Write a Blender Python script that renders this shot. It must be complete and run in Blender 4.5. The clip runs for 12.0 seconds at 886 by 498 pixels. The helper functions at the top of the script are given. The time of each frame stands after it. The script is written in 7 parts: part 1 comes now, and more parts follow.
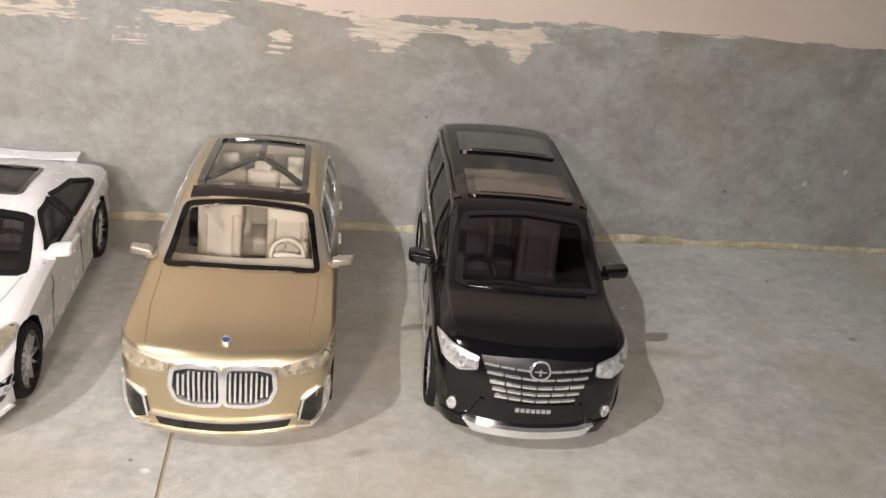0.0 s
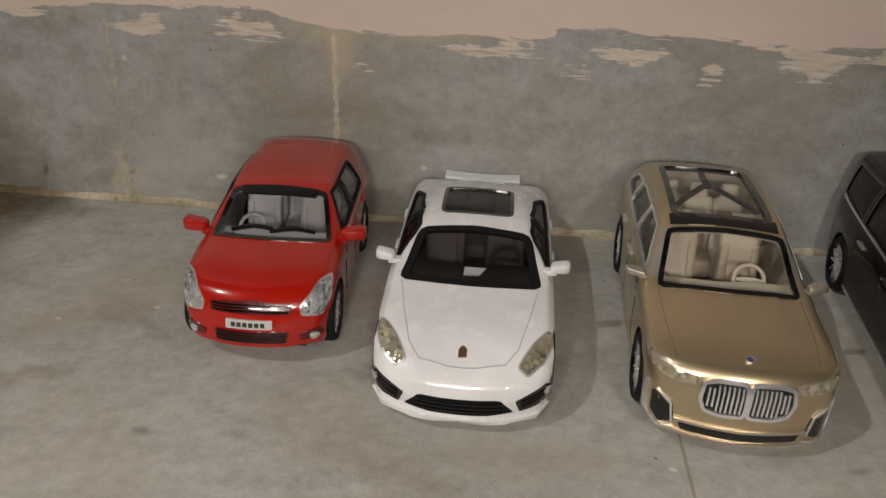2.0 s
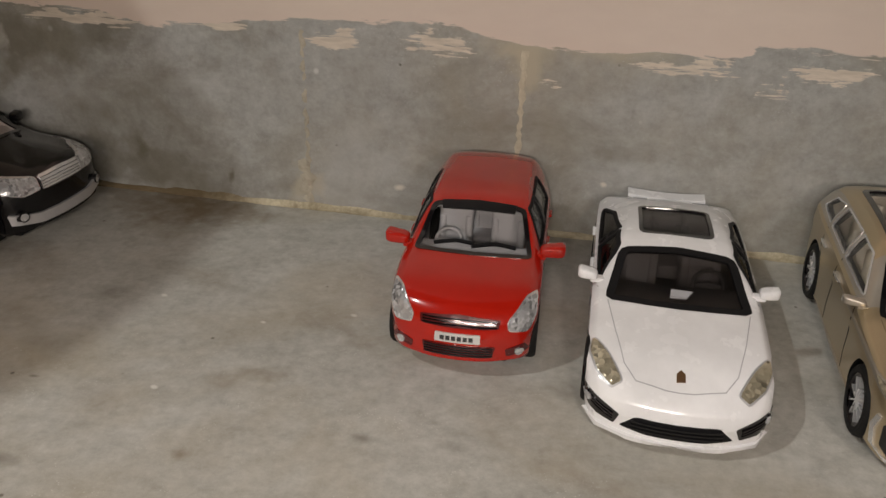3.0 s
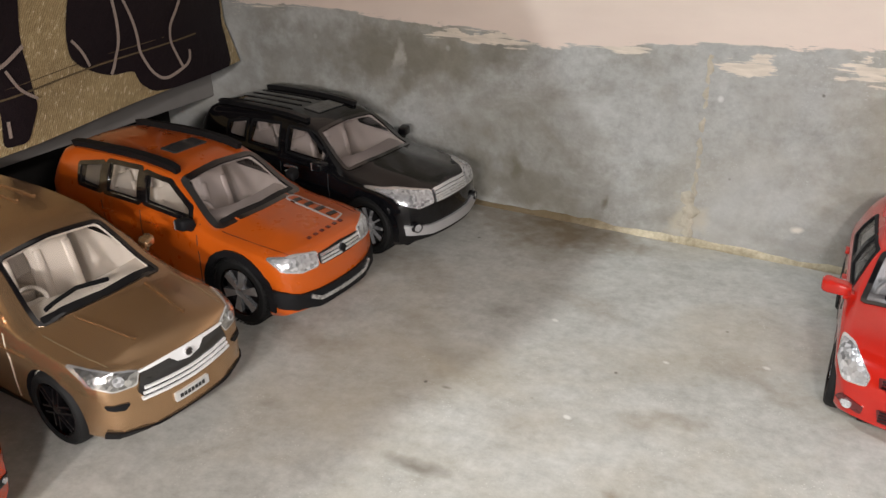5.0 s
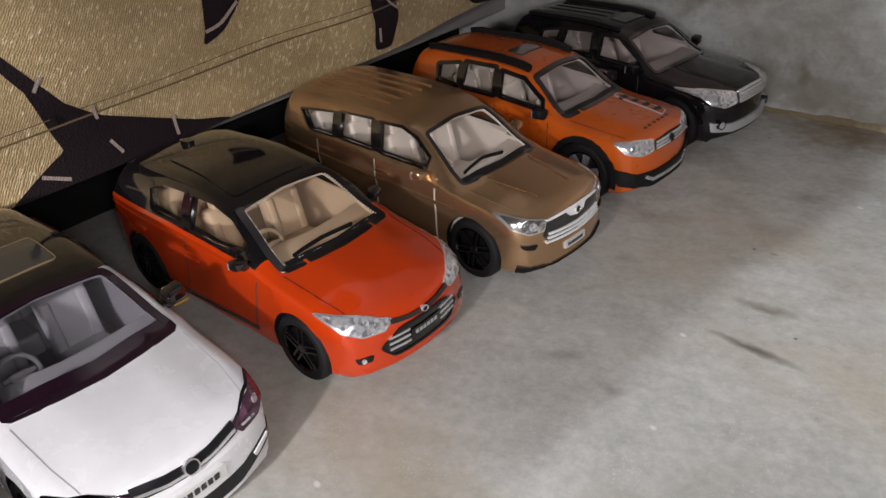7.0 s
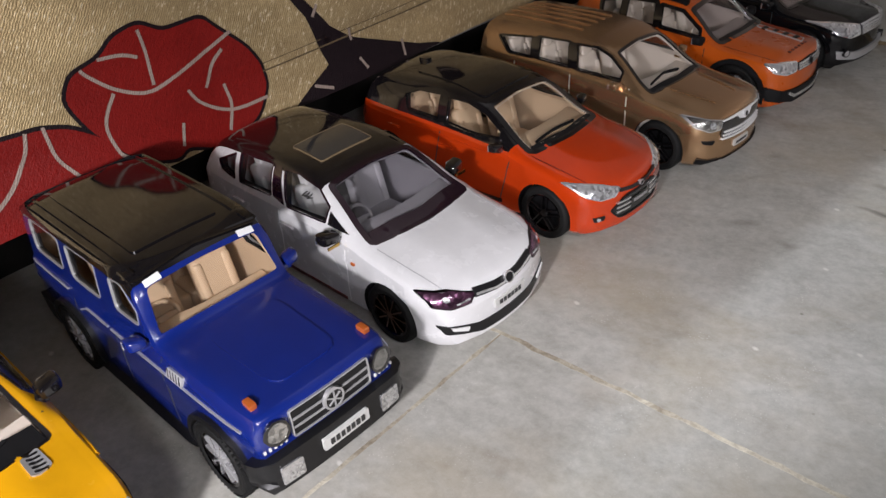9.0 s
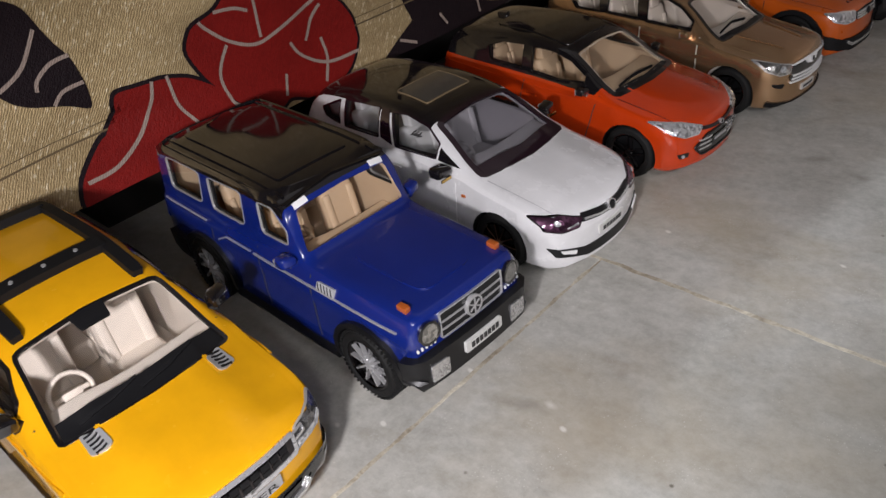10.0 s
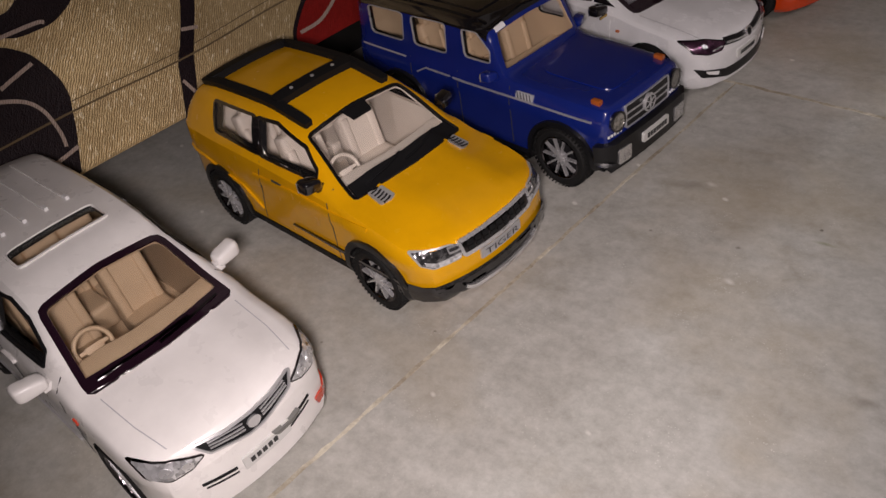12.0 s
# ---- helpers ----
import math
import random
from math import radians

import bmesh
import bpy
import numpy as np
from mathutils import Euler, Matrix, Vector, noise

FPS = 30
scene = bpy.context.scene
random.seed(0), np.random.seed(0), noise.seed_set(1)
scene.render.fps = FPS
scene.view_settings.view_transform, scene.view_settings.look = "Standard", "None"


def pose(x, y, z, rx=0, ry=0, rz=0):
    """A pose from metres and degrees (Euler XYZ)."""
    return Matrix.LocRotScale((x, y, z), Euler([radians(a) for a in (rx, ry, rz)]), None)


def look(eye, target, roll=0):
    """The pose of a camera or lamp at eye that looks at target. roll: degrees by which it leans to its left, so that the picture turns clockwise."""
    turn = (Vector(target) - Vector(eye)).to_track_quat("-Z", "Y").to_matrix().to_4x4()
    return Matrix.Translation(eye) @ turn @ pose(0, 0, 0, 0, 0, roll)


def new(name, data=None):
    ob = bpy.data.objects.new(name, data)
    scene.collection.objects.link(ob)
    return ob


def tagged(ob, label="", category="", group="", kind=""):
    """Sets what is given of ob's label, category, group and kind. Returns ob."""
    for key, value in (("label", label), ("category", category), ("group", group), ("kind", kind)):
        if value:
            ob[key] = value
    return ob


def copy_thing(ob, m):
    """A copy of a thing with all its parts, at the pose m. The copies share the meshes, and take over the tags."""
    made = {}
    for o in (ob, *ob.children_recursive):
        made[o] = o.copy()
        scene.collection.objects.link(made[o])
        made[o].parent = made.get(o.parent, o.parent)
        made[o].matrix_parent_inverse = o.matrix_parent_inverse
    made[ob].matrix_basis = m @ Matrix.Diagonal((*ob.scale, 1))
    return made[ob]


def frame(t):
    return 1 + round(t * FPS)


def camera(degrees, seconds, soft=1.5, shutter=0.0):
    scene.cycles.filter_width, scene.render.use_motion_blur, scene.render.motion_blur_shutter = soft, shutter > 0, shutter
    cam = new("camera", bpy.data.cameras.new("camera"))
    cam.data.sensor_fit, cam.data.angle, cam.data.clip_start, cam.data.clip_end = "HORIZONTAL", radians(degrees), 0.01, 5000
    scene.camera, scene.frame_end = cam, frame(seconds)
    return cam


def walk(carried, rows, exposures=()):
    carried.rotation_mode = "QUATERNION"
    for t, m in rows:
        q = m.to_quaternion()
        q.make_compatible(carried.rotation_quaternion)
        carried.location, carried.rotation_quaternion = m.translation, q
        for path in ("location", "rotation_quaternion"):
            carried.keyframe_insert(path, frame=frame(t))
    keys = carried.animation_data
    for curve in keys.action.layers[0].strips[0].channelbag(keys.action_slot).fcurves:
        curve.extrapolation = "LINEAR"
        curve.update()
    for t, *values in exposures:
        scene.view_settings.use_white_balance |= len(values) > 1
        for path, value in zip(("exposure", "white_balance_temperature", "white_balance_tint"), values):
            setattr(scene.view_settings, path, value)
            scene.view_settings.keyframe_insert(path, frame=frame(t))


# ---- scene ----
cam = camera(57.9, 12.0)
PATH = [
    (0, (0.0683, 0.0906, 0.1541), (0.420, 1.846, -0.738), 7.57),
    (0.5, (0.0464, 0.0868, 0.1524), (0.309, 1.858, -0.740), 6.82),
    (1, (0.0233, 0.0835, 0.1567), (0.170, 1.860, -0.751), 5.23),
    (1.5, (-0.0028, 0.0774, 0.1602), (0.013, 1.849, -0.767), 3.84),
    (2, (-0.0284, 0.0725, 0.1675), (-0.147, 1.834, -0.773), 2.76),
    (2.5, (-0.0500, 0.0677, 0.1667), (-0.283, 1.817, -0.775), 2.05),
    (2.7, (-0.0589, 0.0667, 0.1712), (-0.323, 1.810, -0.773), 1.92),
    (4.3, (-0.1186, 0.0719, 0.1680), (-0.803, 1.738, -0.702), 0.01),
    (4.5, (-0.1264, 0.0710, 0.1701), (-0.866, 1.711, -0.704), -0.34),
    (5, (-0.1376, 0.0598, 0.1639), (-1.013, 1.630, -0.712), -1.01),
    (5.5, (-0.1479, 0.0329, 0.1638), (-1.169, 1.488, -0.752), -1.97),
    (6, (-0.1585, 0.0112, 0.1717), (-1.260, 1.382, -0.781), -2.70),
    (6.5, (-0.1643, -0.0146, 0.1665), (-1.283, 1.317, -0.822), -3.11),
    (6.7, (-0.1676, -0.0242, 0.1703), (-1.293, 1.292, -0.830), -3.55),
    (8.3, (-0.1638, -0.1072, 0.1981), (-1.325, 1.096, -0.900), -5.30),
    (8.5, (-0.1664, -0.1223, 0.1991), (-1.325, 1.087, -0.894), -4.87),
    (9, (-0.1719, -0.1559, 0.1975), (-1.334, 1.045, -0.902), -4.89),
    (9.5, (-0.1714, -0.1759, 0.1977), (-1.331, 1.015, -0.914), -5.48),
    (10, (-0.1821, -0.2060, 0.1949), (-1.343, 0.970, -0.931), -6.15),
    (10.5, (-0.1835, -0.2322, 0.1969), (-1.343, 0.916, -0.960), -6.77),
    (11, (-0.1851, -0.2642, 0.1992), (-1.348, 0.838, -0.997), -7.82),
    (11.5, (-0.1728, -0.2838, 0.1973), (-1.355, 0.764, -1.029), -9.47),
    (12, (-0.1711, -0.3053, 0.1978), (-1.353, 0.720, -1.048), -10.30),
]
EXPOSURES = [(0, 1.56, 7050, 15), (0.5, 0.97, 7200, 16), (1, 0.55, 7350, 19), (1.5, 0.36, 7300, 16), (2.0, 0.31, 7250, 13), (2.7, 0.33, 7350, 14), (4.3, 1.09, 6950, 12), (5.5, 1.42, 6400, 11), (6.1, 1.26, 6330, 12), (6.7, 0.88, 6250, 13), (8.3, 0.53, 6500, 17), (9.0, 0.54, 6200, 14), (9.5, 0.38, 6050, 12), (10, 0.12, 6250, 14), (10.5, -0.16, 6350, 14), (12, -0.86, 6850, 22)]
walk(cam, [(t, look(eye, target, roll)) for t, eye, target, roll in PATH], EXPOSURES)
# ---------------------------------------------------------------- light
world = bpy.data.worlds.new("room_air")
scene.world = world
world.use_nodes = True
world.node_tree.nodes["Background"].inputs[0].default_value = (1.0, 0.93, 0.85, 1)
world.node_tree.nodes["Background"].inputs[1].default_value = 0.005


def lamp(name, kind, energy, color, m, size=0.1):
    data = bpy.data.lights.new(name, kind)
    data.energy, data.color = energy, color
    if kind == "AREA":
        data.size = size
    else:
        data.shadow_soft_size = size
    ob = new(name, data)
    ob.matrix_world = m
    return ob


# the room's lamp beyond the bed, and fixed spots for the phone's torch along its way
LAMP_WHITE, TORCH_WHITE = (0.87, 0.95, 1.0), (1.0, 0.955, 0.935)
bulb = lamp("ceiling_spot_light", "SPOT", 62.0, LAMP_WHITE, look((-1.615, -0.75, 2.2), (0.1, 0.0, 0.0)), 0.024)
bulb.data.spot_size, bulb.data.spot_blend = radians(80), 0.6
# eight spots, all on at once, stand in for one moving torch
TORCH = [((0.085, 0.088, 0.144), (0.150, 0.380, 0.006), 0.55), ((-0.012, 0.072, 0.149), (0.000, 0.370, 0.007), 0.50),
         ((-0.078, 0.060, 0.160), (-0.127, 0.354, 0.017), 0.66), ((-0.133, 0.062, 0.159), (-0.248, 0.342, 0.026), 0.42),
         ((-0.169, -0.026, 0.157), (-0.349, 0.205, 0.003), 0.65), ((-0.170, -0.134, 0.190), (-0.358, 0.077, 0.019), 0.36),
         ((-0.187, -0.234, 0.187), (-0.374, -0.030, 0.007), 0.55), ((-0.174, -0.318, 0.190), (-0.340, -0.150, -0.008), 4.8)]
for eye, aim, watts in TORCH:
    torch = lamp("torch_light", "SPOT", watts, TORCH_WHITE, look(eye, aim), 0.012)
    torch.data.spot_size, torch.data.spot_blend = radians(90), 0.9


# ---------------------------------------------------------------- materials
def material(name):
    m = bpy.data.materials.new(name)
    m.use_nodes = True
    return m, m.node_tree.nodes, m.node_tree.links, m.node_tree.nodes["Principled BSDF"]


def coords(nodes, links, scale, object_space=True):
    tc = nodes.new("ShaderNodeTexCoord")
    mp = nodes.new("ShaderNodeMapping")
    mp.inputs["Scale"].default_value = scale if hasattr(scale, "__len__") else (scale,) * 3
    links.new(tc.outputs["Object"], mp.inputs["Vector"])
    return mp.outputs["Vector"]


def noise_tex(nodes, links, vec, scale, detail=4, rough=0.6, distort=0.0):
    n = nodes.new("ShaderNodeTexNoise")
    n.inputs["Scale"].default_value = scale
    n.inputs["Detail"].default_value = detail
    n.inputs["Roughness"].default_value = rough
    n.inputs["Distortion"].default_value = distort
    links.new(vec, n.inputs["Vector"])
    return n.outputs["Fac"]


def ramp(nodes, links, fac, stops):
    r = nodes.new("ShaderNodeValToRGB")
    while len(r.color_ramp.elements) < len(stops):
        r.color_ramp.elements.new(0.5)
    for e, (p, c) in zip(r.color_ramp.elements, stops):
        e.position = p
        e.color = (*c, 1) if len(c) == 3 else c
    links.new(fac, r.inputs["Fac"])
    return r.outputs["Color"]


def mix(nodes, links, fac, a, b, mode="MIX"):
    n = nodes.new("ShaderNodeMix")
    n.data_type, n.blend_type = "RGBA", mode
    if isinstance(fac, float):
        n.inputs["Factor"].default_value = fac
    else:
        links.new(fac, n.inputs["Factor"])
    for k, v in (("A", a), ("B", b)):
        s = [i for i in n.inputs if i.name == k and i.type == "RGBA"][0]
        if isinstance(v, tuple):
            s.default_value = (*v, 1)
        else:
            links.new(v, s)
    return [o for o in n.outputs if o.type == "RGBA"][0]


def bump(nodes, links, bsdf, height, strength, dist):
    b = nodes.new("ShaderNodeBump")
    b.inputs["Strength"].default_value = strength
    b.inputs["Distance"].default_value = dist
    links.new(height, b.inputs["Height"])
    links.new(b.outputs["Normal"], bsdf.inputs["Normal"])
    return b


def simple(name, color, rough=0.5, metal=0.0, coat=0.0, grain=0.0, grain_scale=400, spec=0.5):
    """A surface of one paint or plastic with slight unevenness in colour and gloss."""
    m, n, l, b = material(name)
    vec = coords(n, l, 1.0)
    f = noise_tex(n, l, vec, 60, 5)
    dark = tuple(c * 0.86 for c in color)
    l.new(ramp(n, l, f, [(0.3, dark), (0.7, color)]), b.inputs["Base Color"])
    g = noise_tex(n, l, vec, 130, 3)
    mr = n.new("ShaderNodeMapRange")
    mr.inputs["To Min"].default_value = max(0.02, rough - 0.06)
    mr.inputs["To Max"].default_value = rough + 0.08
    l.new(g, mr.inputs["Value"])
    l.new(mr.outputs["Result"], b.inputs["Roughness"])
    b.inputs["Metallic"].default_value = metal
    b.inputs["Coat Weight"].default_value = coat
    b.inputs["Coat Roughness"].default_value = 0.06
    b.inputs["Specular IOR Level"].default_value = spec
    if grain:
        bump(n, l, b, noise_tex(n, l, vec, grain_scale, 3), grain, 0.0004)
    return m


def metallic_paint(name, color, flake=0.25, metal=0.75, rough=0.36):
    m, n, l, b = material(name)
    vec = coords(n, l, 1.0)
    f = noise_tex(n, l, vec, 4500, 2)
    lo = tuple(c * (1 - flake) for c in color)
    hi = tuple(min(1, c * (1 + flake)) for c in color)
    big = noise_tex(n, l, vec, 45, 4)
    c = mix(n, l, 0.35, ramp(n, l, f, [(0.3, lo), (0.7, hi)]), ramp(n, l, big, [(0.3, lo), (0.7, color)]))
    l.new(c, b.inputs["Base Color"])
    b.inputs["Metallic"].default_value = metal
    b.inputs["Roughness"].default_value = rough
    b.inputs["Coat Weight"].default_value = 0.5
    b.inputs["Coat Roughness"].default_value = 0.12
    return m


def glass_material(name, tint, gloss_rough=0.02, clear=0.98):
    """A thin pane: clear film with a Fresnel gloss."""
    m, n, l, b = material(name)
    n.remove(b)
    out = [k for k in n if k.type == "OUTPUT_MATERIAL"][0]
    tr = n.new("ShaderNodeBsdfTransparent")
    tr.inputs["Color"].default_value = (*[t * clear for t in tint], 1)
    gl = n.new("ShaderNodeBsdfGlossy")
    gl.inputs["Roughness"].default_value = gloss_rough
    lw = n.new("ShaderNodeLayerWeight")
    lw.inputs["Blend"].default_value = 0.5
    pw = n.new("ShaderNodeMath")
    pw.operation = "POWER"
    pw.inputs[1].default_value = 4.0
    l.new(lw.outputs["Facing"], pw.inputs[0])
    fr = n.new("ShaderNodeMath")
    fr.operation = "MULTIPLY_ADD"
    fr.inputs[1].default_value, fr.inputs[2].default_value = 0.6, 0.035
    l.new(pw.outputs[0], fr.inputs[0])
    mx = n.new("ShaderNodeMixShader")
    l.new(fr.outputs[0], mx.inputs["Fac"])
    l.new(tr.outputs["BSDF"], mx.inputs[1])
    l.new(gl.outputs["BSDF"], mx.inputs[2])
    l.new(mx.outputs["Shader"], out.inputs["Surface"])
    return m


def lens_material(name, color, scale=900, dim=0.16, metal=0.8):
    """Moulded clear plastic over foil: broken bright facets."""
    m, n, l, b = material(name)
    vec = coords(n, l, 1.0)
    v = n.new("ShaderNodeTexVoronoi")
    v.inputs["Scale"].default_value = scale
    l.new(vec, v.inputs["Vector"])
    cell = n.new("ShaderNodeSeparateColor")
    l.new(v.outputs["Color"], cell.inputs["Color"])
    big = noise_tex(n, l, vec, 160, 2)
    c = ramp(n, l, cell.outputs["Red"], [(0.0, tuple(k * 0.22 for k in color)), (0.55, tuple(k * 0.7 for k in color)), (1.0, color)])
    l.new(mix(n, l, ramp(n, l, big, [(0.40, (0.75,) * 3), (0.55, (0, 0, 0))]), c, tuple(k * dim for k in color)), b.inputs["Base Color"])
    b.inputs["Metallic"].default_value = metal
    b.inputs["Roughness"].default_value = 0.2
    b.inputs["Coat Weight"].default_value = 1.0
    b.inputs["Coat Roughness"].default_value = 0.03
    bump(n, l, b, v.outputs["Distance"], 0.35, 0.0005)
    return m


def turned(nodes, links, scale, angle):
    """Object coordinates turned about the upright axis, then scaled."""
    tc = nodes.new("ShaderNodeTexCoord")
    r = nodes.new("ShaderNodeMapping")
    r.inputs["Rotation"].default_value = (0, 0, radians(angle))
    links.new(tc.outputs["Object"], r.inputs["Vector"])
    mp = nodes.new("ShaderNodeMapping")
    mp.inputs["Scale"].default_value = scale
    links.new(r.outputs["Vector"], mp.inputs["Vector"])
    return mp.outputs["Vector"]


def blot(nodes, links, warp, x, y, z, a, b, angle, color, base, strength=0.6, core=0.35, plane="XY"):
    """One stain of a loose oval shape, a by b metres, laid over the base colour."""
    tc = nodes.new("ShaderNodeTexCoord")
    sub = nodes.new("ShaderNodeVectorMath")
    sub.operation = "SUBTRACT"
    links.new(tc.outputs["Object"], sub.inputs[0])
    sub.inputs[1].default_value = (x, y, z)
    wob = nodes.new("ShaderNodeVectorMath")
    wob.operation = "MULTIPLY_ADD"
    links.new(warp, wob.inputs[0])
    wob.inputs[1].default_value = (b * 2.4,) * 3
    links.new(sub.outputs[0], wob.inputs[2])
    off = nodes.new("ShaderNodeVectorMath")
    off.operation = "SUBTRACT"
    links.new(wob.outputs[0], off.inputs[0])
    off.inputs[1].default_value = (b * 1.2,) * 3
    r = nodes.new("ShaderNodeMapping")
    r.inputs["Rotation"].default_value = (0, 0, radians(-angle)) if plane == "XY" else (0, 0, 0)
    links.new(off.outputs[0], r.inputs["Vector"])
    sc = nodes.new("ShaderNodeVectorMath")
    sc.operation = "MULTIPLY"
    links.new(r.outputs["Vector"], sc.inputs[0])
    sc.inputs[1].default_value = (1 / a, 1 / b, 0) if plane == "XY" else (1 / a, 0, 1 / b)
    ln = nodes.new("ShaderNodeVectorMath")
    ln.operation = "LENGTH"
    links.new(sc.outputs[0], ln.inputs[0])
    f = ramp(nodes, links, ln.outputs["Value"], [(core, (strength,) * 3), (1.0, (0, 0, 0))])
    return mix(nodes, links, f, base, color)


def stone_material(name, floor=True, tint=(1, 1, 1)):
    """Grey-green marble, worn, with cloudy veins, brown stains, specks and scuffs."""
    m, n, l, b = material(name)
    vec = coords(n, l, 1.0)
    long = turned(n, l, (1.0, 1.35, 1.0), -14) if floor else coords(n, l, (1.0, 1.0, 1.5))
    cloud = noise_tex(n, l, long, 16, 6, 0.62, 0.25)
    fine = noise_tex(n, l, vec, 240, 6, 0.75)
    mid = noise_tex(n, l, long, 75, 5, 0.65, 0.2)
    base = ramp(n, l, cloud, [(0.30, (0.33, 0.325, 0.295)), (0.45, (0.410, 0.402, 0.375)), (0.57, (0.470, 0.464, 0.440)), (0.74, (0.58, 0.575, 0.55))])
    base = mix(n, l, 0.42, base, ramp(n, l, mid, [(0.30, (0.25, 0.245, 0.225)), (0.5, (0.43, 0.43, 0.41)), (0.72, (0.62, 0.62, 0.60))]))
    base = mix(n, l, 0.27, base, ramp(n, l, fine, [(0.32, (0.20, 0.20, 0.185)), (0.68, (0.66, 0.66, 0.64))]))
    stain = noise_tex(n, l, turned(n, l, (1.0, 1.3, 1.0), -14), 8.5, 5, 0.62, 0.3)
    base = mix(n, l, ramp(n, l, stain, [(0.48, (0, 0, 0)), (0.70, (0.62, 0.62, 0.62))]), base, (0.35, 0.295, 0.205))
    streak = noise_tex(n, l, turned(n, l, (1.0, 1.4, 1.0), -14) if floor else coords(n, l, (1, 1, 1.6)), 34, 6, 0.66, 0.2)
    base = mix(n, l, ramp(n, l, streak, [(0.60, (0, 0, 0)), (0.74, (0.42, 0.42, 0.42))]), base, (0.24, 0.22, 0.175))
    speck = n.new("ShaderNodeTexVoronoi")
    speck.inputs["Scale"].default_value = 42
    l.new(vec, speck.inputs["Vector"])
    base = mix(n, l, ramp(n, l, speck.outputs["Distance"], [(0.015, (0.8, 0.8, 0.8)), (0.04, (0, 0, 0))]), base, (0.08, 0.07, 0.05))
    pale = n.new("ShaderNodeTexVoronoi")
    pale.inputs["Scale"].default_value = 33
    l.new(turned(n, l, (1, 1.5, 1), 20), pale.inputs["Vector"])
    base = mix(n, l, ramp(n, l, pale.outputs["Distance"], [(0.03, (0.7, 0.7, 0.7)), (0.06, (0, 0, 0))]), base, (0.74, 0.73, 0.70))
    fleck = n.new("ShaderNodeTexVoronoi")
    fleck.inputs["Scale"].default_value = 120
    l.new(mix(n, l, 0.06, vec, turned(n, l, (90, 90, 90), 0)), fleck.inputs["Vector"])
    rare = noise_tex(n, l, vec, 55, 3)
    spots = maths(n, l, "MULTIPLY", ramp(n, l, fleck.outputs["Distance"], [(0.10, (0.6,) * 3), (0.22, (0, 0, 0))]), ramp(n, l, rare, [(0.52, (0, 0, 0)), (0.62, (1, 1, 1))]))
    base = mix(n, l, spots, base, (0.66, 0.655, 0.63))
    if not floor:
        grime = noise_tex(n, l, coords(n, l, (1.0, 1.0, 1.5)), 15, 6, 0.66, 0.5)
        base = mix(n, l, ramp(n, l, grime, [(0.47, (0, 0, 0)), (0.66, (0.62, 0.62, 0.62))]), base, (0.25, 0.225, 0.175))
        wash = noise_tex(n, l, turned(n, l, (1.0, 1.0, 1.0), 0), 9, 4, 0.6, 0.3)
        base = mix(n, l, ramp(n, l, wash, [(0.55, (0, 0, 0)), (0.70, (0.45, 0.45, 0.45))]), base, (0.56, 0.56, 0.55))
    if floor:
        wn = n.new("ShaderNodeTexNoise")
        wn.inputs["Scale"].default_value = 95
        wn.inputs["Detail"].default_value = 5
        l.new(vec, wn.inputs["Vector"])
        warp = wn.outputs["Color"]
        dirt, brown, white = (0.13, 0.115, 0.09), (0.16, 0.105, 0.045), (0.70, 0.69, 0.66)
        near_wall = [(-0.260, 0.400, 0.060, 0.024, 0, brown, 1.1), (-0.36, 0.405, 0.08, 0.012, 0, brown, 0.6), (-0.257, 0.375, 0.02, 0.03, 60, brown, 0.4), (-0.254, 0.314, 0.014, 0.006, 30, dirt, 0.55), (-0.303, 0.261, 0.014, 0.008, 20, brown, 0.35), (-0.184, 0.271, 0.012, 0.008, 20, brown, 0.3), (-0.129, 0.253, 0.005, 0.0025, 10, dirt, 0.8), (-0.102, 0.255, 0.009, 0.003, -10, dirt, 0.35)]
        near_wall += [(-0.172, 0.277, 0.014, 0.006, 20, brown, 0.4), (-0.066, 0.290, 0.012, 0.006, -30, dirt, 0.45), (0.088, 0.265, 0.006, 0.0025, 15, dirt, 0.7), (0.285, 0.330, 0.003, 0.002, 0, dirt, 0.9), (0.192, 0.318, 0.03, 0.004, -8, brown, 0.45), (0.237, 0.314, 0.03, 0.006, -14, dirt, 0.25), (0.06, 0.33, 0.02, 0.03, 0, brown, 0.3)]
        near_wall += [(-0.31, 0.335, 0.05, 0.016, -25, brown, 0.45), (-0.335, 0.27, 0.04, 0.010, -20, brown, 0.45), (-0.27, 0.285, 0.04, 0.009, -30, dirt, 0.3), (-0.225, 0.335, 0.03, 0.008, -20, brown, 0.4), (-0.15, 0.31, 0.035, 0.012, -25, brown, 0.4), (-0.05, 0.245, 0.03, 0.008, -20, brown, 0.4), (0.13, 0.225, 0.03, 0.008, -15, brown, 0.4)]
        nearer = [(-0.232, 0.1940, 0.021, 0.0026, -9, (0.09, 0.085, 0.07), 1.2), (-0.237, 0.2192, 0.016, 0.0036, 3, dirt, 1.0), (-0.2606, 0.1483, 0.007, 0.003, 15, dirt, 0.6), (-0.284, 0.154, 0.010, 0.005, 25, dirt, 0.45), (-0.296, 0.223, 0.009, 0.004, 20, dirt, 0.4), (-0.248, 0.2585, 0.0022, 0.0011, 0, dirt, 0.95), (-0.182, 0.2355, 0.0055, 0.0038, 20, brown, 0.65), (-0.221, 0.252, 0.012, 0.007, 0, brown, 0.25)]
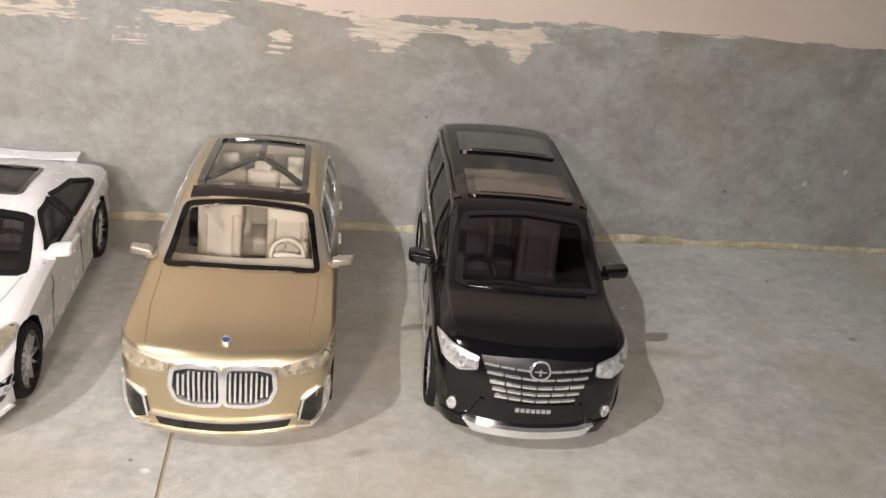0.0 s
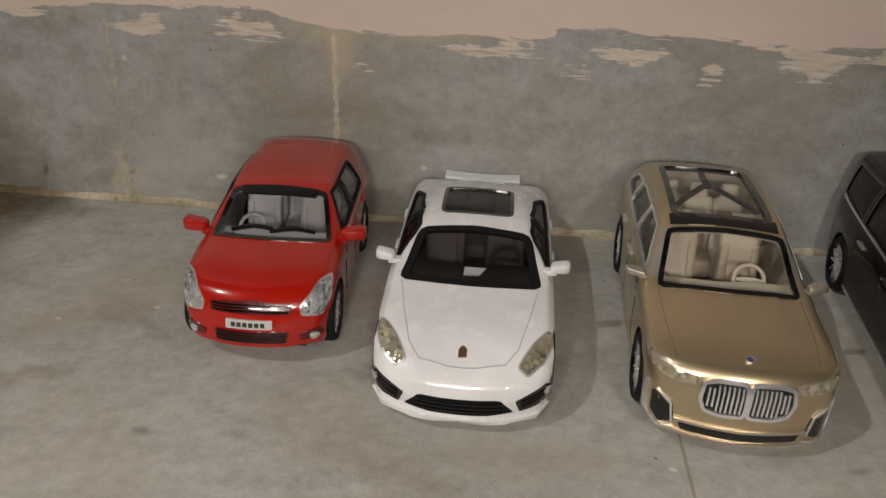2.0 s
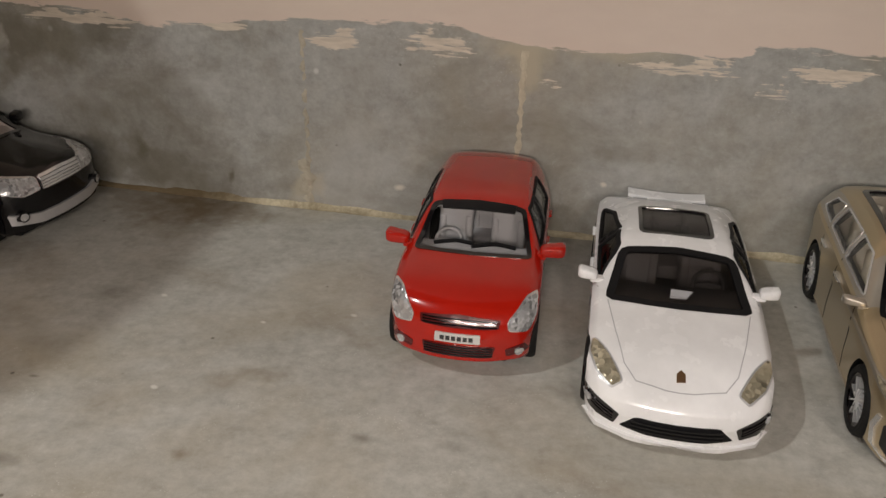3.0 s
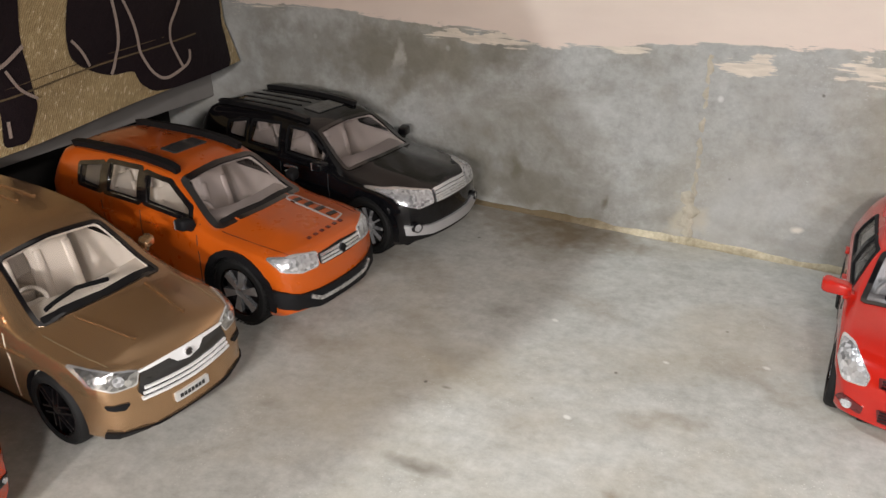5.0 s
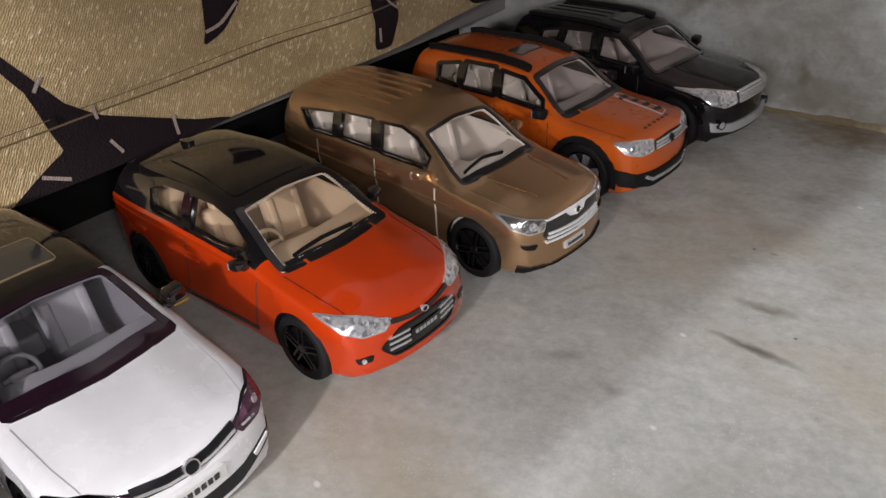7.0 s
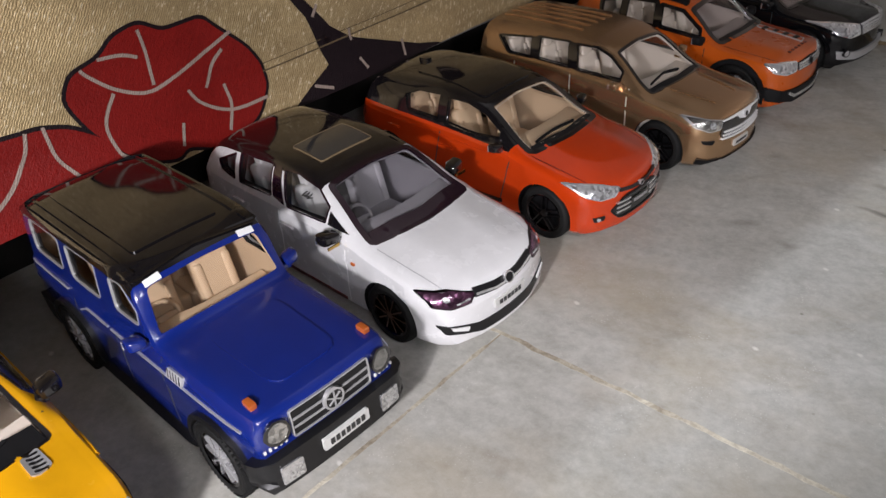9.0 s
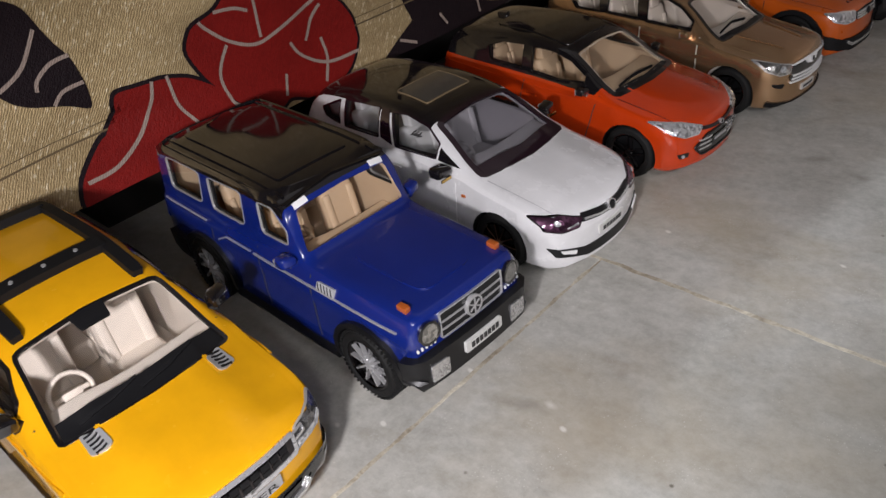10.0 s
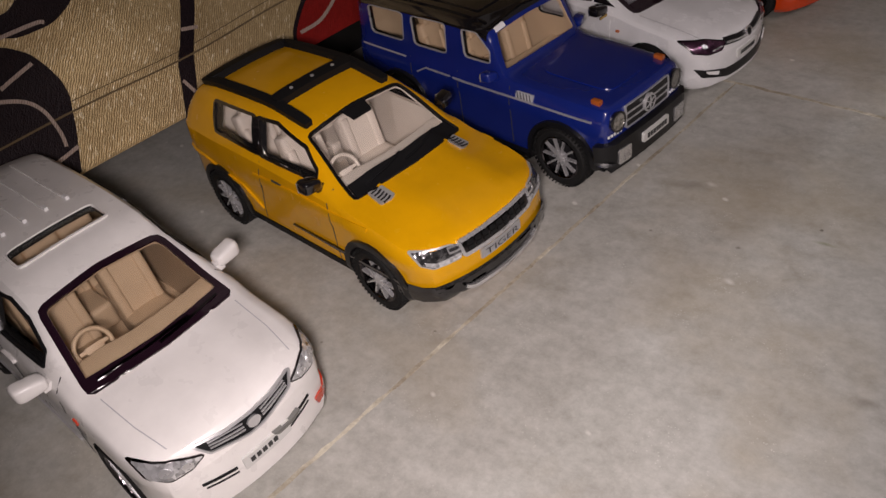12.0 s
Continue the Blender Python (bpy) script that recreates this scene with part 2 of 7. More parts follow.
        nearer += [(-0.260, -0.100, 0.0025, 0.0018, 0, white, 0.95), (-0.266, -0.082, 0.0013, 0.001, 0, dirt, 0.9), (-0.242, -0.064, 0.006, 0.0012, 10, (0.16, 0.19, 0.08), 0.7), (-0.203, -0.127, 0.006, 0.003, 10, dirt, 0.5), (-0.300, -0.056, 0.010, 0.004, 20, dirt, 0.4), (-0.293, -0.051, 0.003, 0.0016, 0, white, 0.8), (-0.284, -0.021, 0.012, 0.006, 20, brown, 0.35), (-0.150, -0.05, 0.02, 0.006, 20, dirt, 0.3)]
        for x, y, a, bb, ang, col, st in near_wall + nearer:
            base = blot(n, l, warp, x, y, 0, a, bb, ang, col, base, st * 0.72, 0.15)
    base = mix(n, l, 1.0, base, tint, "MULTIPLY")
    l.new(base, b.inputs["Base Color"])
    rr = noise_tex(n, l, vec, 40, 4)
    l.new(ramp(n, l, rr, [(0.3, (0.40,) * 3), (0.7, (0.60,) * 3)]), b.inputs["Roughness"])
    b.inputs["Specular IOR Level"].default_value = 0.35
    bump(n, l, b, mix(n, l, 0.4, fine, cloud), 0.10, 0.002)
    return m


def plaster_material():
    """Cream-pink wall paint with trowel marks."""
    m, n, l, b = material("wall_paint")
    vec = coords(n, l, 1.0)
    f = noise_tex(n, l, vec, 14, 5)
    l.new(ramp(n, l, f, [(0.3, (0.66, 0.55, 0.48)), (0.7, (0.74, 0.63, 0.55))]), b.inputs["Base Color"])
    b.inputs["Roughness"].default_value = 0.7
    bump(n, l, b, noise_tex(n, l, coords(n, l, (1, 1, 3)), 120, 5), 0.25, 0.002)
    return m


def maths(nodes, links, op, a, b=None, c=None):
    k = nodes.new("ShaderNodeMath")
    k.operation = op
    for i, v in enumerate((a, b, c)):
        if v is None:
            continue
        if isinstance(v, (int, float)):
            k.inputs[i].default_value = v
        else:
            links.new(v, k.inputs[i])
    return k.outputs[0]


def skirting_material():
    """Marble skirting with wall paint flaked off its upper edge, smeared brush marks and old mortar."""
    m = stone_material("skirting_marble", False, (0.86, 0.875, 0.88))
    n, l = m.node_tree.nodes, m.node_tree.links
    b = n["Principled BSDF"]
    base = b.inputs["Base Color"].links[0].from_socket
    tc = n.new("ShaderNodeTexCoord")
    sep = n.new("ShaderNodeSeparateXYZ")
    l.new(tc.outputs["Object"], sep.inputs[0])
    z = sep.outputs["Z"]
    wn = n.new("ShaderNodeTexNoise")
    wn.inputs["Scale"].default_value = 80
    wn.inputs["Detail"].default_value = 5
    l.new(tc.outputs["Object"], wn.inputs["Vector"])
    # brown dirt marks; the broad blot by the left corner also paints its shade
    dirt_shade, mortar = (0.135, 0.12, 0.085), (0.47, 0.42, 0.32)
    for x, zz, a, bb, col, st in ((-0.36, 0.074, 0.08, 0.022, dirt_shade, 0.6), (-0.44, 0.045, 0.05, 0.05, dirt_shade, 0.4), (-0.31, 0.012, 0.10, 0.02, dirt_shade, 0.55), (-0.285, 0.03, 0.05, 0.035, dirt_shade, 0.25), (-0.30, 0.082, 0.02, 0.018, dirt_shade, 0.5), (-0.1015, 0.088, 0.020, 0.012, mortar, 0.8), (-0.100, 0.078, 0.008, 0.012, mortar, 0.8), (-0.202, 0.010, 0.010, 0.012, mortar, 0.6), (-0.06, 0.09, 0.03, 0.008, mortar, 0.6), (-0.290, 0.022, 0.003, 0.006, dirt_shade, 0.7), (-0.244, 0.013, 0.002, 0.005, dirt_shade, 0.7), (-0.157, 0.017, 0.0032, 0.002, (0.68, 0.64, 0.56), 0.9), (-0.062, 0.028, 0.002, 0.0016, (0.68, 0.64, 0.56), 0.9), (-0.357, 0.073, 0.004, 0.010, (0.6, 0.58, 0.54), 0.5)):
        base = blot(n, l, wn.outputs["Color"], x, WALL_AT, zz, a, bb, 0, col, base, st, plane="XZ")
    streak = noise_tex(n, l, coords(n, l, (1.0, 1.0, 6.0)), 45, 7, 0.68, 0.4)
    brush = noise_tex(n, l, turned(n, l, (1.0, 1.0, 14.0), 0), 38, 7, 0.72, 0.4)
    zone = noise_tex(n, l, coords(n, l, (1.0, 1.0, 0.5)), 9, 2, 0.5)
    paint = ramp(n, l, noise_tex(n, l, coords(n, l, (1, 1, 6)), 90, 5), [(0.3, (0.54, 0.48, 0.40)), (0.7, (0.74, 0.66, 0.56))])
    # smears in broken brush strokes
    k = maths(n, l, "ADD", maths(n, l, "MULTIPLY_ADD", z, 9.0, -0.70), brush)
    zc = ramp(n, l, zone, [(0.0, (0, 0, 0)), (1.0, (0.34,) * 3)])
    smears = ((-0.237, 0.0875, 0.013, 0.003), (-0.187, 0.084, 0.016, 0.008), (-0.136, 0.086, 0.021, 0.008), (-0.091, 0.071, 0.011, 0.005), (-0.032, 0.083, 0.029, 0.006),
              (0.003, 0.072, 0.009, 0.013), (0.022, 0.085, 0.023, 0.005), (0.057, 0.078, 0.010, 0.006), (0.099, 0.087, 0.022, 0.009), (0.142, 0.089, 0.034, 0.005), (0.154, 0.083, 0.006, 0.005), (-0.31, 0.086, 0.04, 0.004))
    for x, zz, a, bb in smears:
        zc = blot(n, l, wn.outputs["Color"], x, WALL_AT, zz, a, bb, 0, (0.475,) * 3, zc, 0.95, 0.45, "XZ")
    k = maths(n, l, "ADD", k, zc)
    mr = n.new("ShaderNodeMapRange")
    mr.inputs["From Min"].default_value, mr.inputs["From Max"].default_value = 0.930, 0.955
    l.new(k, mr.inputs["Value"])
    base = mix(n, l, mr.outputs[0], base, paint)
    # the solid coat above
    heights = ((-0.41, .0945), (-0.30, .0895), (-0.278, .0855), (-0.229, .0890), (-0.20, .0920), (-0.155, .0945), (-0.136, .0948), (-0.114, .0895), (-0.076, .0878), (-0.037, .0888), (-0.012, .0900), (-0.008, .0945), (0.06, .0948), (0.078, .0915), (0.12, .0940), (0.17, .0962), (0.33, .0990))
    along = maths(n, l, "MULTIPLY_ADD", sep.outputs["X"], 1 / 0.76, 0.42 / 0.76)
    line = ramp(n, l, along, [((x + 0.42) / 0.76, ((h - 0.08) / 0.02,) * 3) for x, h in heights])
    line = maths(n, l, "MULTIPLY_ADD", line, 0.02, 0.08)
    k = maths(n, l, "ADD", maths(n, l, "SUBTRACT", z, line), maths(n, l, "MULTIPLY_ADD", streak, 0.012, -0.006))
    mr = n.new("ShaderNodeMapRange")
    mr.inputs["From Min"].default_value, mr.inputs["From Max"].default_value = -0.0003, 0.0003
    l.new(k, mr.inputs["Value"])
    edge = ramp(n, l, mr.outputs[0], [(0.0, (0, 0, 0)), (1.0, (1, 1, 1))])
    coat = ramp(n, l, noise_tex(n, l, coords(n, l, (1, 1, 3)), 14, 5), [(0.3, (0.67, 0.56, 0.49)), (0.7, (0.74, 0.63, 0.55))])
    l.new(mix(n, l, edge, base, coat), b.inputs["Base Color"])
    return m


def cloth_material(name, color, dark, shine=0.4, glint=None, rib=0.2):
    """Twill of metal thread: slanting ribs, loose stitches with their glints painted in pale colour, worn patches."""
    m, n, l, b = material(name)
    vec = coords(n, l, 1.0)
    tc = n.new("ShaderNodeTexCoord")
    lean = n.new("ShaderNodeMapping")
    lean.inputs["Rotation"].default_value = (radians(38), 0, 0)
    l.new(tc.outputs["Object"], lean.inputs["Vector"])
    w1 = n.new("ShaderNodeTexWave")
    w1.bands_direction = "Y"
    w1.inputs["Scale"].default_value = 330
    w1.inputs["Distortion"].default_value = 5.0
    w1.inputs["Detail"].default_value = 3
    w1.inputs["Detail Scale"].default_value = 1.5
    l.new(lean.outputs["Vector"], w1.inputs["Vector"])
    stretch = n.new("ShaderNodeMapping")
    stretch.inputs["Scale"].default_value = (1, 950, 330)
    l.new(lean.outputs["Vector"], stretch.inputs["Vector"])
    loose = noise_tex(n, l, stretch.outputs["Vector"], 1.0, 3, 0.65)
    fine = noise_tex(n, l, vec, 1100, 3)
    both = mix(n, l, 1 - rib, w1.outputs["Color"], mix(n, l, 0.5, loose, fine))
    big = noise_tex(n, l, coords(n, l, (1, 1, 2)), 30, 4)
    c = ramp(n, l, both, [(0.30, dark), (0.68, color)])
    c = mix(n, l, 0.3, c, ramp(n, l, big, [(0.3, dark), (0.7, color)]))
    if glint:
        c = mix(n, l, ramp(n, l, loose, [(0.58, (0, 0, 0)), (0.70, (0.7, 0.7, 0.7))]), c, glint)
    l.new(c, b.inputs["Base Color"])
    b.inputs["Roughness"].default_value = 0.5
    b.inputs["Metallic"].default_value = shine
    b.inputs["Sheen Weight"].default_value = 0.2 if glint else 0.02
    b.inputs["Specular IOR Level"].default_value = 0.5 if glint else 0.15
    bump(n, l, b, both, 0.5, 0.0010)
    return m


WALL_AT = 0.41
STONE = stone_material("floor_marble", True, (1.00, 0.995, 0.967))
SKIRT = skirting_material()
PLASTER = plaster_material()
# the dim room's darkness is put into the unseen walls' colour
FAR_WALL = simple("dim_room_tone", (0.20, 0.185, 0.17), 0.8)
def grout_material(name, pale, brown, dirt=()):
    m, n, l, b = material(name)
    vec = coords(n, l, 1.0)
    f = noise_tex(n, l, vec, 38, 6, 0.7, 0.6)
    g = noise_tex(n, l, vec, 420, 4, 0.7)
    c = ramp(n, l, f, [(0.36, brown), (0.50, tuple(0.5 * (p + q) for p, q in zip(pale, brown))), (0.60, pale)])
    c = mix(n, l, 0.3, c, ramp(n, l, g, [(0.35, brown), (0.65, pale)]))
    wn = n.new("ShaderNodeTexNoise")
    wn.inputs["Scale"].default_value = 60
    l.new(vec, wn.inputs["Vector"])
    for x, y, a in dirt:
        c = blot(n, l, wn.outputs["Color"], x, y, 0, a, 0.02, 0, (0.14, 0.10, 0.05), c, 0.9, 0.5)
    l.new(c, b.inputs["Base Color"])
    b.inputs["Roughness"].default_value = 0.88
    bump(n, l, b, g, 0.7, 0.0012)
    return m


GROUT = grout_material("old_grout", (0.66, 0.59, 0.43), (0.23, 0.19, 0.115), ((-0.30, 0.41, 0.085), (-0.03, 0.41, 0.03)))
FLOOR_MORTAR = grout_material("floor_mortar", (0.68, 0.64, 0.52), (0.24, 0.20, 0.14))
MORTAR = grout_material("pale_mortar", (0.66, 0.60, 0.47), (0.42, 0.37, 0.28))
DULL_MORTAR = grout_material("dull_mortar", (0.52, 0.475, 0.38), (0.34, 0.31, 0.25))
BOARD = simple("pale_board", (0.25, 0.235, 0.22), 0.6, grain=0.25, grain_scale=120)
# near-black colour stands in for the shade under the board
GAP_SHADE = simple("gap_shade", (0.012, 0.011, 0.010), 0.8, grain=0.4, grain_scale=150, spec=0.2)
JOINT = simple("joint_dirt", (0.36, 0.31, 0.22), 0.9, grain=0.5, grain_scale=300)
CLOTH = cloth_material("gold_brocade", (0.62, 0.475, 0.245), (0.23, 0.155, 0.068), 0.45, (0.95, 0.85, 0.62))
CLOTH_RED = cloth_material("crimson_print", (0.25, 0.012, 0.009), (0.13, 0.006, 0.005), 0.05, rib=0.03)
CLOTH_DARK = cloth_material("aubergine_print", (0.017, 0.010, 0.012), (0.007, 0.004, 0.006), 0.05, rib=0.03)
CLOTH_WHITE = cloth_material("pale_thread", (0.42, 0.34, 0.29), (0.24, 0.18, 0.15), 0.1)
SEAM = simple("hem_stitch", (0.13, 0.09, 0.045), 0.9)

BLACK = simple("black_plastic", (0.008, 0.008, 0.009), 0.36, spec=0.4)
MATT = simple("matt_black", (0.008, 0.008, 0.009), 0.6, spec=0.2)
GLOSS_BLACK = simple("gloss_black_paint", (0.008, 0.007, 0.008), 0.09, coat=1.0)
TYRE = simple("tyre_rubber", (0.010, 0.010, 0.010), 0.70, grain=0.5, grain_scale=700, spec=0.25)
CHROME = simple("chrome", (0.90, 0.90, 0.91), 0.20, metal=0.8)
RIM = simple("rim_metal", (0.84, 0.84, 0.85), 0.26, metal=0.62)
SILVER = simple("silver_plastic", (0.56, 0.56, 0.57), 0.3, metal=0.5)
ALLOY = simple("alloy_metal", (0.68, 0.68, 0.69), 0.26, metal=0.65)
BRONZE_CHROME = simple("bronze_chrome", (0.34, 0.22, 0.17), 0.16, metal=1.0)
PLUM_BLACK = simple("plum_black_gloss", (0.016, 0.006, 0.012), 0.10, coat=1.0)
DARK_CHROME = simple("dark_chrome", (0.10, 0.09, 0.095), 0.15, metal=1.0)
LENS = lens_material("lamp_lens", (0.95, 0.96, 0.98), 800, 0.6, 0.55)
LENS_DARK = lens_material("smoked_lens", (0.30, 0.13, 0.24), 500)
LENS_WARM = lens_material("warm_lens", (0.80, 0.71, 0.52), 700, 0.6, 0.5)
AMBER = simple("amber_lens", (0.46, 0.11, 0.02), 0.15, coat=1.0)
RED_LENS = simple("red_lens", (0.55, 0.05, 0.02), 0.15, coat=1.0)
MESH = lens_material("grille_mesh", (0.03, 0.03, 0.03), 1100)
LENS_GREY = lens_material("grey_lens", (0.30, 0.30, 0.31), 700)
LENS_SMOKE = lens_material("dim_lens", (0.74, 0.73, 0.70), 650, 0.3)
SILVER_MESH = lens_material("silver_mesh", (0.95, 0.95, 0.96), 1500, 0.8)
GOLD_SEAM = simple("gold_seam", (0.22, 0.155, 0.08), 0.7)
PLATE = simple("plate_face", (0.62, 0.62, 0.60), 0.35)
INK = simple("ink", (0.03, 0.03, 0.03), 0.5)
BEIGE = simple("beige_cabin", (0.62, 0.46, 0.30), 0.5)
IVORY = simple("ivory_cabin", (0.60, 0.54, 0.44), 0.5)
CREAM = simple("cream_cabin", (0.86, 0.78, 0.69), 0.45)
PALE_CABIN = simple("pale_grey_cabin", (0.55, 0.56, 0.57), 0.5)
GREY_CABIN = simple("grey_cabin", (0.42, 0.42, 0.44), 0.5)
DIM_CABIN = simple("dim_grey_cabin", (0.16, 0.15, 0.15), 0.5)
DARK_CABIN = simple("dark_cabin", (0.05, 0.05, 0.055), 0.45)
GLASS = glass_material("clear_pane", (0.97, 0.96, 0.95))
GLASS_TINT = glass_material("smoked_pane", (0.46, 0.43, 0.42))
GLASS_MID = glass_material("grey_pane_glass", (0.72, 0.70, 0.72))
GLASS_DARK = glass_material("dark_pane", (0.40, 0.38, 0.37))
BLUE_ENAMEL = simple("blue_enamel", (0.03, 0.06, 0.17), 0.2, coat=1)
CREST = simple("crest_enamel", (0.18, 0.10, 0.05), 0.3, metal=0.4)
GOLD_FOIL = simple("gold_foil", (0.60, 0.40, 0.12), 0.2, metal=1.0)

P_GOLD = metallic_paint("champagne_paint", (0.54, 0.435, 0.28), 0.15, 0.8, 0.28)
P_SILVER = metallic_paint("silver_pillar_paint", (0.52, 0.47, 0.40))
P_BLACK = simple("black_paint", (0.005, 0.005, 0.006), 0.10, coat=0.35, spec=0.3)
P_WHITE = simple("white_paint", (0.88, 0.88, 0.89), 0.25, coat=0.8)
P_WHITE_DULL = simple("dull_white_paint", (0.74, 0.74, 0.75), 0.25, coat=0.8)
P_WHITE_WARM = simple("ivory_white_paint", (0.82, 0.80, 0.78), 0.28, coat=0.7)
P_RED = simple("red_paint", (0.45, 0.013, 0.006), 0.2, coat=0.8, spec=0.3)
P_ORANGE = simple("orange_paint", (0.55, 0.098, 0.007), 0.28, coat=0.7, spec=0.35)
P_VERMILION = simple("vermilion_paint", (0.55, 0.044, 0.003), 0.20, coat=1.0, spec=0.3)
P_BRONZE = metallic_paint("bronze_paint", (0.52, 0.325, 0.175), 0.14, 0.82, 0.26)
P_BLUE = simple("blue_paint", (0.006, 0.018, 0.17), 0.22, coat=0.9)
P_YELLOW = simple("yellow_paint", (0.76, 0.37, 0.003), 0.24, coat=0.45, spec=0.25)
SUN_PANE = simple("bronze_pane", (0.075, 0.055, 0.040), 0.12, coat=1.0)
GREY_PANE = simple("grey_pane", (0.05, 0.05, 0.05), 0.12, coat=1.0)
WORN_SEAM = simple("worn_edge", (0.62, 0.54, 0.44), 0.5)
DARK_SEAM = simple("seam_shadow", (0.03, 0.03, 0.03), 0.8)
TAPE = simple("grey_tape", (0.16, 0.16, 0.15), 0.6, grain=0.5, grain_scale=900)
STICKER = simple("white_sticker", (0.82, 0.82, 0.82), 0.4)
DARK_RED = simple("dark_red_plastic", (0.10, 0.008, 0.008), 0.25, coat=0.5)


# ---------------------------------------------------------------- mesh helpers
def part(name, bm, mats, parent=None, label="", smooth=None, kind=""):
    """Links a bmesh as one mesh object, under a thing or a part of it."""
    me = bpy.data.meshes.new(name)
    bm.normal_update()
    bm.to_mesh(me)
    bm.free()
    for m in mats if isinstance(mats, (list, tuple)) else [mats]:
        me.materials.append(m)
    if smooth is not None:
        me.shade_smooth()
        me.set_sharp_from_angle(angle=radians(smooth))
    ob = new(name, me)
    if parent is not None:
        ob.parent = parent
    return tagged(ob, label, kind=kind)


def thing(name, m, label, category, group=""):
    ob = new(name)
    ob.empty_display_size = 0.01
    ob.matrix_world = m
    return tagged(ob, label, category, group)


def box(bm, cx, cy, cz, sx, sy, sz, bev=0.0, segs=2, rot=None):
    g = bmesh.ops.create_cube(bm, size=1.0)
    vs = g["verts"]
    m = Matrix.Translation((cx, cy, cz)) @ (rot or Matrix.Identity(4)) @ Matrix.Diagonal((sx, sy, sz, 1))
    bmesh.ops.transform(bm, matrix=m, verts=vs)
    if bev:
        es = list({e for v in vs for e in v.link_edges})
        bmesh.ops.bevel(bm, geom=es, offset=bev, segments=segs, profile=0.7, affect="EDGES", clamp_overlap=True)
    return vs


def lathe(bm, profile, n, axis="Y", mat_index=0):
    """Turns (radius, along) points round the axis."""
    rings = []
    for r, h in profile:
        ring = []
        for i in range(n):
            a = 2 * math.pi * i / n
            c, s = r * math.cos(a), r * math.sin(a)
            ring.append(bm.verts.new((c, h, s) if axis == "Y" else (c, s, h)))
        rings.append(ring)
    for a, b in zip(rings, rings[1:]):
        for i in range(n):
            j = (i + 1) % n
            f = bm.faces.new((a[i], a[j], b[j], b[i]))
            f.material_index = mat_index
    return rings


def pchip(pts):
    """A smooth curve through the points that never overshoots."""
    xs = [p[0] for p in pts]
    ys = [p[1] for p in pts]
    n = len(xs)
    d = [(ys[i + 1] - ys[i]) / (xs[i + 1] - xs[i]) for i in range(n - 1)]
    m = [d[0]] + [0 if d[i - 1] * d[i] <= 0 else 2 * d[i - 1] * d[i] / (d[i - 1] + d[i]) for i in range(1, n - 1)] + [d[-1]]

    def f(x):
        if x <= xs[0]:
            return ys[0]
        if x >= xs[-1]:
            return ys[-1]
        i = max(k for k in range(n - 1) if xs[k] <= x)
        h = xs[i + 1] - xs[i]
        t = (x - xs[i]) / h
        return ((2 * t**3 - 3 * t**2 + 1) * ys[i] + (t**3 - 2 * t**2 + t) * h * m[i] + (-2 * t**3 + 3 * t**2) * ys[i + 1] + (t**3 - t**2) * h * m[i + 1])

    return f


def rounded(poly, r, n=3):
    """The polygon with its corners cut round: r is the share of each side."""
    out = []
    k = len(poly)
    for i in range(k):
        p, a, b = Vector(poly[i]), Vector(poly[i - 1]), Vector(poly[(i + 1) % k])
        p0, p1 = p.lerp(a, r), p.lerp(b, r)
        for j in range(n + 1):
            t = j / n
            out.append(tuple(p0.lerp(p, t).lerp(p.lerp(p1, t), t)))
    return out


def offset_poly(poly, d):
    """Moves each side outwards by d (inwards: minus)."""
    pts = [Vector(p) for p in poly]
    area = sum(pts[i - 1].x * pts[i].y - pts[i].x * pts[i - 1].y for i in range(len(pts)))
    sgn = 1 if area > 0 else -1
    out = []
    for i in range(len(pts)):
        a, p, b = pts[i - 1], pts[i], pts[(i + 1) % len(pts)]
        e0, e1 = (p - a), (b - p)
        if e0.length < 1e-9 or e1.length < 1e-9:
            out.append(tuple(p))
            continue
        n0 = Vector((e0.y, -e0.x)).normalized() * sgn
        n1 = Vector((e1.y, -e1.x)).normalized() * sgn
        nn = (n0 + n1)
        nn = nn.normalized() / max(0.5, nn.length / 2) if nn.length > 1e-6 else n0
        out.append(tuple(p + nn * d))
    return out


from mathutils.bvhtree import BVHTree


